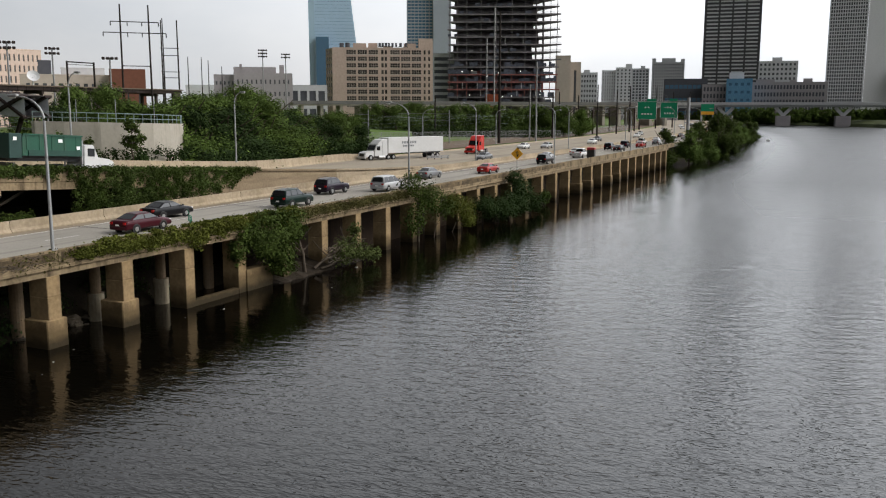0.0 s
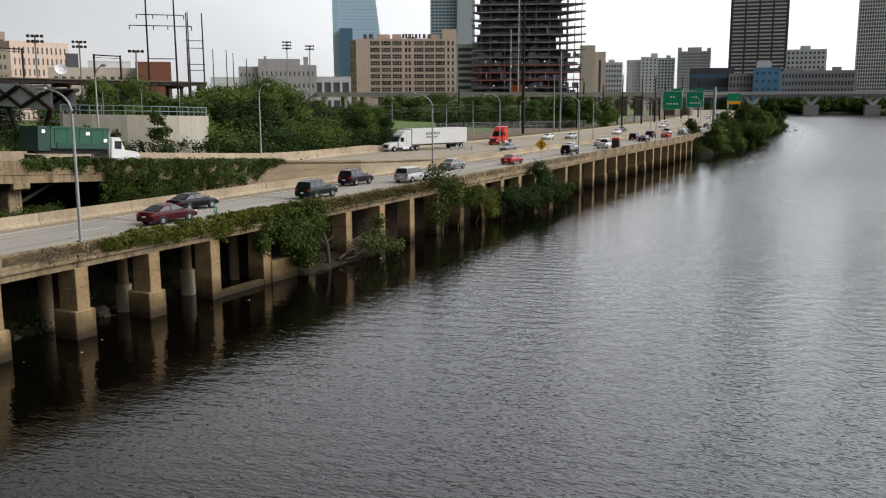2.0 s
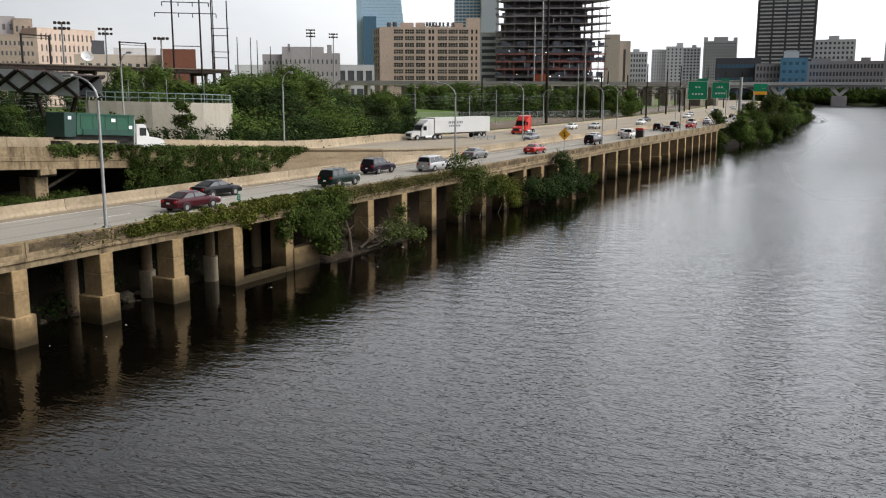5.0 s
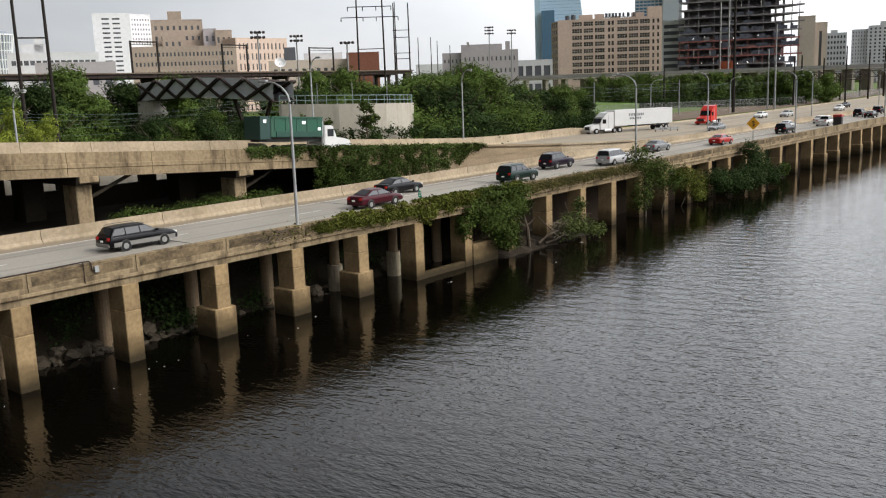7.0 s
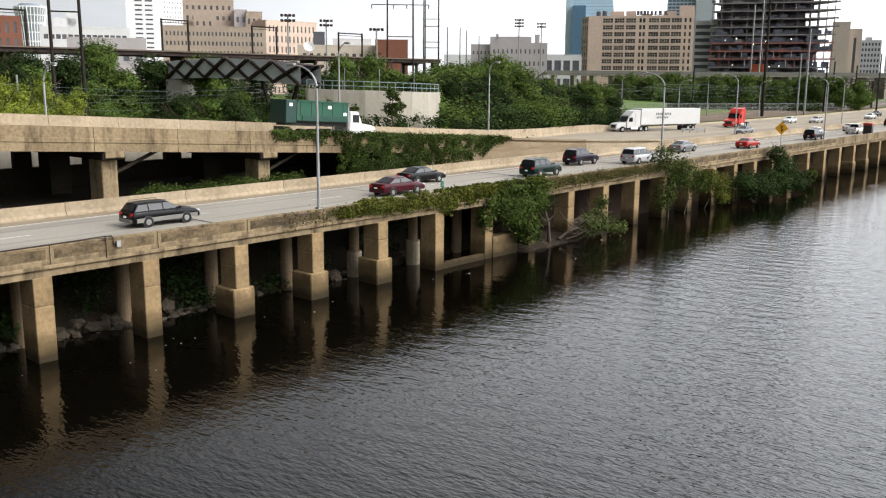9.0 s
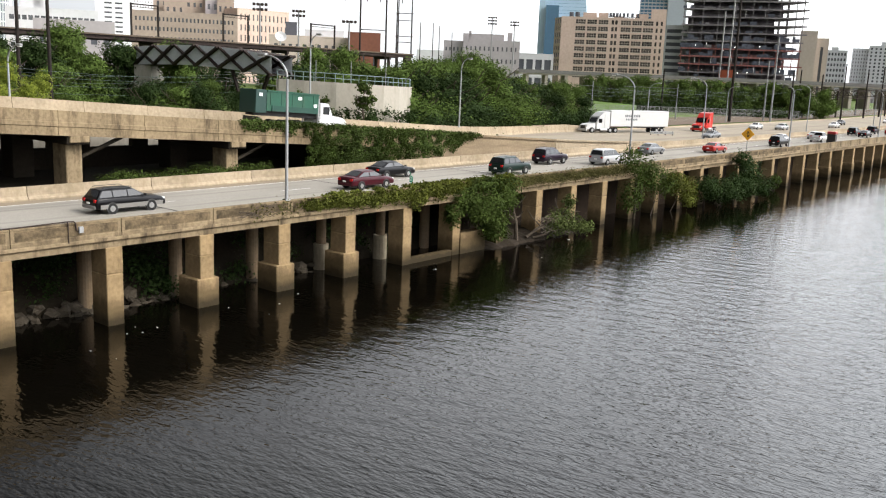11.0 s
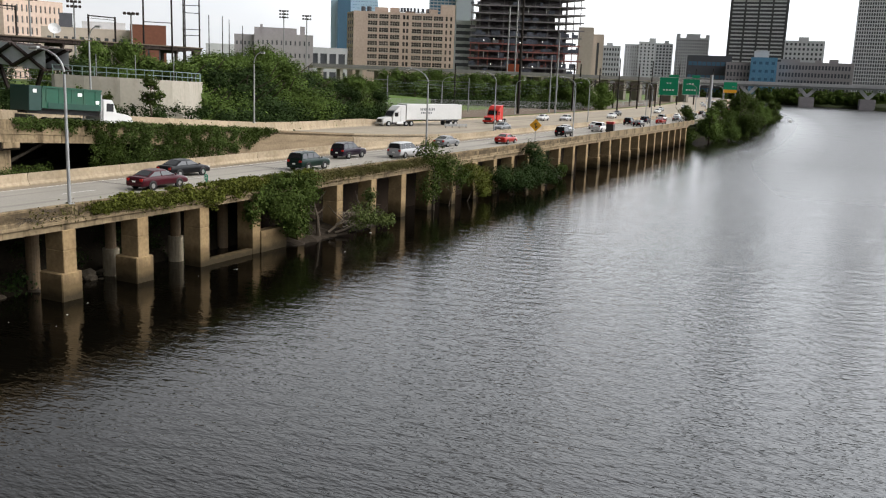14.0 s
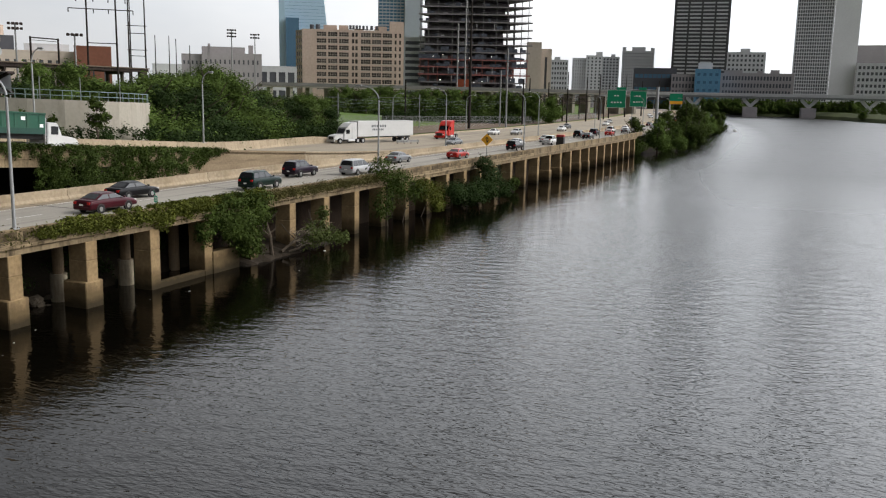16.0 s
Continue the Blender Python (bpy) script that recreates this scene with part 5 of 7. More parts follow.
for ob, x, y in ((c_black2, -52.2, 204), (c_dark, -48.8, 199), (c_navy, -52.0, 219), (c_red, -48.6, 221), (c_grey, -48.8, 243), (c_pick, -52.2, 239), (c_white, -52.3, 262), (c_van, -48.9, 270),
                 (c_maroon, -52.2, 288), (c_silver, -48.8, 295), (c_dark, -52.3, 312), (c_white, -48.8, 322), (c_black2, -52.2, 338), (c_grey, -48.9, 350), (c_white, -52.2, 366), (c_red, -49, 379),
                 (c_silver, -52.2, 392), (c_white, -49, 408), (c_navy, -52.1, 424), (c_van, -49, 440), (c_white, -52, 456), (c_dark, -49, 474), (c_silver, -52, 492), (c_white, -49, 512), (c_grey, -52, 530)):
    more(ob, x, y)
for ob, x, y in ((c_white, -72.4, 201), (c_silver, -68.6, 207), (c_grey, -62.5, 152), (c_white, -66.0, 240), (c_dark, -70.0, 262), (c_white, -66.2, 305), (c_silver, -70.2, 335), (c_black2, -66, 372), (c_white, -70, 400), (c_silver, -66, 455), (c_white, -70, 505), (c_dark, -66, 540), (c_white, -66, 575), (c_silver, -70, 610)):
    more(ob, x, y, 180)


def truck_wheels(t, ys, r=0.5, half=1.22):
    for y in ys:
        for x in (-half, half):
            wheel(t, x, y, r, 0.3)


P_truck_red = paint("red_truck_paint", (0.40, 0.025, 0.018), 0.0)
P_cont = mat("green_container_paint", (0.004, 0.058, 0.032), 0.5, 0.2, 0.4, 4.0, 0.05, stain=(0.03, 0.05, 0.03), stain_amount=0.4)


def tractor(t, colour, y0, sleeper):
    """A bonneted tractor unit whose front is at y0 and which faces +y."""
    bm = bmesh.new()
    prism(bm, [(y0 - 2.2, 0.65), (y0 - 2.2, 1.75), (y0 - 0.5, 1.55), (y0 - 0.05, 1.3), (y0, 0.6)], 1.0)
    bmesh.ops.bevel(bm, geom=bm.edges[:], offset=0.08, segments=2, affect="EDGES")
    part("bonnet", bm, colour, t)
    bm = bmesh.new()
    prism(bm, [(y0 - 3.9, 0.7), (y0 - 3.9, 2.85), (y0 - 2.75, 2.9), (y0 - 2.2, 1.85), (y0 - 2.15, 0.7)], 1.18)
    bmesh.ops.bevel(bm, geom=bm.edges[:], offset=0.07, segments=2, affect="EDGES")
    cab = part("cab", bm, colour, t)
    bm = bmesh.new()
    bar(bm, (0, y0 - 2.66, 2.72), (0, y0 - 2.2, 1.88), 2.0, 0.05)
    part("windscreen", bm, M_glass_car, cab, "dark windscreen")
    for s in (-1, 1):
        bm = bmesh.new()
        box(bm, s * 1.17, s * 1.2, y0 - 3.5, y0 - 2.65, 1.8, 2.55, 0.02)
        part("side_window", bm, M_glass_car, cab, "dark side window")
        bm = bmesh.new()
        box(bm, s * 0.7, s * 0.98, y0 - 0.12, y0 + 0.03, 0.85, 1.1, 0.03)
        part("headlight", bm, M_head_light, t, "clear headlight")
        bm = bmesh.new()
        rod(bm, (s * 1.1, y0 - 4.1, 0.9), (s * 1.1, y0 - 4.1, 3.3), 0.09, 0.09, 8)
        part("exhaust_stack", bm, M_rim, t)
        bm = bmesh.new()
        rod(bm, (s * 1.12, y0 - 4.6, 0.55), (s * 1.12, y0 - 3.0, 0.55), 0.3, 0.3, 12)
        part("fuel_tank", bm, M_rim, t)
    bm = bmesh.new()
    box(bm, -0.62, 0.62, y0 - 0.08, y0 + 0.03, 0.75, 1.3, 0.02)
    part("grille", bm, M_trim, t)
    bm = bmesh.new()
    box(bm, -1.15, 1.15, y0 - 0.1, y0 + 0.18, 0.35, 0.7, 0.06)
    part("bumper", bm, colour, t)
    if sleeper:
        bm = bmesh.new()
        prism(bm, [(y0 - 5.3, 0.8), (y0 - 5.3, 3.85), (y0 - 3.9, 3.7), (y0 - 2.9, 2.95), (y0 - 3.85, 2.6), (y0 - 3.85, 0.8)], 1.16)
        part("sleeper", bm, colour, t)
    bm = bmesh.new()
    box(bm, -0.45, 0.45, y0 - 7.2, y0 - 1.0, 0.6, 0.85)
    part("chassis", bm, M_trim, t)
    truck_wheels(t, (y0 - 1.25, y0 - 5.5, y0 - 6.75))


semi = thing("semi_truck", "white tractor with a long white box trailer", "truck", pose(-78.6, 149.5, vz(150) - 0.8, 0, 0, 160), "traffic")
tractor(semi, P_white, 9.6, True)
bm = bmesh.new()
box(bm, -1.28, 1.28, -10.2, 4.2, 1.2, 4.05, 0.05)
trailer = part("trailer", bm, P_white, semi)
for i in range(16):
    y0, z0, z1 = (0.5 - i * 0.42, 2.9, 3.35) if i < 9 else (0.3 - (i - 9) * 0.42, 2.3, 2.65)
    bm = bmesh.new()
    box(bm, -1.3, -1.283, y0, y0 + 0.28, z0, z1)
    part("writing_bar", bm, P_grey, trailer, "dark unreadable lettering")
bm = bmesh.new()
box(bm, -1.0, 1.0, -9.6, -1.0, 0.95, 1.2)
part("underframe", bm, M_trim, semi)
truck_wheels(semi, (-7.4, -8.7))

bobtail = thing("tractor_unit", "bright red tractor unit without a trailer", "truck", pose(-73.6, 174.5, vz(174) - 0.8, 0, 0, 180), "traffic")
tractor(bobtail, P_truck_red, 3.6, True)

roll = thing("container_truck", "white truck carrying a long green waste container", "truck", pose(-66.6, 59.4, vz(59.4) - 0.84, -3.3, 0, 0), "traffic")
tractor(roll, P_white, 5.4, False)
bm = bmesh.new()
prism(bm, [(-5.3, 1.8), (-5.3, 3.6), (1.2, 3.6), (1.2, 1.8)], 1.2)
container = part("container", bm, P_cont, roll)
bm = bmesh.new()
box(bm, -1.19, 1.19, -6.6, -5.31, 1.55, 3.7, 0.04)
part("tailgate", bm, mat("dark_green_tailgate", (0.006, 0.03, 0.024), 0.5, 0.2, 0.4, 4.0, 0.05), container, "dark green tailgate")
for s in (-1, 1):
    bm = bmesh.new()
    prism(bm, [(-4.7, 1.78), (-4.7, 2.3), (0.9, 2.3), (1.1, 1.78)], 0.03)
    bmesh.ops.translate(bm, vec=(s * 1.25, 0, 0), verts=bm.verts)
    part("lower_panel", bm, mat("deep_green_panel", (0.003, 0.036, 0.024), 0.5, 0.2, 0.4, 4.0, 0.05), container)
    for i in range(5):
        bm = bmesh.new()
        box(bm, s * 1.2, s * 1.24, -4.9 + i * 1.35, -4.82 + i * 1.35, 2.32, 3.55)
        part("rib", bm, P_cont, container)
bm = bmesh.new()
for p, q in (((-1.24, -5.3), (-1.24, 1.22)), ((1.24, -5.3), (1.24, 1.22)), ((-1.24, 1.22), (1.24, 1.22))):
    bar(bm, (p[0], p[1], 3.64), (q[0], q[1], 3.64), 0.14)
part("top_rim", bm, P_cont, container)
bm = bmesh.new()
box(bm, 1.243, 1.255, -1.5, -1.05, 3.0, 3.3)
part("sticker", bm, M_white, container, "white unreadable sticker")
bm = bmesh.new()
box(bm, 1.243, 1.255, 0.55, 0.95, 2.4, 2.7)
part("sticker", bm, M_white, container, "white unreadable sticker")
bm = bmesh.new()
box(bm, 1.193, 1.2, -6.2, -5.85, 3.1, 3.4)
part("sticker", bm, M_white, container, "white unreadable sticker")
bm = bmesh.new()
for x in (-0.5, 0.5):
    box(bm, x - 0.12, x + 0.12, -6.3, 1.6, 1.3, 1.78)
box(bm, -1.1, 1.1, -6.2, -6.0, 0.75, 1.2)
box(bm, -1.15, -0.7, -1.0, 0.6, 0.55, 1.05)
box(bm, 0.7, 1.15, -1.0, 0.6, 0.55, 1.05)
part("frame", bm, M_trim, roll)
truck_wheels(roll, (-4.4, -3.1, -1.8))

# ---- middle distance: rail lines, footbridge, walls, masts ----
M_grey_panel = mat("grey_mesh_panel", (0.50, 0.51, 0.53), 0.6, 0.15, 0.3, 4.0, 0.05)
M_pale_conc = mat("pale_grey_concrete", (0.31, 0.285, 0.24), 0.85, 0.12, 0.1, 3.0, 0.1, stain=(0.19, 0.17, 0.135), stain_amount=0.5)
M_pole = mat("weathered_dark_pole", (0.022, 0.018, 0.016), 0.85, 0.2, 0.5, 5.0, 0.1)
M_wire = mat("dull_wire", (0.07, 0.1, 0.09), 0.6, 0.1, 1, 4, 0.0)
M_teal = mat("grey_green_railing_paint", (0.15, 0.2, 0.19), 0.6, 0.1, 1, 4, 0.0)

# elevated rail line on steel bents
RX = -150.0
rail = thing("rail_viaduct", "dark rusty steel rail viaduct on trestle legs", "viaduct")
bm = bmesh.new()
box(bm, RX + 2.4, RX + 2.8, -40, 168, 18.05, 18.75)
part("girder", bm, M_dark_steel, rail)
bm = bmesh.new()
box(bm, RX - 2.8, RX - 2.4, -40, 168, 17.9, 18.75)
part("girder", bm, M_dark_steel, rail)
bm = bmesh.new()
box(bm, RX - 3.2, RX + 3.2, -40, 168, 18.76, 19.0)
part("deck", bm, mat("weathered_ties", (0.11, 0.085, 0.065), 0.9, 0.25, 0.3, 3.0, 0.1), rail)
bm = bmesh.new()
box(bm, RX + 2.81, RX + 2.88, -40, -39.85, 18.08, 18.72)
stiff = part("stiffener", bm, M_dark_steel, rail)
for i in range(1, 104):
    from_mesh("stiffener", stiff.data, None, rail).matrix_basis = pose(0, 2.0 * i, 0)
bm = bmesh.new()
for s in (-2.3, 2.3):
    bar(bm, (RX + s, 0, 4.5), (RX + s * 0.9, 0, 17.9), 0.55)
bar(bm, (RX - 2.3, 0, 8), (RX + 2.3, 0, 15), 0.3)
bar(bm, (RX + 2.3, 0, 8), (RX - 2.3, 0, 15), 0.3)
bar(bm, (RX - 2.6, 0, 17.62), (RX + 2.6, 0, 17.62), 0.5)
bent = part("trestle_leg", bm, M_dark_steel, rail)
for k in range(-2, 11):
    if k:
        o = from_mesh("trestle_leg", bent.data, None, rail)
        o.matrix_basis = pose(0, 16.0 * k, 0)
bm = bmesh.new()
box(bm, RX - 0.5, RX + 0.5, 168, 170, 4, 19)
part("end_pier", bm, M_dark_steel, rail)


def portal(az, d0, zt, w, name="catenary_portal"):
    """A goalpost frame over the tracks, standing on the rail viaduct."""
    p = polar(az, d0)
    t = thing(name, "dark steel catenary goalpost on the rail viaduct", "mast", pose(RX, p.y, 19.0), "catenary portals")
    for s in (-1, 1):
        bm = bmesh.new()
        bar(bm, (0, s * w / 2, 0), (0, s * w / 2, zt - 19.0), 0.28)
        part("post", bm, M_pole, t)
    bm = bmesh.new()
    bar(bm, (0, -w / 2, zt - 19.2), (0, w / 2, zt - 19.2), 0.24)
    bar(bm, (0, -w / 2, zt - 19.7), (0, w / 2, zt - 19.7), 0.1)
    part("crossbeam", bm, M_pole, t)
    return t


for az, zt, w in ((57.5, 24.9, 5.6), (52.2, 24.6, 6.2), (46.9, 24.3, 7.2), (66.5, 25, 5.0)):
    portal(az, 150 / math.sin(radians(az)), zt, w)

# tall transmission frames
def h_frame(az0, az1, d, zt, bars, zg=5.0, zb=None):
    a, b = polar(az0, d), polar(az1, d)
    mid = (a + b) / 2
    t = thing("transmission_tower", "tall dark steel transmission mast with cross arms", "mast", pose(mid.x, mid.y, zg, 0, 0, math.degrees(math.atan2(b.y - a.y, b.x - a.x))), "transmission masts")
    w = (a - b).length / 2
    for s in (-1, 1):
        bm = bmesh.new()
        rod(bm, (s * w, 0, 0), (s * w * 0.97, 0, zt - zg), 0.26, 0.16, 8)
        part("post", bm, M_pole, t)
    for z, over in bars:
        bm = bmesh.new()
        bar(bm, (-w - over, 0, z - zg), (w + over, 0, z - zg), 0.18)
        if over > 1:
            for x in (-w - over, -w / 2, w / 2, w + over):
                rod(bm, (x, 0, z - zg), (x, 0, z - zg - 0.9), 0.12, 0.12, 6)
        part("cross_arm", bm, M_pole, t)
    return t


h_frame(44.6, 42.95, 215, 37.5, ((31.3, 3.6), (33.7, 2.0), (24.0, 0.0)))
h_frame(42.3, 41.35, 260, 38.5, ((31.0, 0.4), (29.0, 0.2), (24.6, 0.4), (23.0, 0)))
h_frame(64.45, 62.8, 122, 30.5, ((22.1, 0.0),))
for az, d, zt in ((40.8, 300, 31), (40.0, 320, 32), (39.6, 330, 31.5), (38.8, 340, 30), (42.2, 250, 38)):
    p = polar(az, d)
    t = thing("transmission_mast", "slim dark mast beyond the rail viaduct", "mast", pose(p.x, p.y, 4.6), "transmission masts")
    bm = bmesh.new()
    rod(bm, (0, 0, 0), (0, 0, zt - 4.6), 0.25, 0.12, 6)
    part("pole", bm, M_pole, t)

# sports-ground light masts
M_mast = mat("grey_mast_steel", (0.20, 0.20, 0.20), 0.6, 0.1, 1, 4, 0.0)


def light_mast(az, d, zt, rows):
    p = polar(az, d)
    t = thing("light_mast", "tall grey sports light mast with a rack of floodlights", "light mast", pose(p.x, p.y, 4.6, 0, 0, az), "light masts")
    bm = bmesh.new()
    rod(bm, (0, 0, 0), (0, 0, zt - 4.6), 0.3, 0.16, 8)
    part("pole", bm, M_mast, t)
    for k in range(rows):
        z = zt - 4.8 - 1.1 * k
        bm = bmesh.new()
        bar(bm, (-1.5, 0, z), (1.5, 0, z), 0.12)
        part("cross_arm", bm, M_mast, t)
        for x in (-1.3, -0.45, 0.45, 1.3):
            bm = bmesh.new()
            box(bm, x - 0.32, x + 0.32, -0.45, 0.05, z - 0.28, z + 0.3, 0.08)
            part("floodlight", bm, M_dark_steel, t)


for az, d, el, rows in ((50.75, 205, 3.83, 2), (48.4, 230, 3.54, 2), (45.27, 205, 3.06, 1), (36.3, 330, 3.68, 3), (34.9, 330, 3.45, 2)):
    light_mast(az, d, 14.3 + d * math.tan(radians(el)), rows)

# woven footbridge
bridge = thing("footbridge", "grey footbridge with a crossing black steel lattice", "footbridge")
A, B = polar(57.5, 155), polar(49.4, 121)
AX = (B - A).normalized()
SIDE = Vector((-AX.y, AX.x, 0)) * 1.6
N = 6


def along(f, top):
    z = (16.7 + (15.9 - 16.7) * f + 0.75 * math.sin(math.pi * f)) if top else (13.9 + (13.3 - 13.9) * f + 0.55 * math.sin(math.pi * f))
    p = A.lerp(B, f)
    return Vector((p.x, p.y, z))


for s in (-1, 1):
    bm = bmesh.new()
    pts = [along(i / 24, True) + SIDE * s for i in range(25)]
    low = [along(i / 24, False) + SIDE * s for i in range(25)]
    strip(bm, pts, low)
    part("mesh_panel", bm, M_grey_panel, bridge, "grey mesh cladding")
    for i in range(N):
        for up in (True, False):
            p, q = along(i / N, up) + SIDE * s * 1.06, along((i + 1.0) / N, not up) + SIDE * s * 1.06
            bm = bmesh.new()
            bar(bm, p, q, 0.5 if up else 0.95, 0.3)
            part("lattice_bar", bm, M_dark_steel, bridge)
bm = bmesh.new()
strip(bm, [along(i / 24, False) - SIDE for i in range(25)], [along(i / 24, False) + SIDE for i in range(25)])
part("deck", bm, M_dark_steel, bridge)
bm = bmesh.new()
strip(bm, [along(i / 24, True) - SIDE for i in range(25)], [along(i / 24, True) + SIDE for i in range(25)])
part("canopy", bm, M_dark_steel, bridge)
for f0 in (0.68, 0.92):
    bm = bmesh.new()
    bar(bm, along(f0, False), along(0.8, False) + Vector((0, 0, -8.5)), 0.4)
    part("strut", bm, M_dark_steel, bridge)
bm = bmesh.new()
p = along(0.035, False)
box(bm, -1.9, 1.9, -1.6, 1.6, 4, p.z - 0.05, 0.05, pose(p.x, p.y, 0, 0, 0, 10))
tagged(part("bridge_pier", bm, M_pale_conc), "pale concrete pier carrying the footbridge", "pier", kind="structure")

# curved retaining wall at the end of the footbridge, with a railing
bm = bmesh.new()
wall_pts = [polar(49.6, 118), polar(48, 117), polar(46, 116.5), polar(44.5, 117), polar(43, 119), polar(42, 122), polar(41.3, 127), polar(41.2, 134)]
rings = []
for i, p in enumerate(wall_pts):
    z = 12.95 - 0.09 * i
    rings.append([bm.verts.new((p.x + dx, p.y, zz)) for dx, zz in ((0, 4.5), (0, z), (-0.5, z), (-0.5, 4.5))])
for a, b in zip(rings, rings[1:]):
    for i in range(4):
        bm.faces.new((a[i], a[(i + 1) % 4], b[(i + 1) % 4], b[i]))
tagged(part("wall_ramp", bm, M_pale_conc), "pale grey curved concrete ramp wall", "wall", kind="structure")
railing = thing("railing", "grey green steel railing along the ramp wall", "railing")
dense = []
for a, b in zip(wall_pts, wall_pts[1:]):
    dense += [a.lerp(b, f / 3) for f in range(3)]
for h in (0.5, 1.1):
    bm = bmesh.new()
    tube(bm, [(p.x - 0.25, p.y, 12.95 - 0.03 * i + h) for i, p in enumerate(dense)], 0.05, 5)
    part("rail", bm, M_teal, railing)
for i, p in enumerate(dense):
    bm = bmesh.new()
    rod(bm, (p.x - 0.25, p.y, 12.9 - 0.03 * i), (p.x - 0.25, p.y, 12.95 - 0.03 * i + 1.1), 0.05, 0.05, 5)
    part("post", bm, M_teal, railing)
bm = bmesh.new()
for k in range(3):
    q = polar(47.3 - k * 2.2, 126)
    rod(bm, (q.x, q.y, 12.4), (q.x, q.y, 15.6), 0.06, 0.05, 6)
tagged(part("path_light", bm, M_mast), "slim path lights on the ramp", "lamp", kind="stuff")

# overhead wires along the tracks
wires = thing("overhead_wires", "sagging overhead wires along the rail tracks", "wire", kind="stuff")
bm = bmesh.new()
for x, z in ((-104, 13.3), (-108, 12.6), (-112, 11.6), (-117, 13.0), (-112, 10.6), (-120, 11.9)):
    for k in range(-2, 7):
        y0 = k * 45.0
        tube(bm, [(x, y0 + 45.0 * i / 6, z - 0.9 * math.sin(math.pi * i / 6)) for i in range(7)], 0.016, 4)
part("wire", bm, M_wire, wires)
pole_kind = thing("catenary_pole", "grey steel catenary pole beside the tracks", "pole", pose(-103, 0, 5), "catenary poles")
bm = bmesh.new()
rod(bm, (0, 0, 0), (0, 0, 9.4), 0.15, 0.1, 7)
part("pole", bm, M_mast, pole_kind)
bm = bmesh.new()
bar(bm, (0, 0, 8.3), (-16, 0, 8.3), 0.12)
bar(bm, (0, 0, 6.4), (-16, 0, 7.4), 0.08)
part("bracket", bm, M_mast, pole_kind)
for k in range(1, 6):
    copy_thing(pole_kind, pose(-103, 45.0 * k, 5))

# tracks, fence and poles further upstream
bm = bmesh.new()
YB = list(range(120, 780, 30))
strip(bm, [(-130 + bend(y), y, 5.25) for y in YB], [(-88 + bend(y), y, 5.25) for y in YB])
tagged(part("track_bed", bm, M_ballast), "brown gravel track bed", "ground", kind="structure")
for x in (-96, -100, -106, -110, -116):
    bm = bmesh.new()
    for dx in (-0.72, 0.72):
        strip(bm, [(x + dx - 0.05 + bend(y), y, 5.4) for y in YB], [(x + dx + 0.05 + bend(y), y, 5.4) for y in YB])
    tagged(part("rail_track", bm, M_steel), "worn steel rails on gravel", "track", kind="structure")
fence = thing("fence", "grey chain link fence along the tracks", "fence")
bm = bmesh.new()
rod(bm, (0, 0, 0), (0, 0, 2.6), 0.05, 0.05, 5)
fp = part("post", bm, M_mast, fence)


def fence_at(f):
    """A place on the fence: it slants from the grass bank to the edge of the road, then follows it."""
    a, b, c = Vector((-136, 229, 0)), Vector((-93, 293, 0)), Vector((-99, 420, 0))
    return a.lerp(b, f / 0.4) if f < 0.4 else b.lerp(c, (f - 0.4) / 0.6)


fp.matrix_basis = Matrix.Translation(fence_at(0.0) + Vector((0, 0, 5.0)))
for k in range(1, 64):
    o = from_mesh("post", fp.data, None, fence)
    o.matrix_basis = Matrix.Translation(fence_at(k / 63) + Vector((0, 0, 5.0)))
for h in (0.1, 1.3, 2.55):
    bm = bmesh.new()
    tube(bm, [fence_at(k / 63) + Vector((0, 0, 5.0 + h)) for k in range(64)], 0.035, 4)
    part("rail", bm, M_mast, fence)
bm = bmesh.new()
for k in range(420):
    p, q = fence_at(k / 422), fence_at((k + 2) / 422)
    e = (q - p).normalized() * 0.05
    for a, b in ((p, q), (q, p)):
        bm.faces.new([bm.verts.new(v) for v in ((a.x, a.y, 5.1), (a.x + e.x, a.y + e.y, 5.1), (b.x + e.x, b.y + e.y, 7.55), (b.x, b.y, 7.55))])
tagged(part("wire_mesh", bm, M_mast, fence), kind="stuff")


def tall_pole(az, d, zt, r, material, label, arms=()):
    p = polar(az, d)
    t = thing("utility_pole", label, "pole", pose(p.x, p.y, 4.8, 0, 0, az), "utility poles")
    bm = bmesh.new()
    rod(bm, (0, 0, 0), (0, 0, zt - 4.8), r, r * 0.6, 7)
    part("pole", bm, material, t)
    for z, w in arms:
        bm = bmesh.new()
        bar(bm, (-w, 0, z - 4.8), (w, 0, z - 4.8), 0.2)
        part("cross_arm", bm, material, t)
    return t


tall_pole(21.4, 250, 41.0, 0.42, M_pole, "very tall dark utility pole beside the tracks", ((34, 0.9), (22, 0.7)))
tall_pole(19.05, 270, 28.5, 0.30, M_mast, "tall grey utility pole beside the tracks", ((24.5, 0.8), (26.5, 0.8)))
tall_pole(19.45, 272, 22.0, 0.25, M_mast, "grey utility pole beside the tracks")
tall_pole(15.2, 320, 23.2, 0.30, M_pole, "dark utility pole beside the tracks")
for az, d, zt in ((25.5, 300, 19), (17.6, 330, 21), (16.4, 345, 20), (14.0, 370, 22), (13.2, 390, 24.5), (12.6, 430, 22), (11.6, 470, 26), (10.6, 500, 24), (9.6, 540, 25), (18.0, 300, 20)):
    tall_pole(az, d, zt, 0.36, M_pole, "dark catenary pole over the tracks")
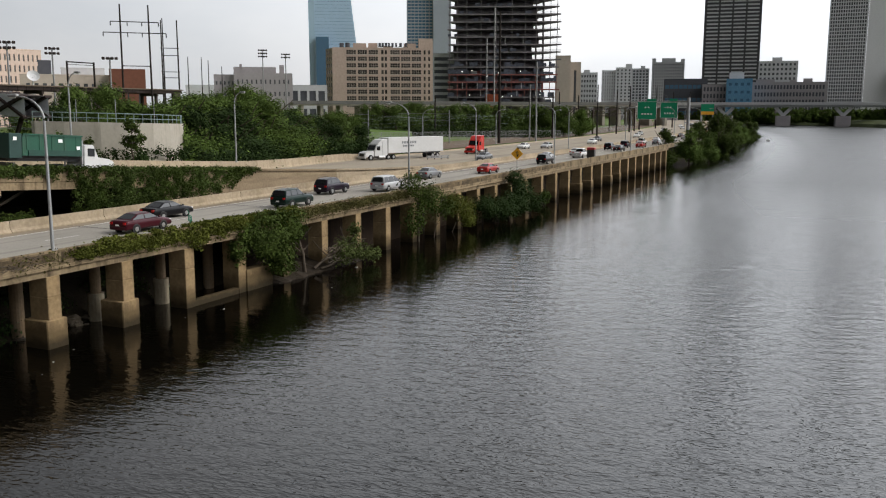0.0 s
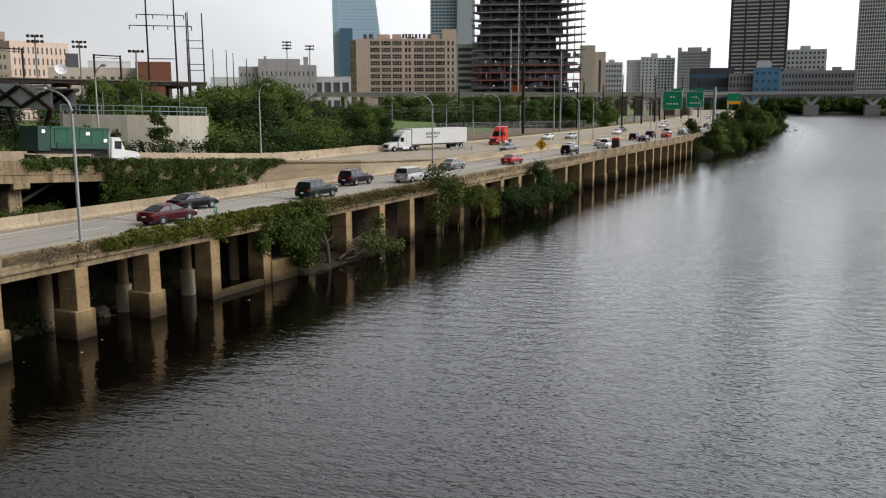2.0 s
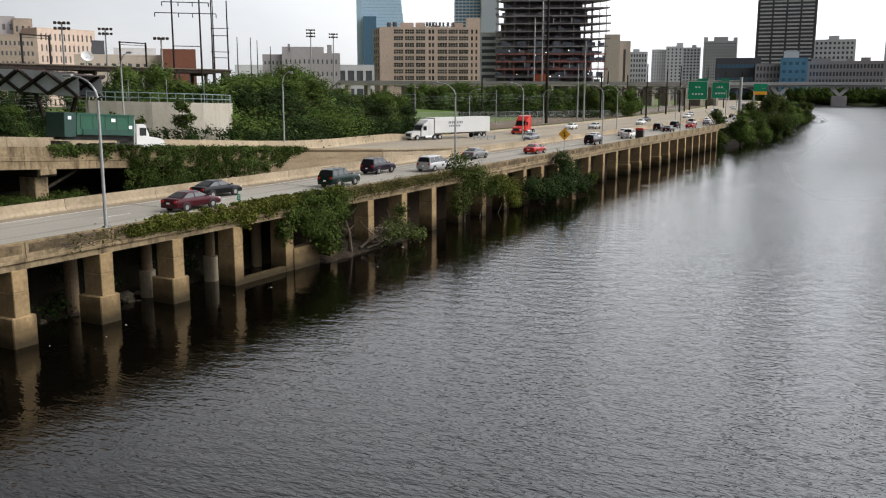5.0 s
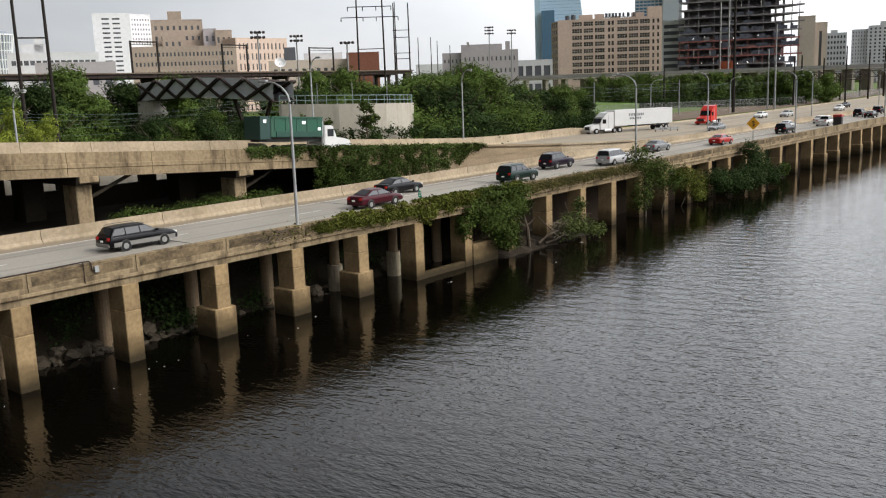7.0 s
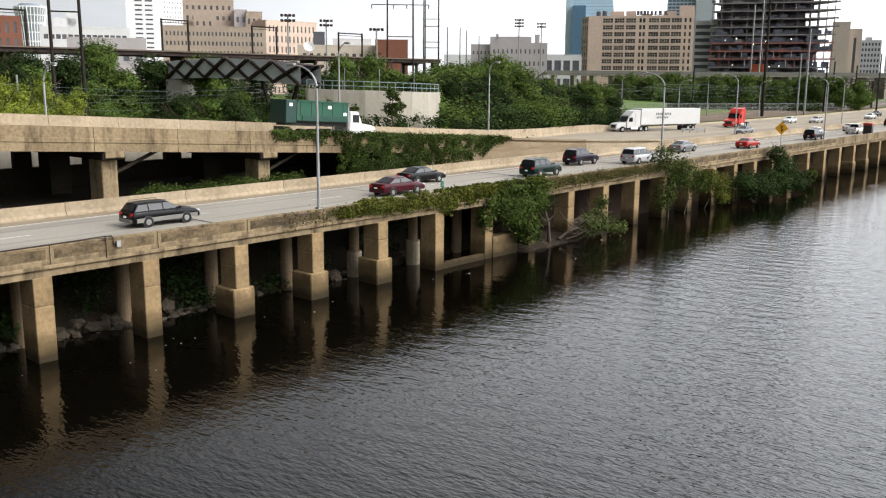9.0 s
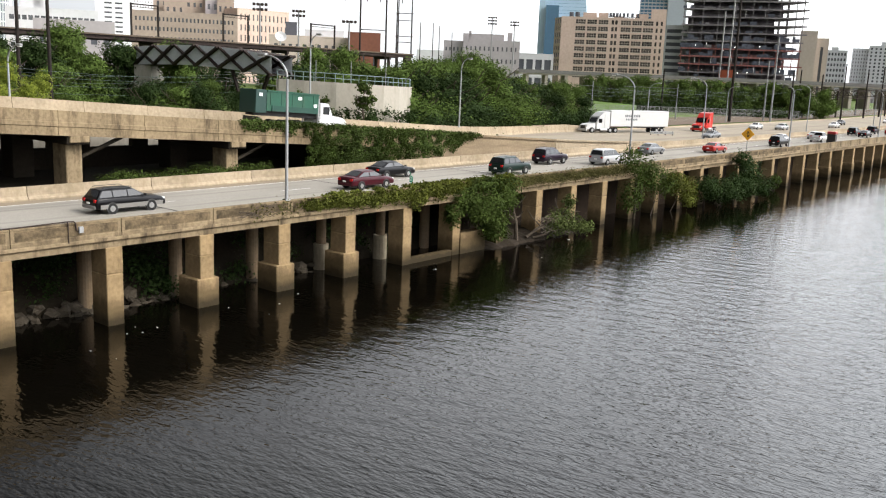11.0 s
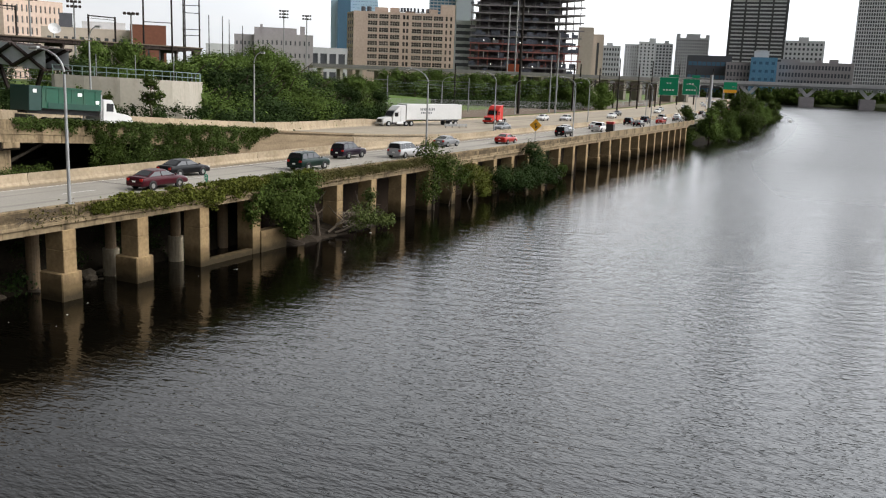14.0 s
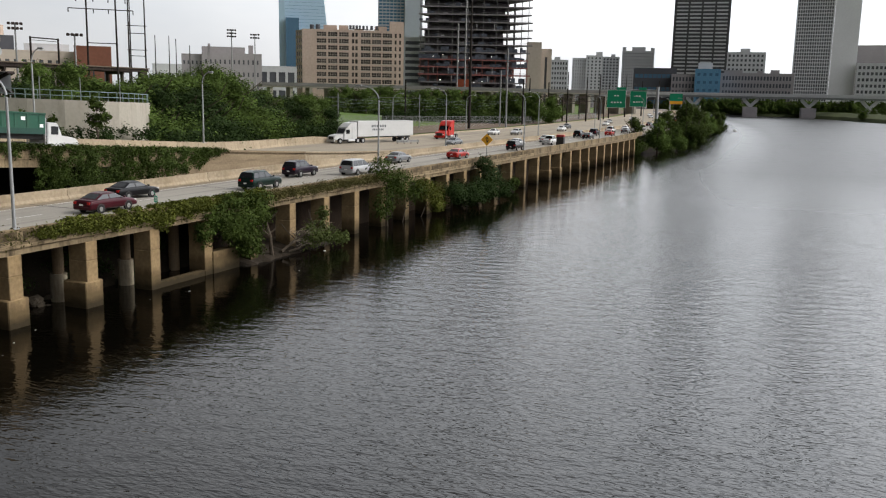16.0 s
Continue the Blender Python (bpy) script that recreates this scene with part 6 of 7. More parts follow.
for az0, az1, d, z in ((17.6, 12.9, 385, 15.2), (18.5, 14.0, 340, 14.6)):
    a, b = polar(az0, d), polar(az1, d * 1.05)
    t = thing("signal_gantry", "dark lattice gantry spanning the tracks", "gantry")
    for zz in (z, z - 2.4):
        bm = bmesh.new()
        bar(bm, (a.x, a.y, zz), (b.x, b.y, zz), 0.3)
        part("chord", bm, M_dark_steel, t)
    bm = bmesh.new()
    for i in range(14):
        p, q = a.lerp(b, i / 14), a.lerp(b, (i + 1) / 14)
        bar(bm, (p.x, p.y, z if i % 2 else z - 2.4), (q.x, q.y, z - 2.4 if i % 2 else z), 0.18)
    part("lattice", bm, M_dark_steel, t)
    for p in (a, a.lerp(b, 0.33), a.lerp(b, 0.66), b):
        bm = bmesh.new()
        bar(bm, (p.x, p.y, 4.8), (p.x, p.y, z), 0.5)
        part("leg", bm, M_dark_steel, t)

# overhead sign gantry
g = thing("sign_gantry", "grey steel overhead gantry with green direction signs", "sign gantry", pose(0, 258, 0))
bm = bmesh.new()
rod(bm, (-43.9, 0, 4.9), (-43.9, 0, 17.9), 0.5, 0.42, 12)
part("column", bm, M_steel, g)
for z in (16.9, 15.1):
    bm = bmesh.new()
    rod(bm, (-60.5, 0, z), (-43.9, 0, z), 0.16, 0.16, 8)
    part("chord", bm, M_steel, g)
bm = bmesh.new()
for i in range(8):
    rod(bm, (-44.4 - i * 1.95, 0, 16.9 if i % 2 else 15.1), (-46.35 - i * 1.95, 0, 15.1 if i % 2 else 16.9), 0.07, 0.07, 6)
part("lattice", bm, M_steel, g)
for x0, x1 in ((-55.6, -52.9), (-49.2, -47.0)):
    bm = bmesh.new()
    box(bm, x0, x1, -0.42, -0.34, 16.85, 17.6, 0.02)
    part("exit_tab", bm, M_green_sign, g, "small green exit tab")
for x0, x1, z0, z1 in ((-58.2, -52.8, 11.8, 16.8), (-51.6, -46.9, 12.2, 16.6)):
    bm = bmesh.new()
    box(bm, x0, x1, -0.42, -0.34, z0, z1, 0.03)
    s = part("sign_panel", bm, M_green_sign, g, "green direction sign")
    for zz, n in ((z0 + (z1 - z0) * 0.68, 2), (z0 + (z1 - z0) * 0.3, 4)):
        w = (x1 - x0) * 0.8 / 6
        for i in range(n):
            bm = bmesh.new()
            c = (x0 + x1) / 2 + (i - (n - 1) / 2) * w * 1.2
            box(bm, c - w * 0.34, c + w * 0.34, -0.45, -0.425, zz - 0.2, zz + 0.2)
            part("writing_bar", bm, M_white, s, "white unreadable lettering")
    bm = bmesh.new()
    for p, q in (((x0, z0), (x1, z0)), ((x0, z1), (x1, z1)), ((x0, z0), (x0, z1)), ((x1, z0), (x1, z1))):
        bar(bm, (p[0], -0.43, p[1]), (q[0], -0.43, q[1]), 0.07)
    part("border", bm, M_white, s)
g2 = thing("road_sign", "green and yellow exit sign over the far road", "road sign", pose(-84, 560, 0, 0, 0, 8))
for x in (-3.2, 3.2):
    bm = bmesh.new()
    rod(bm, (x, 0, 4.5), (x, 0, 14.5), 0.25, 0.25, 8)
    part("post", bm, M_steel, g2)
bm = bmesh.new()
box(bm, -3.8, 3.8, -0.4, -0.3, 13.8, 18.2)
part("sign_panel", bm, M_green_sign, g2)
bm = bmesh.new()
box(bm, -3.8, 3.8, -0.42, -0.3, 11.9, 13.75)
part("exit_panel", bm, M_yellow, g2, "yellow exit panel")

# ---- trees and bushes of the middle distance ----
T_a = tree_kind("tree", "broad green tree behind the elevated carriageway", 11.5, 5.4, 22000, 0.29, M_leaf_mid, 71, pose(-90.5, 118, 5), "woodland", 0.05)
T_b = tree_kind("tree", "dense dark green tree behind the elevated carriageway", 10.0, 5.2, 22000, 0.28, M_leaf_dark, 72, pose(-88, 102, 5), "woodland", 0.02)
T_c = tree_kind("tree", "bright green tree beside the tracks", 9.0, 4.4, 11000, 0.33, M_leaf_mid, 73, pose(-122, 64, 5), "woodland", 0.1)
for x, y, s, k in ((-83.5, 94, 0.85, 1), (-86, 97, 0.93, 1), (-88, 106, 1.05, 0), (-84, 110, 1.0, 1), (-92, 112, 1.08, 0), (-87, 124, 1.06, 0), (-86.5, 128, 0.8, 1), (-90, 132, 0.98, 1), (-88.5, 138, 0.78, 0), (-92, 144, 0.84, 1), (-88.5, 148, 0.72, 1), (-94, 150, 0.76, 0), (-87.5, 157, 0.68, 1), (-91, 160, 0.78, 0), (-96, 158, 0.85, 1), (-90, 152, 0.85, 0), (-95, 120, 1.1, 1), (-100, 106, 1.0, 0), (-97, 134, 0.9, 1), (-84.5, 116, 0.8, 1)):
    put(T_a if k == 0 else T_b, x - 4.2, y, 4.7, s * (1.5 if 100 < y < 138 else 1.2), 41 * x, s)
for i in range(13):
    f = i / 14
    put(T_b if i % 3 else T_a, -89.5 - 6.0 * f - 2.5 * (i % 2), 98 + 62 * f, 4.7, 1.5 - 0.45 * f, 73 * i, 0.95 if f < 0.2 else 1.12 - 0.34 * f)
for x, y, s, sz in ((-94.5, 122, 1.15, 1.24), (-95, 127.5, 1.1, 1.16), (-94, 116.5, 1.0, 1.12)):
    put(T_a, x, y, 4.7, s, 29 * y, sz)
skirt = thing("undergrowth", "dark green shrubs filling the foot of the woodland", "weeds", kind="stuff")
blobs = [(vfar(y) - 3.4 - 1.0 * math.sin(y), y, 6.9 + 0.7 * math.sin(1.7 * y), 1.7, 1.9, 1.9) for y in range(94, 156, 2)]
from_mesh("leaves", leaf_mesh("leaves", blobs, 17000, 0.36, 83, 0.25, 0.25), M_leaf_dark, skirt)
for x, y, s, k in ((-120, 52, 1.1, 1), (-128, 58, 1.25, 2), (-116, 60, 0.95, 2), (-126, 44, 1.2, 0), (-118, 38, 1.1, 1), (-130, 34, 1.25, 2), (-112, 30, 1.05, 1), (-134, 72, 1.2, 0), (-124, 84, 1.15, 2), (-140, 60, 1.25, 1), (-140, 46, 1.2, 0),
                   (-96, 61, 0.72, 1), (-98, 67, 0.74, 2), (-92, 66, 0.72, 1), (-101, 74, 0.68, 0), (-91, 72, 0.68, 1), (-104, 66, 0.7, 2), (-108, 70, 0.72, 1), (-112, 76, 0.74, 2),
                   (-138, 22, 1.25, 1), (-139, 30, 1.2, 2), (-138, 38, 1.3, 1), (-141, 54, 1.25, 1), (-139, 68, 1.2, 1), (-142, 76, 1.25, 2), (-140, 86, 1.2, 1), (-143, 96, 1.2, 0), (-140, 106, 1.2, 1), (-141, 118, 1.25, 2), (-140, 130, 1.2, 1), (-128, 22, 1.1, 1), (-126, 30, 1.05, 2), (-146, 64, 1.3, 1), (-118, 26, 1.0, 1), (-133, 66, 1.3, 1), (-135, 72, 1.35, 0), (-132, 79, 1.3, 1), (-136, 84, 1.35, 2), (-131, 90, 1.25, 1), (-134, 60, 1.3, 1), (-130, 73, 1.2, 2), (-136, 95, 1.3, 1),
                   (-104, 101, 1.12, 2), (-110, 108, 1.2, 0), (-112, 116, 1.2, 2), (-103, 112, 1.05, 1), (-116, 104, 1.2, 2), (-108, 96, 1.05, 1), (-122, 112, 1.2, 0)):
    put((T_a, T_b, T_c)[k], x, y, 4.9, s, 37 * y)
T_bamboo = tree_kind("bush", "bright yellow green feathery bush behind the parapet", 7.4, 2.4, 15000, 0.14, M_leaf_light, 76, pose(-79, 33, 7.2), "yellow bushes", 0.05)
for x, y, s in ((-81, 24, 1.1), (-82, 30, 1.1), (-76.5, 30.5, 0.9), (-76, 18, 1.1), (-84, 40, 1.0), (-76, 26, 1.05), (-78.5, 29, 1.0), (-76.5, 38, 0.8), (-79, 41, 0.86), (-80, 36, 0.95), (-75.5, 22, 1.05), (-78, 20, 1.15)):
    put(T_bamboo, x - 2.0, y, 6.9, s, 50 * y)
T_small = tree_kind("tree", "small leafy young tree in front of the ramp wall", 5.4, 1.9, 1500, 0.30, M_leaf, 78, pose(-78.6, 80.6, 8.2), "young trees", 0.3)
put(T_small, -77, 68.5, 7.6, 0.85, 60)
put(T_small, -79, 66, 7.0, 0.95, 130)
put(T_small, -76.5, 72, 7.8, 0.7, 200)
scrub = thing("undergrowth", "low dark scrub along the foot of the ramp wall", "weeds", kind="stuff")
blobs = [(-80.5 + 1.2 * math.sin(i), 72 + 1.3 * i, 8.6 + 0.4 * math.sin(i * 2.2), 1.0, 1.2, 0.9) for i in range(16)]
from_mesh("leaves", leaf_mesh("leaves", blobs, 3600, 0.3, 81, 0.3, 0.2), M_leaf_dark, scrub)
bm = bmesh.new()
ring = [(-76.5, -60), (-76.5, 66), (-73, 74), (-73, 100), (-81, 140), (-90, 165), (-108, 165), (-102, 60), (-104, -60)]
lo, hi = [bm.verts.new((x, y, 4.6)) for x, y in ring], [bm.verts.new((x, y, max(5.15, vz(y) - 1.6 if x > -82 else 5.0 + max(0, 100 - y) * 0.012))) for x, y in ring]
for i in range(len(ring)):
    bm.faces.new((lo[i], lo[(i + 1) % len(ring)], hi[(i + 1) % len(ring)], hi[i]))
bm.faces.new(hi)
bmesh.ops.triangulate(bm, faces=bm.faces[:])
SLOPE = [-60 + 6.3 * i for i in range(21)]
tagged(part("ground_slope", bm, M_grass), "weedy slope behind the elevated carriageway", "ground", kind="structure")

# added wall: its pale face stands for open paving beyond the gaps
bm = bmesh.new()
rings = [[bm.verts.new((x, y, z)) for x, z in ((-76.5, 4.6), (-76.5, vz(y) - 1.5), (-76.2, vz(y) - 1.5), (-76.2, 4.6))] for y in SLOPE]
for p, q in zip(rings, rings[1:]):
    for k in range(4):
        bm.faces.new((p[k], p[(k + 1) % 4], q[(k + 1) % 4], q[k]))
tagged(part("wall_slope", bm, M_pale_conc), "added pale concrete wall behind the elevated carriageway", "wall", kind="structure")

# green belt beyond the tracks, with the ramp road above it
T_belt = tree_kind("tree", "bushy green tree in the belt beyond the tracks", 11.0, 5.0, 11000, 0.36, M_leaf_mid, 84, Matrix.Translation(polar(28.0, 300, 5.2)), "tree belt", 0.0)
rng = random.Random(12)
for i in range(34):
    az = 30.0 - i * 0.385
    d = 306 + rng.uniform(-4, 26) + i * 1.2
    p = polar(az, d)
    put(T_belt, p.x, p.y, 5.2, rng.uniform(0.85, 1.12), rng.uniform(0, 360))
scrub2 = thing("undergrowth", "dark green scrub beyond the track fence", "weeds", kind="stuff")
blobs = []
for i in range(90):
    az = 28.6 - 10.2 * rng.random()
    q = polar(az, rng.uniform(298, 312))
    hgt = rng.uniform(1.2, 3.4)
    if q.x < vfar(q.y) - 7.0:
        blobs.append((q.x, q.y, 5.2 + hgt * 0.5, 3.2, 3.2, hgt * 0.7))
from_mesh("leaves", leaf_mesh("leaves", blobs, 16000, 0.5, 82, 0.3, 0.2), M_leaf_dark, scrub2)
p = polar(17.3, 315)
put(T_c, p.x, p.y, 5, 1.25, 20)
put(T_c, p.x + 5, p.y + 6, 5, 1.15, 80)
bm = bmesh.new()
a, b = polar(31.5, 262), polar(27.0, 255)
c, d = polar(31.5, 292), polar(27.0, 292)
vs = [bm.verts.new(q) for q in ((a.x, a.y, 5.05), (b.x, b.y, 5.05), (d.x, d.y, 7.4), (c.x, c.y, 8.6))]
bm.faces.new(vs)
tagged(part("ground_bank", bm, mat("fresh_grass", (0.075, 0.12, 0.028), 0.9, 0.35, 0.15, 2.0, 0.4)), "fresh green grass bank below the trees", "ground", kind="structure")
ramp = thing("ramp_road", "grey concrete ramp road with a parapet before the buildings", "road")
a, b = polar(34.5, 480), polar(10.5, 560)
e = (b - a).normalized()
nrm = Vector((e.y, -e.x, 0))
bm = bmesh.new()
mtx = Matrix.Translation((a + b) / 2) @ pose(0, 0, 0, 0, 0, math.degrees(math.atan2(e.y, e.x)))
hl = (b - a).length / 2
box(bm, -hl, hl, 0, 14, 16.6, 18.2, 0, mtx)
part("deck", bm, M_pale_conc, ramp)
bm = bmesh.new()
box(bm, -hl, hl, -0.4, 0.0, 17.3, 19.1, 0, mtx)
part("parapet", bm, mat("grey_parapet_concrete", (0.13, 0.125, 0.118), 0.85, 0.2, 0.1, 2.0, 0.1), ramp)
for i in range(22):
    bm = bmesh.new()
    x = -hl + 5 + i * (2 * hl - 10) / 21
    box(bm, x - 0.8, x + 0.8, 1, 13, 4, 16.6, 0, mtx)
    part("pier", bm, M_pale_conc, ramp)

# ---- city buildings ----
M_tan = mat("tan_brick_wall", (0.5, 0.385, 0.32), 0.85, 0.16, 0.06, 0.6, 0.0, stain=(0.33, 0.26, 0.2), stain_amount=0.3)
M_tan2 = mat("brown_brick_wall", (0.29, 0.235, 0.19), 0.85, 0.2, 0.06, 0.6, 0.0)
M_beige = mat("beige_stone_wall", (0.47, 0.4, 0.34), 0.85, 0.1, 0.05, 0.6, 0.0)
M_greyw = mat("grey_concrete_wall", (0.5, 0.5, 0.51), 0.85, 0.1, 0.05, 0.6, 0.0)
M_lightw = mat("pale_concrete_wall", (0.6, 0.6, 0.61), 0.85, 0.12, 0.05, 0.6, 0.0)
M_lit_endw = mat("lit_end_concrete_wall", (0.82, 0.82, 0.82), 0.85, 0.06, 0.05, 0.6, 0.0)
M_darkw = mat("dark_grey_wall", (0.07, 0.073, 0.085), 0.7, 0.15, 0.05, 0.6, 0.0)
M_brick = mat("red_brick_wall", (0.165, 0.07, 0.048), 0.85, 0.15, 0.1, 0.8, 0.0)
M_mauve = mat("mauve_grey_wall", (0.32, 0.295, 0.3), 0.85, 0.12, 0.08, 0.6, 0.0)
M_bluew = mat("bright_blue_wall", (0.09, 0.235, 0.37), 0.7, 0.15, 0.08, 0.5, 0.0, stain=(0.2, 0.4, 0.52), stain_amount=0.5)
M_peco = mat("dark_bronze_tower_wall", (0.055, 0.053, 0.056), 0.6, 0.1, 0.05, 0.5, 0.0)
M_band = mat("grey_glass_band", (0.55, 0.55, 0.55), 0.25, 0.15, 0.05, 0.5, 0.0, per_object=0.1, spec=0.6)
M_win = glass_mat("dark_window_glass", (0.08, 0.083, 0.09))
M_win_b = mat("brown_window_glass", (0.06, 0.05, 0.045), 0.2, 0.4, 0.2, 0.5, 0.0, spec=0.6, per_object=0.6)
M_blue_glass = mat("blue_curtain_glass", (0.44, 0.6, 0.74), 0.12, 0.06, 0.02, 0.2, 0.0, spec=0.8)
M_blue_dark = mat("deep_blue_curtain_glass", (0.06, 0.15, 0.24), 0.1, 0.1, 0.02, 0.2, 0.0, spec=0.8)
M_blue_pale = mat("pale_blue_curtain_glass", (0.36, 0.50, 0.60), 0.15, 0.05, 0.02, 0.2, 0.0, spec=0.8)
M_slab_blue = mat("blue_grey_panel_wall", (0.35, 0.38, 0.42), 0.5, 0.06, 0.03, 0.4, 0.0)
ZG = 5.0


def facade(parent, m, width, height, cols, rows, wall, glass, depth=0.5, name="window"):
    """A wall in the plane y = 0 of m (x right, z up), with a recessed pane in each crossing of cols and rows."""
    xs = sorted({0.0, width, *[v for c in cols for v in c]})
    zs = sorted({0.0, height, *[v for r in rows for v in r]})
    cset, rset = {(a, b) for a, b in cols}, {(a, b) for a, b in rows}
    bm = bmesh.new()
    for x0, x1 in zip(xs, xs[1:]):
        for z0, z1 in zip(zs, zs[1:]):
            if (x0, x1) in cset and (z0, z1) in rset:
                p = [(x0, z0), (x1, z0), (x1, z1), (x0, z1)]
                for (ax, az), (bx, bz) in zip(p, p[1:] + p[:1]):
                    bm.faces.new([bm.verts.new(v) for v in ((ax, 0, az), (bx, 0, bz), (bx, depth, bz), (ax, depth, az))])
            else:
                bm.faces.new([bm.verts.new(v) for v in ((x0, 0, z0), (x1, 0, z0), (x1, 0, z1), (x0, 0, z1))])
    bmesh.ops.remove_doubles(bm, verts=bm.verts, dist=0.001)
    w = part("wall", bm, wall, parent)
    w.matrix_basis = m
    many = len(cols) * len(rows) > 300
    cache = {}
    if many:
        bm = bmesh.new()
    for x0, x1 in cols:
        for z0, z1 in rows:
            if many:
                bm.faces.new([bm.verts.new(v) for v in ((x0, depth - 0.02, z0), (x1, depth - 0.02, z0), (x1, depth - 0.02, z1), (x0, depth - 0.02, z1))])
                continue
            key = (round(x1 - x0, 3), round(z1 - z0, 3))
            if key not in cache:
                me = bpy.data.meshes.new(name)
                me.from_pydata([(0, -0.04, 0), (key[0], -0.04, 0), (key[0], -0.04, key[1]), (0, -0.04, key[1]), (0, 0.04, 0), (key[0], 0.04, 0), (key[0], 0.04, key[1]), (0, 0.04, key[1])], [], [(0, 1, 2, 3), (7, 6, 5, 4), (0, 4, 5, 1), (1, 5, 6, 2), (2, 6, 7, 3), (3, 7, 4, 0)])
                me.materials.append(glass)
                cache[key] = me
            o = from_mesh(name, cache[key], None, parent)
            o.matrix_basis = m @ Matrix.Translation((x0, depth - 0.05, z0))
    if many:
        o = tagged(part("window_panes", bm, glass, parent), kind="stuff")
        o.matrix_basis = m


def span(a, b, n, share):
    """n equal pieces between a and b, each share of its step."""
    s = (b - a) / n
    return [(a + s * i + s * (1 - share) / 2, a + s * i + s * (1 + share) / 2) for i in range(n)]


def front(az0, az1, d, skew=0.0):
    """A place for a front from bearing az0 (left) to az1; skew turns it (degrees). Returns its pose and width."""
    a = polar(az0, d)
    if not skew:
        b = polar(az1, d)
    else:
        c = polar(az1, d)
        base = math.atan2(c.y - a.y, c.x - a.x) + radians(skew)
        e = Vector((math.cos(base), math.sin(base), 0))
        u = polar(az1, 1.0)
        # meet of a + s e with the ray along az1
        s = (a.y * u.x - a.x * u.y) / (e.x * u.y - e.y * u.x)
        b = a + e * s
    return pose(a.x, a.y, ZG, 0, 0, math.degrees(math.atan2(b.y - a.y, b.x - a.x))), (b - a).length, b


def top(d, el):
    return 14.3 + d * math.tan(radians(el)) - ZG


def body(parent, m, width, height, depth, wall, y0=0.55, name="block"):
    bm = bmesh.new()
    box(bm, 0.02, width - 0.02, y0, depth, 0, height)
    o = part(name, bm, wall, parent)
    o.matrix_basis = m
    bm = bmesh.new()
    box(bm, -0.05, width + 0.05, -0.08, depth, height + 0.003, height + 0.6)
    o = part("roof", bm, wall, parent)
    o.matrix_basis = m


def building(label, az0, az1, d, el, wall, glass, nx, nz, wx=0.6, wz=0.55, depth=25.0, skew=0.0, z_low=0.0, roof_boxes=()):
    t = thing("building", label, "building", group="city buildings")
    m, w, _ = front(az0, az1, d, skew)
    h = top(d, el)
    facade(t, m, w, h, span(w * 0.03, w * 0.97, nx, wx), span(z_low, h - 1.0, nz, wz), wall, glass)
    body(t, m, w, h, depth, wall)
    for f0, f1, hh in roof_boxes:
        bm = bmesh.new()
        box(bm, w * f0, w * f1, 2, 8, h, h + hh)
        o = part("roof_house", bm, wall, t)
        o.matrix_basis = m
    return t, m, w, h


# tan warehouse with roof letters
t = thing("building", "tan brick warehouse with rows of wide windows and roof letters", "building")
m, w, _ = front(32.0, 25.65, 700)
h = top(700, 3.84)
k = w / 535.0
wide = [(395, 445), (455, 503), (513, 562), (628, 678), (686, 735), (742, 792)]
small = [(580, 592), (598, 610), (806, 816), (830, 840)]
rows = [(h - 1.3 - 5.02 * i - 3.1, h - 1.3 - 5.02 * i) for i in range(9)]
facade(t, m, w, h, [((a - 320) * k, (b - 320) * k) for a, b in sorted(wide + small)], rows, M_tan, M_win_b, 0.9)
body(t, m, w, h, 30, M_tan, 1.0)
bm = bmesh.new()
for a, b in wide:
    for z0, z1 in rows:
        box(bm, (a - 320) * k, (b - 320) * k, 0.55, 0.7, z0 + 1.45, z0 + 1.6)
        for i in range(1, 4):
            x = ((a - 320) + (b - a) * i / 4) * k
            box(bm, x - 0.1, x + 0.1, 0.55, 0.7, z0, z1)
o = tagged(part("glazing", bm, M_beige, t), kind="stuff")
o.matrix_basis = m
for z0, z1 in rows:
    for x0, x1 in ((390, 565), (623, 796)):
        bm = bmesh.new()
        box(bm, (x0 - 320) * k, (x1 - 320) * k, -0.25, -0.003, z0 - 0.5, z0 - 0.05)
        part("sill_band", bm, M_beige, t).matrix_basis = m
side = polar(32.4, 715)
e0 = m @ Vector((0, 0, 0))
sm = pose(side.x, side.y, ZG, 0, 0, math.degrees(math.atan2(e0.y - side.y, e0.x - side.x)))
facade(t, sm, (Vector((e0.x, e0.y, 0)) - side).length, h, span(1, (Vector((e0.x, e0.y, 0)) - side).length - 1, 3, 0.75), rows, M_tan, M_win_b, 0.5)
for x0, x1, y0, hh, nm in ((780, 855, 0.5, 7.6, "stair_tower"), (430, 500, 3, 4.0, "roof_house"), (357, 380, 3, 4.2, "water_tank"), (388, 412, 3, 4.4, "water_tank"), (702, 765, 3, 4.0, "roof_house"), (590, 640, 4, 2.0, "roof_house"), (510, 560, 4, 4.2, "roof_house")):
    bm = bmesh.new()
    if nm == "water_tank":
        rod(bm, ((x0 + x1) / 2 * k - 320 * k, 6, h), ((x0 + x1) / 2 * k - 320 * k, 6, h + hh), (x1 - x0) / 2 * k, (x1 - x0) / 2 * k, 12)
    else:
        box(bm, (x0 - 320) * k, (x1 - 320) * k, y0, 12, h, h + hh)
    o = part(nm, bm, M_darkw if nm == "water_tank" else M_tan, t)
    o.matrix_basis = m
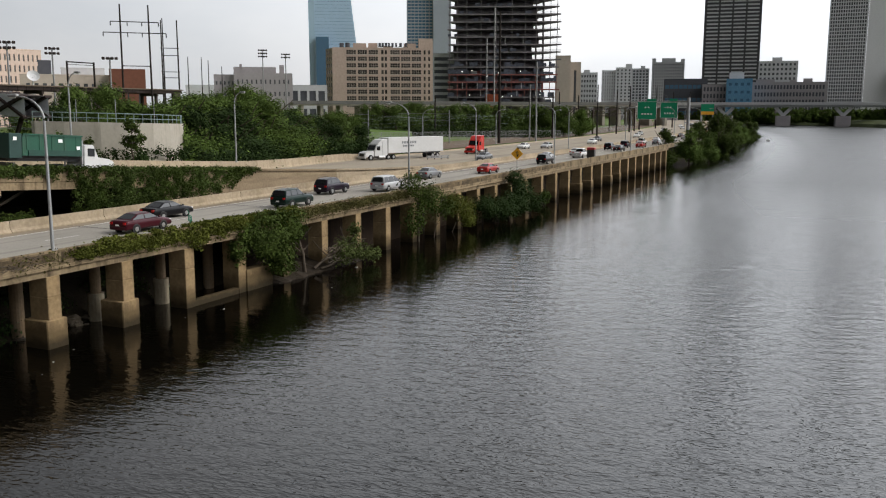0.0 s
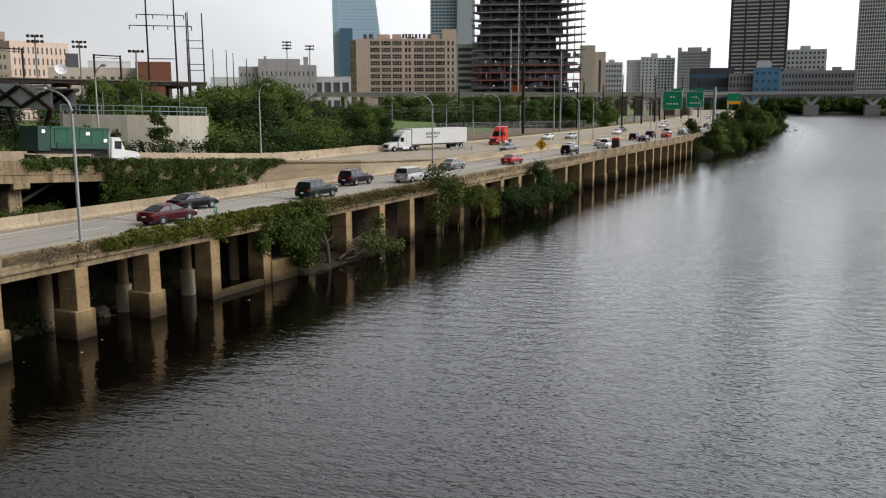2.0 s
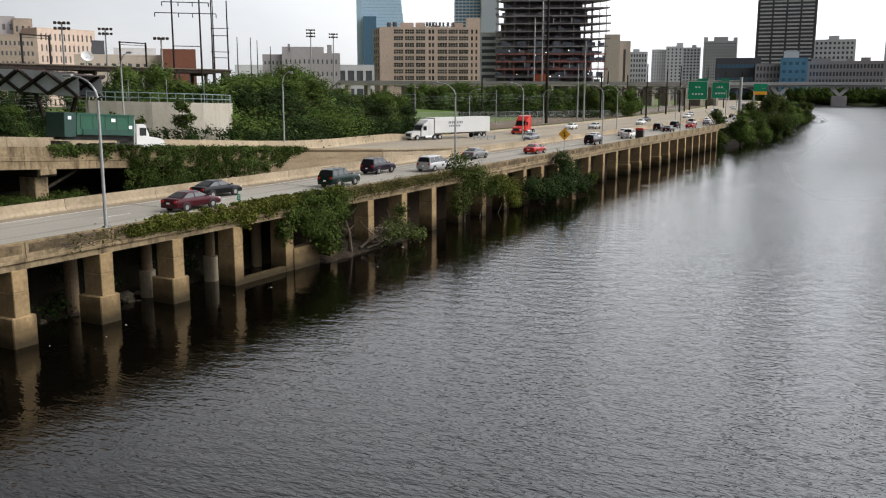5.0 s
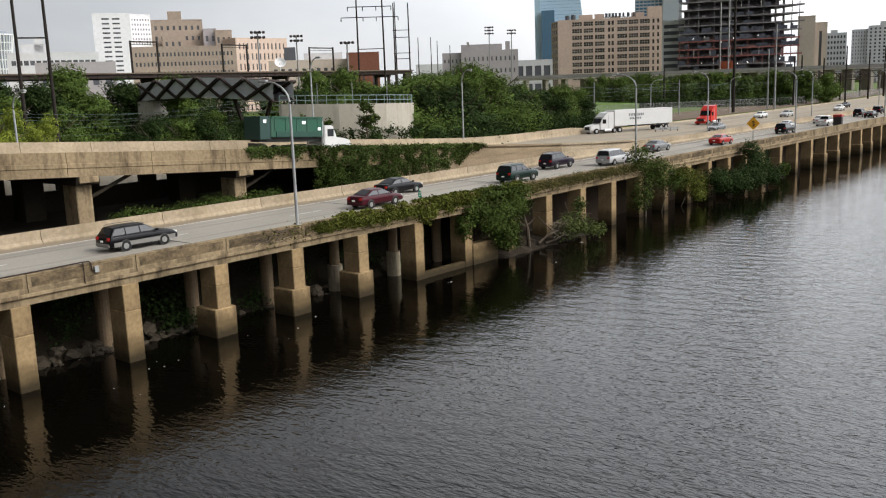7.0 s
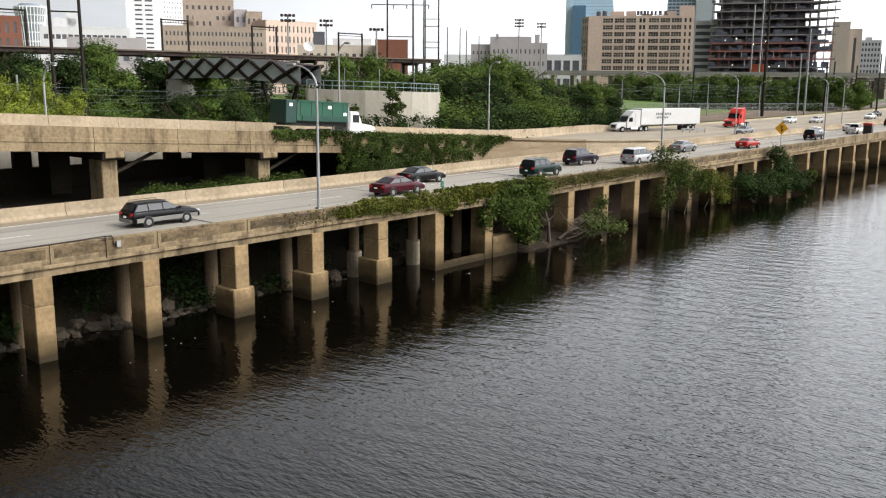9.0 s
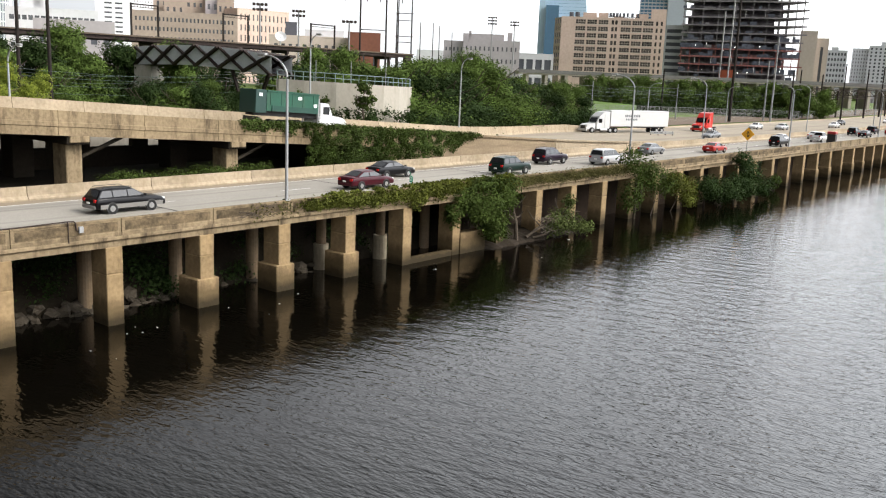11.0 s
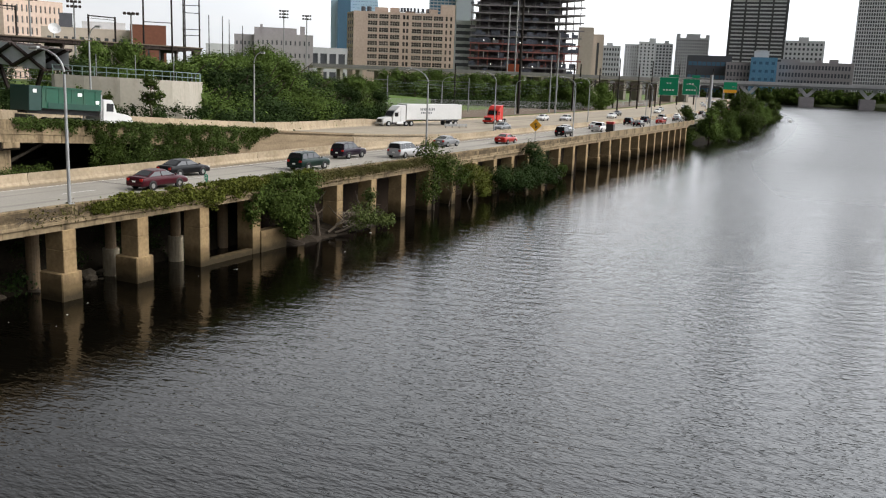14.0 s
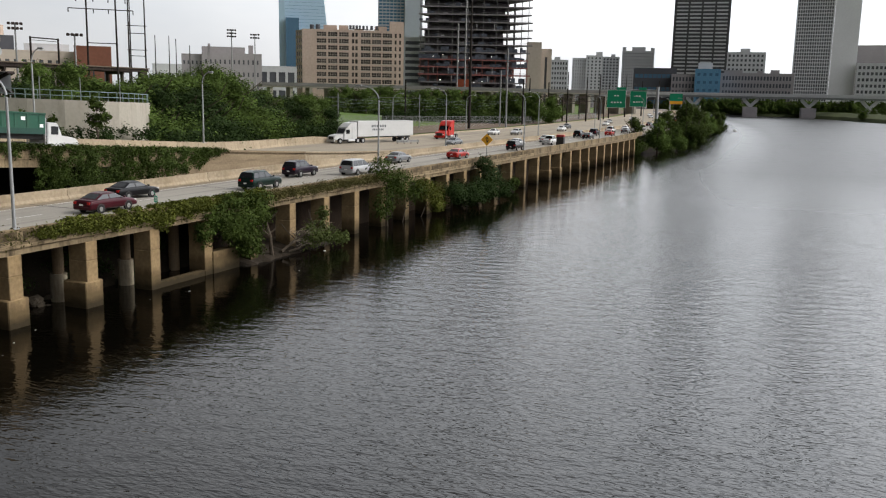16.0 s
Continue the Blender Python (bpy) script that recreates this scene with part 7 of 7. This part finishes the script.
for i, (x0, x1) in enumerate(((565, 578), (582, 594), (598, 612), (616, 626), (634, 646), (654, 664), (676, 690), (706, 716))):
    xa, xb = (x0 - 320) * k, (x1 - 320) * k
    bm = bmesh.new()
    box(bm, xa, xb, 1.0, 1.3, h + 1.4, h + 4.2)
    part("roof_letter", bm, M_darkw, t, "dark roof letter as a plain bar").matrix_basis = m
bm = bmesh.new()
box(bm, (560 - 320) * k, (720 - 320) * k, 1.4, 1.6, h + 1.0, h + 1.4)
for i in range(9):
    box(bm, (560 + i * 20 - 320) * k - 0.1, (560 + i * 20 - 320) * k + 0.1, 1.4, 1.6, h, h + 4.0)
o = part("letter_rack", bm, M_dark_steel, t)
o.matrix_basis = m

# low arcade beside it
t, m, w, h = building("low grey concrete building with square openings", 34.75, 32.35, 640, 1.5, M_greyw, M_darkw, 4, 2, 0.72, 0.6)

# blue glass tower with a slanting edge
t = thing("building", "tall blue glass tower with a slanting edge", "building")
for nm, quad, mt in (("glass_front", [(33.05, 0), (29.95, 0), (31.0, 205), (33.1, 205)], M_blue_glass), ("glass_edge", [(33.4, 0), (33.05, 0), (33.1, 205), (33.45, 205)], M_blue_pale)):
    bm = bmesh.new()
    fr = [Vector((*polar(z[0], 1300).xy, ZG + z[1])) for z in quad]
    bk = [Vector((*polar(z[0], 1340).xy, ZG + z[1])) for z in quad]
    va, vb = [bm.verts.new(v) for v in fr], [bm.verts.new(v) for v in bk]
    bm.faces.new(va)
    bm.faces.new(vb[::-1])
    for i in range(4):
        bm.faces.new((va[i], va[(i + 1) % 4], vb[(i + 1) % 4], vb[i]))
    part(nm, bm, mt, t)
bm = bmesh.new()
for i in range(44):
    z = ZG + 4.6 * i
    p, q = polar(33.03, 1299.6), polar(30.0 + 1.03 * min(1.0, (z - ZG) / 205.0), 1299.6)
    bar(bm, (p.x, p.y, z), (q.x, q.y, z), 0.25)
tagged(part("mullion_grid", bm, M_blue_dark, t), kind="stuff")
# dark reflection on the tower's glass, built as a block before it
building("deep blue block standing for a reflection in the tower glass", 33.0, 32.2, 1285, 4.5, M_blue_dark, M_blue_dark, 3, 20, 0.9, 0.8)
# glass tower and plain slab
building("dark glass tower with pale bands", 27.3, 25.6, 1100, 8.2, M_slab_blue, M_blue_dark, 7, 44, 0.82, 0.6, 30)
building("plain blue grey slab tower", 25.62, 24.5, 1090, 8.4, M_slab_blue, M_slab_blue, 2, 2, 0.3, 0.01, 30)
building("grey banded parking garage", 25.6, 24.3, 575, 3.5, M_greyw, M_darkw, 1, 11, 0.98, 0.55, 25)

# steel frame tower under construction
t = thing("construction_tower", "unfinished dark steel frame tower with open floors and netting", "building")
D = 560
m, w, _ = front(24.7, 17.72, D)
M_netting = mat("dark_safety_netting", (0.14, 0.125, 0.14), 0.9, 0.6, 0.12, 0.7, 0.0)
M_rust = mat("red_oxide_steel", (0.26, 0.11, 0.1), 0.8, 0.4, 0.1, 0.6, 0.0)
M_deck = mat("dark_steel_decking", (0.19, 0.175, 0.18), 0.8, 0.35, 0.1, 0.6, 0.0)
M_fresh = mat("fresh_concrete_edge", (0.42, 0.41, 0.4), 0.8, 0.3, 0.1, 0.6, 0.0)


def floor_plate(z, thick, x0, x1, taper, material, name="floor_slab"):
    """A floor whose rear edge runs forward towards both ends."""
    bm = bmesh.new()
    plan = [(x0, 0), (x1, 0), (x1, 5), (x1 - taper * 1.6, 30), (x0 + taper, 30), (x0, 8)]
    lo, hi = [bm.verts.new((x, y, z - thick)) for x, y in plan], [bm.verts.new((x, y, z)) for x, y in plan]
    for i in range(6):
        bm.faces.new((lo[i], lo[(i + 1) % 6], hi[(i + 1) % 6], hi[i]))
    bm.faces.new(lo[::-1])
    bm.faces.new(hi)
    part(name, bm, material, t).matrix_basis = m


rng = random.Random(77)
LEVELS = [8.5, 13.0, 17.6] + [22.3 + 4.55 * k for k in range(14)]
M_stack = mat("pale_stacked_board", (0.34, 0.33, 0.33), 0.8, 0.4, 0.2, 1.0, 0.0)
M_scaffold = mat("blue_grey_mesh_screen", (0.08, 0.085, 0.105), 0.9, 0.6, 0.15, 0.8, 0.0)
for i, z in enumerate(LEVELS):
    high = z > 40.0
    x0, x1 = rng.uniform(-0.7, 0.5), w + rng.uniform(-0.6, 2.4) - (1.5 if z < 22 else 0.0)
    floor_plate(z, 0.35, x0, x1, 9.0, M_deck)
    bm = bmesh.new()
    box(bm, x0, x1, -0.18, -0.02, z - 0.75, z + 0.08)
    part("edge_beam", bm, M_rust if 20 < z < 34 or i == 1 else M_deck, t).matrix_basis = m
    top_z = LEVELS[i + 1] if i + 1 < len(LEVELS) else z + 4.55
    bm = bmesh.new()
    box(bm, -0.22, 0.22, -0.22, 0.22, z, top_z - 0.35)
    col_mesh = part("column", bm, M_rust if 17 < z < 31 else M_deck, t)
    for j, f in enumerate((0.012, 0.085, 0.17, 0.30, 0.44, 0.58, 0.70, 0.80, 0.865, 0.925, 0.985)):
        for row in (0.8, 9.0, 20.0):
            if row > 1 and not 0.05 < f < 0.9:
                continue
            o = col_mesh if j == 0 and row < 1 else from_mesh("column", col_mesh.data, None, t)
            o.matrix_basis = m @ Matrix.Translation((f * w, row, 0))
    # lift and stair core, and a ceiling beam grid
    f0, f1 = (0.03 if high else 0.0) + rng.uniform(0, 0.05), (0.80 if high else 0.88) + rng.uniform(-0.04, 0.04)
    bm = bmesh.new()
    box(bm, f0 * w, f1 * w, 13, 14, z, top_z - 0.35)
    part("core_wall", bm, M_netting, t).matrix_basis = m
    bm = bmesh.new()
    for f in (0.17, 0.44, 0.70, 0.865):
        box(bm, f * w - 0.2, f * w + 0.2, 0.0, 22, z - 0.85, z - 0.36)
    part("floor_beam", bm, M_deck, t).matrix_basis = m
    # stacked boards and screens between the columns
    for k in range(3 if high else 5):
        c, wd = rng.uniform(0.14, 0.66), rng.uniform(0.03, 0.09)
        bm = bmesh.new()
        box(bm, c * w, (c + wd) * w, 3.0 + 1.3 * k, 4.0 + 1.3 * k, z, z + rng.uniform(0.7, 2.2))
        part("stacked_material", bm, (M_stack if rng.random() < 0.35 else M_netting) if high else (M_stack, M_rust, M_netting)[k % 3], t).matrix_basis = m
    xa = 0.0
    while xa < (0.8 if high else 0.97) * w:
        wd = rng.uniform(1.5, 4.0)
        if rng.random() < (0.16 if high else 0.75 if 31 < z < 40 else 0.4):
            bm = bmesh.new()
            box(bm, xa, xa + wd, -0.3, -0.24, z + 0.1, z + rng.uniform(1.2, 2.0 if high else 3.6))
            part("screen", bm, M_scaffold, t).matrix_basis = m
        xa += wd
    # guard rails at the open edge
    bm = bmesh.new()
    for hh in (0.55, 1.1):
        box(bm, x0, x1, -0.1, -0.02, z + hh, z + hh + 0.09)
    part("guard_rail", bm, M_deck, t).matrix_basis = m
for f, z0, z1 in ((0.27, 22.4, 26.2), (0.44, 22.4, 26.2), (0.53, 22.4, 25.8), (0.67, 22.4, 26.2), (0.135, 22.4, 26.0), (0.52, 49.6, 53.0), (0.68, 49.6, 53), (0.36, 44, 48), (0.63, 17.8, 21.4), (0.3, 17.8, 21.4), (0.8, 17.8, 21.4)):
    bm = bmesh.new()
    box(bm, f * w - 0.16, f * w + 0.16, -0.75, -0.5, z0, z1)
    part("pale_post", bm, M_fresh, t).matrix_basis = m
bm = bmesh.new()
box(bm, 0, w * 0.9, 18, 19, 0, 17)
part("site_hoarding", bm, M_deck, t).matrix_basis = m
M_lamp = bpy.data.materials.new("site_lamp_glow")
M_lamp.use_nodes = True
M_lamp.node_tree.nodes["Principled BSDF"].inputs["Emission Color"].default_value = (1, 0.95, 0.85, 1)
M_lamp.node_tree.nodes["Principled BSDF"].inputs["Emission Strength"].default_value = 4.0
for x, z in ((0.13, 11.5), (0.22, 11.8), (0.36, 10.5), (0.46, 11.2), (0.66, 11.6), (0.2, 6.0), (0.5, 5.6), (0.58, 5.8), (0.84, 6.2), (0.27, 2.0)):
    bm = bmesh.new()
    bmesh.ops.create_icosphere(bm, subdivisions=1, radius=0.26)
    o = part("work_light", bm, M_lamp, t, "glowing work light")
    o.matrix_basis = m @ Matrix.Translation((x * w, -0.6, z * 2.6 + 3.0))
hoist = thing("construction_hoist", "slim grey hoist mast and orange hut at the site", "hoist")
p = polar(21.9, 545)
for dx, hh in ((-3.4, 57.0), (1.6, 75.0)):
    bm = bmesh.new()
    box(bm, p.x + dx - 0.28, p.x + dx + 0.28, p.y - 0.5, p.y + 0.5, ZG, hh)
    part("mast", bm, M_mast, hoist)
q = polar(21.6, 552)
bm = bmesh.new()
box(bm, q.x - 6, q.x + 2.6, q.y - 3, q.y - 1, ZG, 24.0)
part("hut", bm, mat("orange_site_hut", (0.42, 0.10, 0.05), 0.7, 0.15, 0.2, 1.0, 0.0), hoist, "orange site hut")

# behind and right of it
building("tan stone building with a stepped top", 17.9, 16.95, 640, 3.35, M_beige, M_darkw, 1, 1, 0.01, 0.01, 30)
building("tan stone building with a tall slit window", 17.0, 16.3, 645, 2.95, M_beige, M_darkw, 1, 1, 0.22, 0.8, 30)
building("pale grey flat block", 16.5, 15.25, 1150, 2.32, M_greyw, M_win, 7, 9, 0.55, 0.5, roof_boxes=((0.3, 0.6, 4),))
building("white slab tower with pale side", 15.0, 14.1, 1180, 2.45, M_lightw, M_win, 6, 14, 0.3, 0.5)
building("white apartment tower with dark window columns", 14.15, 13.15, 1170, 2.62, M_lightw, M_win, 4, 15, 0.4, 0.55, roof_boxes=((0.6, 1.0, 5),))
building("dark grey tower with pale corners", 13.15, 12.1, 1250, 2.55, M_greyw, M_win, 5, 16, 0.6, 0.6, roof_boxes=((0.5, 0.75, 4),))
building("broad grey tower with fine window rows", 11.95, 10.0, 1300, 2.92, M_greyw, M_win, 14, 18, 0.5, 0.5, 40, roof_boxes=((0.0, 0.12, 6), (0.3, 0.72, 6), (0.88, 1.0, 5)))
building("long dark glass and metal building", 11.2, 8.6, 1000, 1.9, M_darkw, M_blue_dark, 9, 3, 0.85, 0.3, 40)
# dark striped tower
t, m, w, h = building("dark bronze tower with pale window bands", 8.97, 5.68, 1200, 9.2, M_peco, M_band, 4, 44, 0.86, 0.42, 55)
building("low mauve building with dark square windows", 8.9, 7.45, 980, 1.55, M_mauve, M_darkw, 7, 5, 0.55, 0.6, 30)
building("bright blue painted building", 7.5, 6.0, 970, 1.88, M_bluew, M_blue_dark, 4, 5, 0.5, 0.35, 30)
building("pale roof sign house behind the blue building", 7.35, 6.5, 1010, 2.25, M_lightw, M_greyw, 2, 2, 0.5, 0.3, 10)
building("long mauve grey building with dark windows", 6.02, 1.82, 990, 1.66, M_mauve, M_darkw, 22, 5, 0.6, 0.55, 30, roof_boxes=((0.05, 0.3, 3.5), (0.5, 0.58, 3), (0.68, 0.8, 4)))
building("grey hospital block with stepped windows", 5.75, 3.5, 1200, 2.9, M_greyw, M_win, 9, 12, 0.5, 0.5, 30, roof_boxes=((0.35, 0.6, 5),))
# grey tower with a blank end wall
t, m, w, h = building("tall pale grey tower with a fine window grid", 1.98, -0.07, 1050, 8.8, M_lightw, M_win, 15, 46, 0.66, 0.72, 25)
# sunlit end wall: its brightness is put into a whiter concrete colour
building("blank end wall of the tower, its sunlit side coloured whiter", -0.08, -1.46, 1051, 8.8, M_lit_endw, M_lit_endw, 1, 1, 0.01, 0.01, 25)
building("pale low block with window rows", -1.5, -3.4, 1040, 2.3, M_lightw, M_win, 8, 8, 0.6, 0.5, 30)
building("mauve grey block behind the tower", -1.3, -4.0, 1150, 3.3, M_mauve, M_win, 8, 10, 0.01, 0.01, 30)

# west side: campus buildings
building("orange brick building with tall arched windows", 69.5, 65.95, 420, 3.25, M_brick, M_win, 8, 5, 0.4, 0.7, 25)
t = thing("building", "round pale glass tower flaring towards its top", "building")
q = polar(65.4, 900)
prof = [(9.5, 5), (9.5, 40), (10.0, 52), (11.2, 62), (12.6, 70), (13.4, 74.5), (11.0, 75.5), (8.5, 77.5)]
bm = bmesh.new()
rings = [[bm.verts.new((q.x + r * math.cos(math.tau * i / 28), q.y + r * math.sin(math.tau * i / 28), z)) for i in range(28)] for r, z in prof]
for ra, rb in zip(rings, rings[1:]):
    for i in range(28):
        bm.faces.new((ra[i], ra[(i + 1) % 28], rb[(i + 1) % 28], rb[i]))
bm.faces.new(rings[-1])
part("glass_shell", bm, mat("grey_curtain_glass", (0.17, 0.19, 0.22), 0.3, 0.2, 0.05, 0.3, 0.0, spec=0.6), t)
for i in range(28):
    bm = bmesh.new()
    tube(bm, [(q.x + (r + 0.25) * math.cos(math.tau * i / 28), q.y + (r + 0.25) * math.sin(math.tau * i / 28), z) for r, z in prof[:6]], 0.55, 4)
    part("fin", bm, M_lightw, t)
for z, r in ((44, 9.8), (52, 10.2), (60, 11.1), (67, 12.2), (74, 13.5)):
    bm = bmesh.new()
    rod(bm, (q.x, q.y, z), (q.x, q.y, z + 1.0), r + 0.2, r + 0.2, 28)
    part("ring_band", bm, M_lightw, t)
t, m, w, h = building("low white building with a dark ribbon window", 65.0, 60.1, 450, 2.75, M_greyw, M_win, 14, 5, 0.75, 0.35, 30, roof_boxes=((0.15, 0.45, 4.5), (0.3, 0.4, 7)))
building("brown shed roofs behind the rail viaduct", 63.6, 59.2, 330, 2.15, M_mauve, M_darkw, 6, 2, 0.5, 0.2, 20)
t = thing("building", "white apartment tower with paired dark window strips", "building", group="city buildings")
m, w, _ = front(60.25, 58.15, 480)
h = top(480, 4.95)
facade(t, m, w, h, [(w * 0.24, w * 0.44), (w * 0.52, w * 0.72)], span(2, h - 1, 21, 0.36), M_lightw, M_win, 0.8)
body(t, m, w, h, 20, M_lightw, 0.9)
building("sunlit side of the white tower with small windows", 58.15, 57.0, 492, 4.9, M_lightw, M_win, 7, 21, 0.4, 0.4, 20, skew=24)
t, m, w, h = building("tall brown brick hall with small windows", 57.0, 54.0, 500, 4.55, M_tan2, M_win, 8, 9, 0.4, 0.4, 25, roof_boxes=((0.33, 0.6, 5.0),))
building("brown stepped hall block", 54.0, 53.2, 495, 4.0, M_mauve, M_win, 2, 6, 0.4, 0.4, 25)
building("brown stepped hall block", 53.3, 52.3, 492, 3.9, M_tan2, M_win, 3, 6, 0.4, 0.4, 25)
building("stepped brown brick hall wing", 56.4, 55.2, 488, 3.6, M_tan2, M_win, 3, 8, 0.35, 0.45, 10)
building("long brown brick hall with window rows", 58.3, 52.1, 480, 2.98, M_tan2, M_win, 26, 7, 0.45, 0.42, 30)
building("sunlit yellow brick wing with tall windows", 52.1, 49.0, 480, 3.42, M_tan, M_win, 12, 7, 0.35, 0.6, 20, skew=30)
building("low tan roofs behind the rail viaduct", 50.2, 43.6, 420, 1.95, M_beige, M_win, 14, 3, 0.5, 0.4, 20)
building("grey low block behind the rail viaduct", 48.0, 45.6, 430, 2.35, M_greyw, M_win, 8, 3, 0.5, 0.4, 20)
building("dark roof house behind the rail viaduct", 49.2, 48.5, 440, 2.75, M_darkw, M_darkw, 2, 2, 0.5, 0.4, 10)
building("red brick block behind the rail viaduct", 45.35, 43.3, 400, 2.32, M_brick, M_win, 3, 1, 0.16, 0.4, 20)
dish = thing("satellite_dish", "white satellite dish on a roof", "antenna", Matrix.Translation(polar(49.42, 410, 29.5)) @ pose(0, 0, 0, 60, 0, 60))
bm = bmesh.new()
bmesh.ops.create_uvsphere(bm, u_segments=16, v_segments=8, radius=3.6)
bmesh.ops.delete(bm, geom=[v for v in bm.verts if v.co.z > -2.0], context="VERTS")
part("reflector", bm, M_greyw, dish)
bm = bmesh.new()
rod(bm, (0, 0, -3.4), (0, -9.5, -12), 0.35, 0.35, 6)
part("stand", bm, M_greyw, dish)
building("grey university hall with roof plant", 38.1, 34.5, 600, 2.2, M_mauve, M_win, 12, 4, 0.3, 0.35, 25, roof_boxes=((0.0, 0.72, 4.6), (0.78, 0.86, 6), (0.1, 0.14, 6.4)))
building("lower grey university block", 39.3, 38.0, 605, 2.1, M_mauve, M_win, 5, 4, 0.4, 0.3, 25)
building("small grey block among the trees", 41.0, 39.3, 560, 1.45, M_greyw, M_win, 5, 2, 0.4, 0.3, 20)

# road bridge across the river
br = thing("road_bridge", "grey steel road bridge on forked river piers", "bridge")
A, B = Vector((-260, 860, 0)), Vector((170, 905, 0))
mtx = Matrix.Translation(A) @ pose(0, 0, 0, 0, 0, math.degrees(math.atan2(B.y - A.y, B.x - A.x)))
ln = (B - A).length
bm = bmesh.new()
box(bm, 0, ln, 0, 18, 19.2, 20.4)
part("deck", bm, M_greyw, br).matrix_basis = mtx
bm = bmesh.new()
box(bm, 0, ln, 0.6, 1.2, 17.4, 19.2)
part("girder", bm, mat("grey_steel_girder", (0.20, 0.21, 0.21), 0.6, 0.1, 0.05, 0.5, 0.0), br).matrix_basis = mtx
bm = bmesh.new()
box(bm, 0, ln, -0.3, 0.0, 20.41, 22.0)
part("parapet", bm, M_greyw, br).matrix_basis = mtx
for x in range(44, int(ln), 51):
    for s in (-1, 1):
        bm = bmesh.new()
        bar(bm, (x, 4, 10.0), (x + s * 7.0, 4, 17.4), 1.0, 3.0)
        part("fork_arm", bm, M_greyw, br).matrix_basis = mtx
    bm = bmesh.new()
    box(bm, x - 6.5, x + 6.5, 1, 16, -1, 9.6, 0.3)
    part("pier_base", bm, M_mauve, br).matrix_basis = mtx
    bm = bmesh.new()
    box(bm, x - 1.3, x + 1.3, 3, 6, 9.61, 11.5)
    part("pier_stem", bm, M_greyw, br).matrix_basis = mtx
rng = random.Random(5)
for i in range(26):
    o = copy_thing((c_white, c_van, c_silver, c_dark)[i % 4], mtx @ pose(20 + i * 16 + rng.uniform(-4, 4), 5, 20.41, 0, 0, -90))
bridge_lamp = street_lamp("grey street lamp on the road bridge", mtx @ pose(12, 1, 20.4, 0, 0, 0), 8.5, 2.0, -1, "bridge lamps")
for i in range(1, 10):
    copy_thing(bridge_lamp, mtx @ pose(12 + i * 40, 1, 20.4))
# trees on the far bank
T_far = tree_kind("tree", "dark green tree on the far river bank", 9.0, 5.0, 2600, 0.8, M_leaf_mid, 95, pose(30, 800, 3), "far bank trees", 0.0)
for i in range(80):
    f = i / 80
    x = 150 - 420 * f + rng.uniform(-3, 3)
    y = 905 + 45 * math.sin(f * 3) + rng.uniform(0, 40)
    put(T_far, x, y, 4.5, rng.uniform(0.8, 1.35), rng.uniform(0, 360))
for x, y in ((60, 742), (48, 762), (66, 760), (40, 790), (52, 800), (80, 730), (30, 826), (20, 850)):
    put(T_far, x + 8, y + 12, 3.5, rng.uniform(0.8, 1.15), rng.uniform(0, 360))
for i in range(70):
    x = 75 - 190 * (i / 70) + rng.uniform(-2, 2)
    put(T_far, x, 918 + rng.uniform(0, 22) + 0.1 * x, 5.0, rng.uniform(1.2, 1.6), rng.uniform(0, 360))
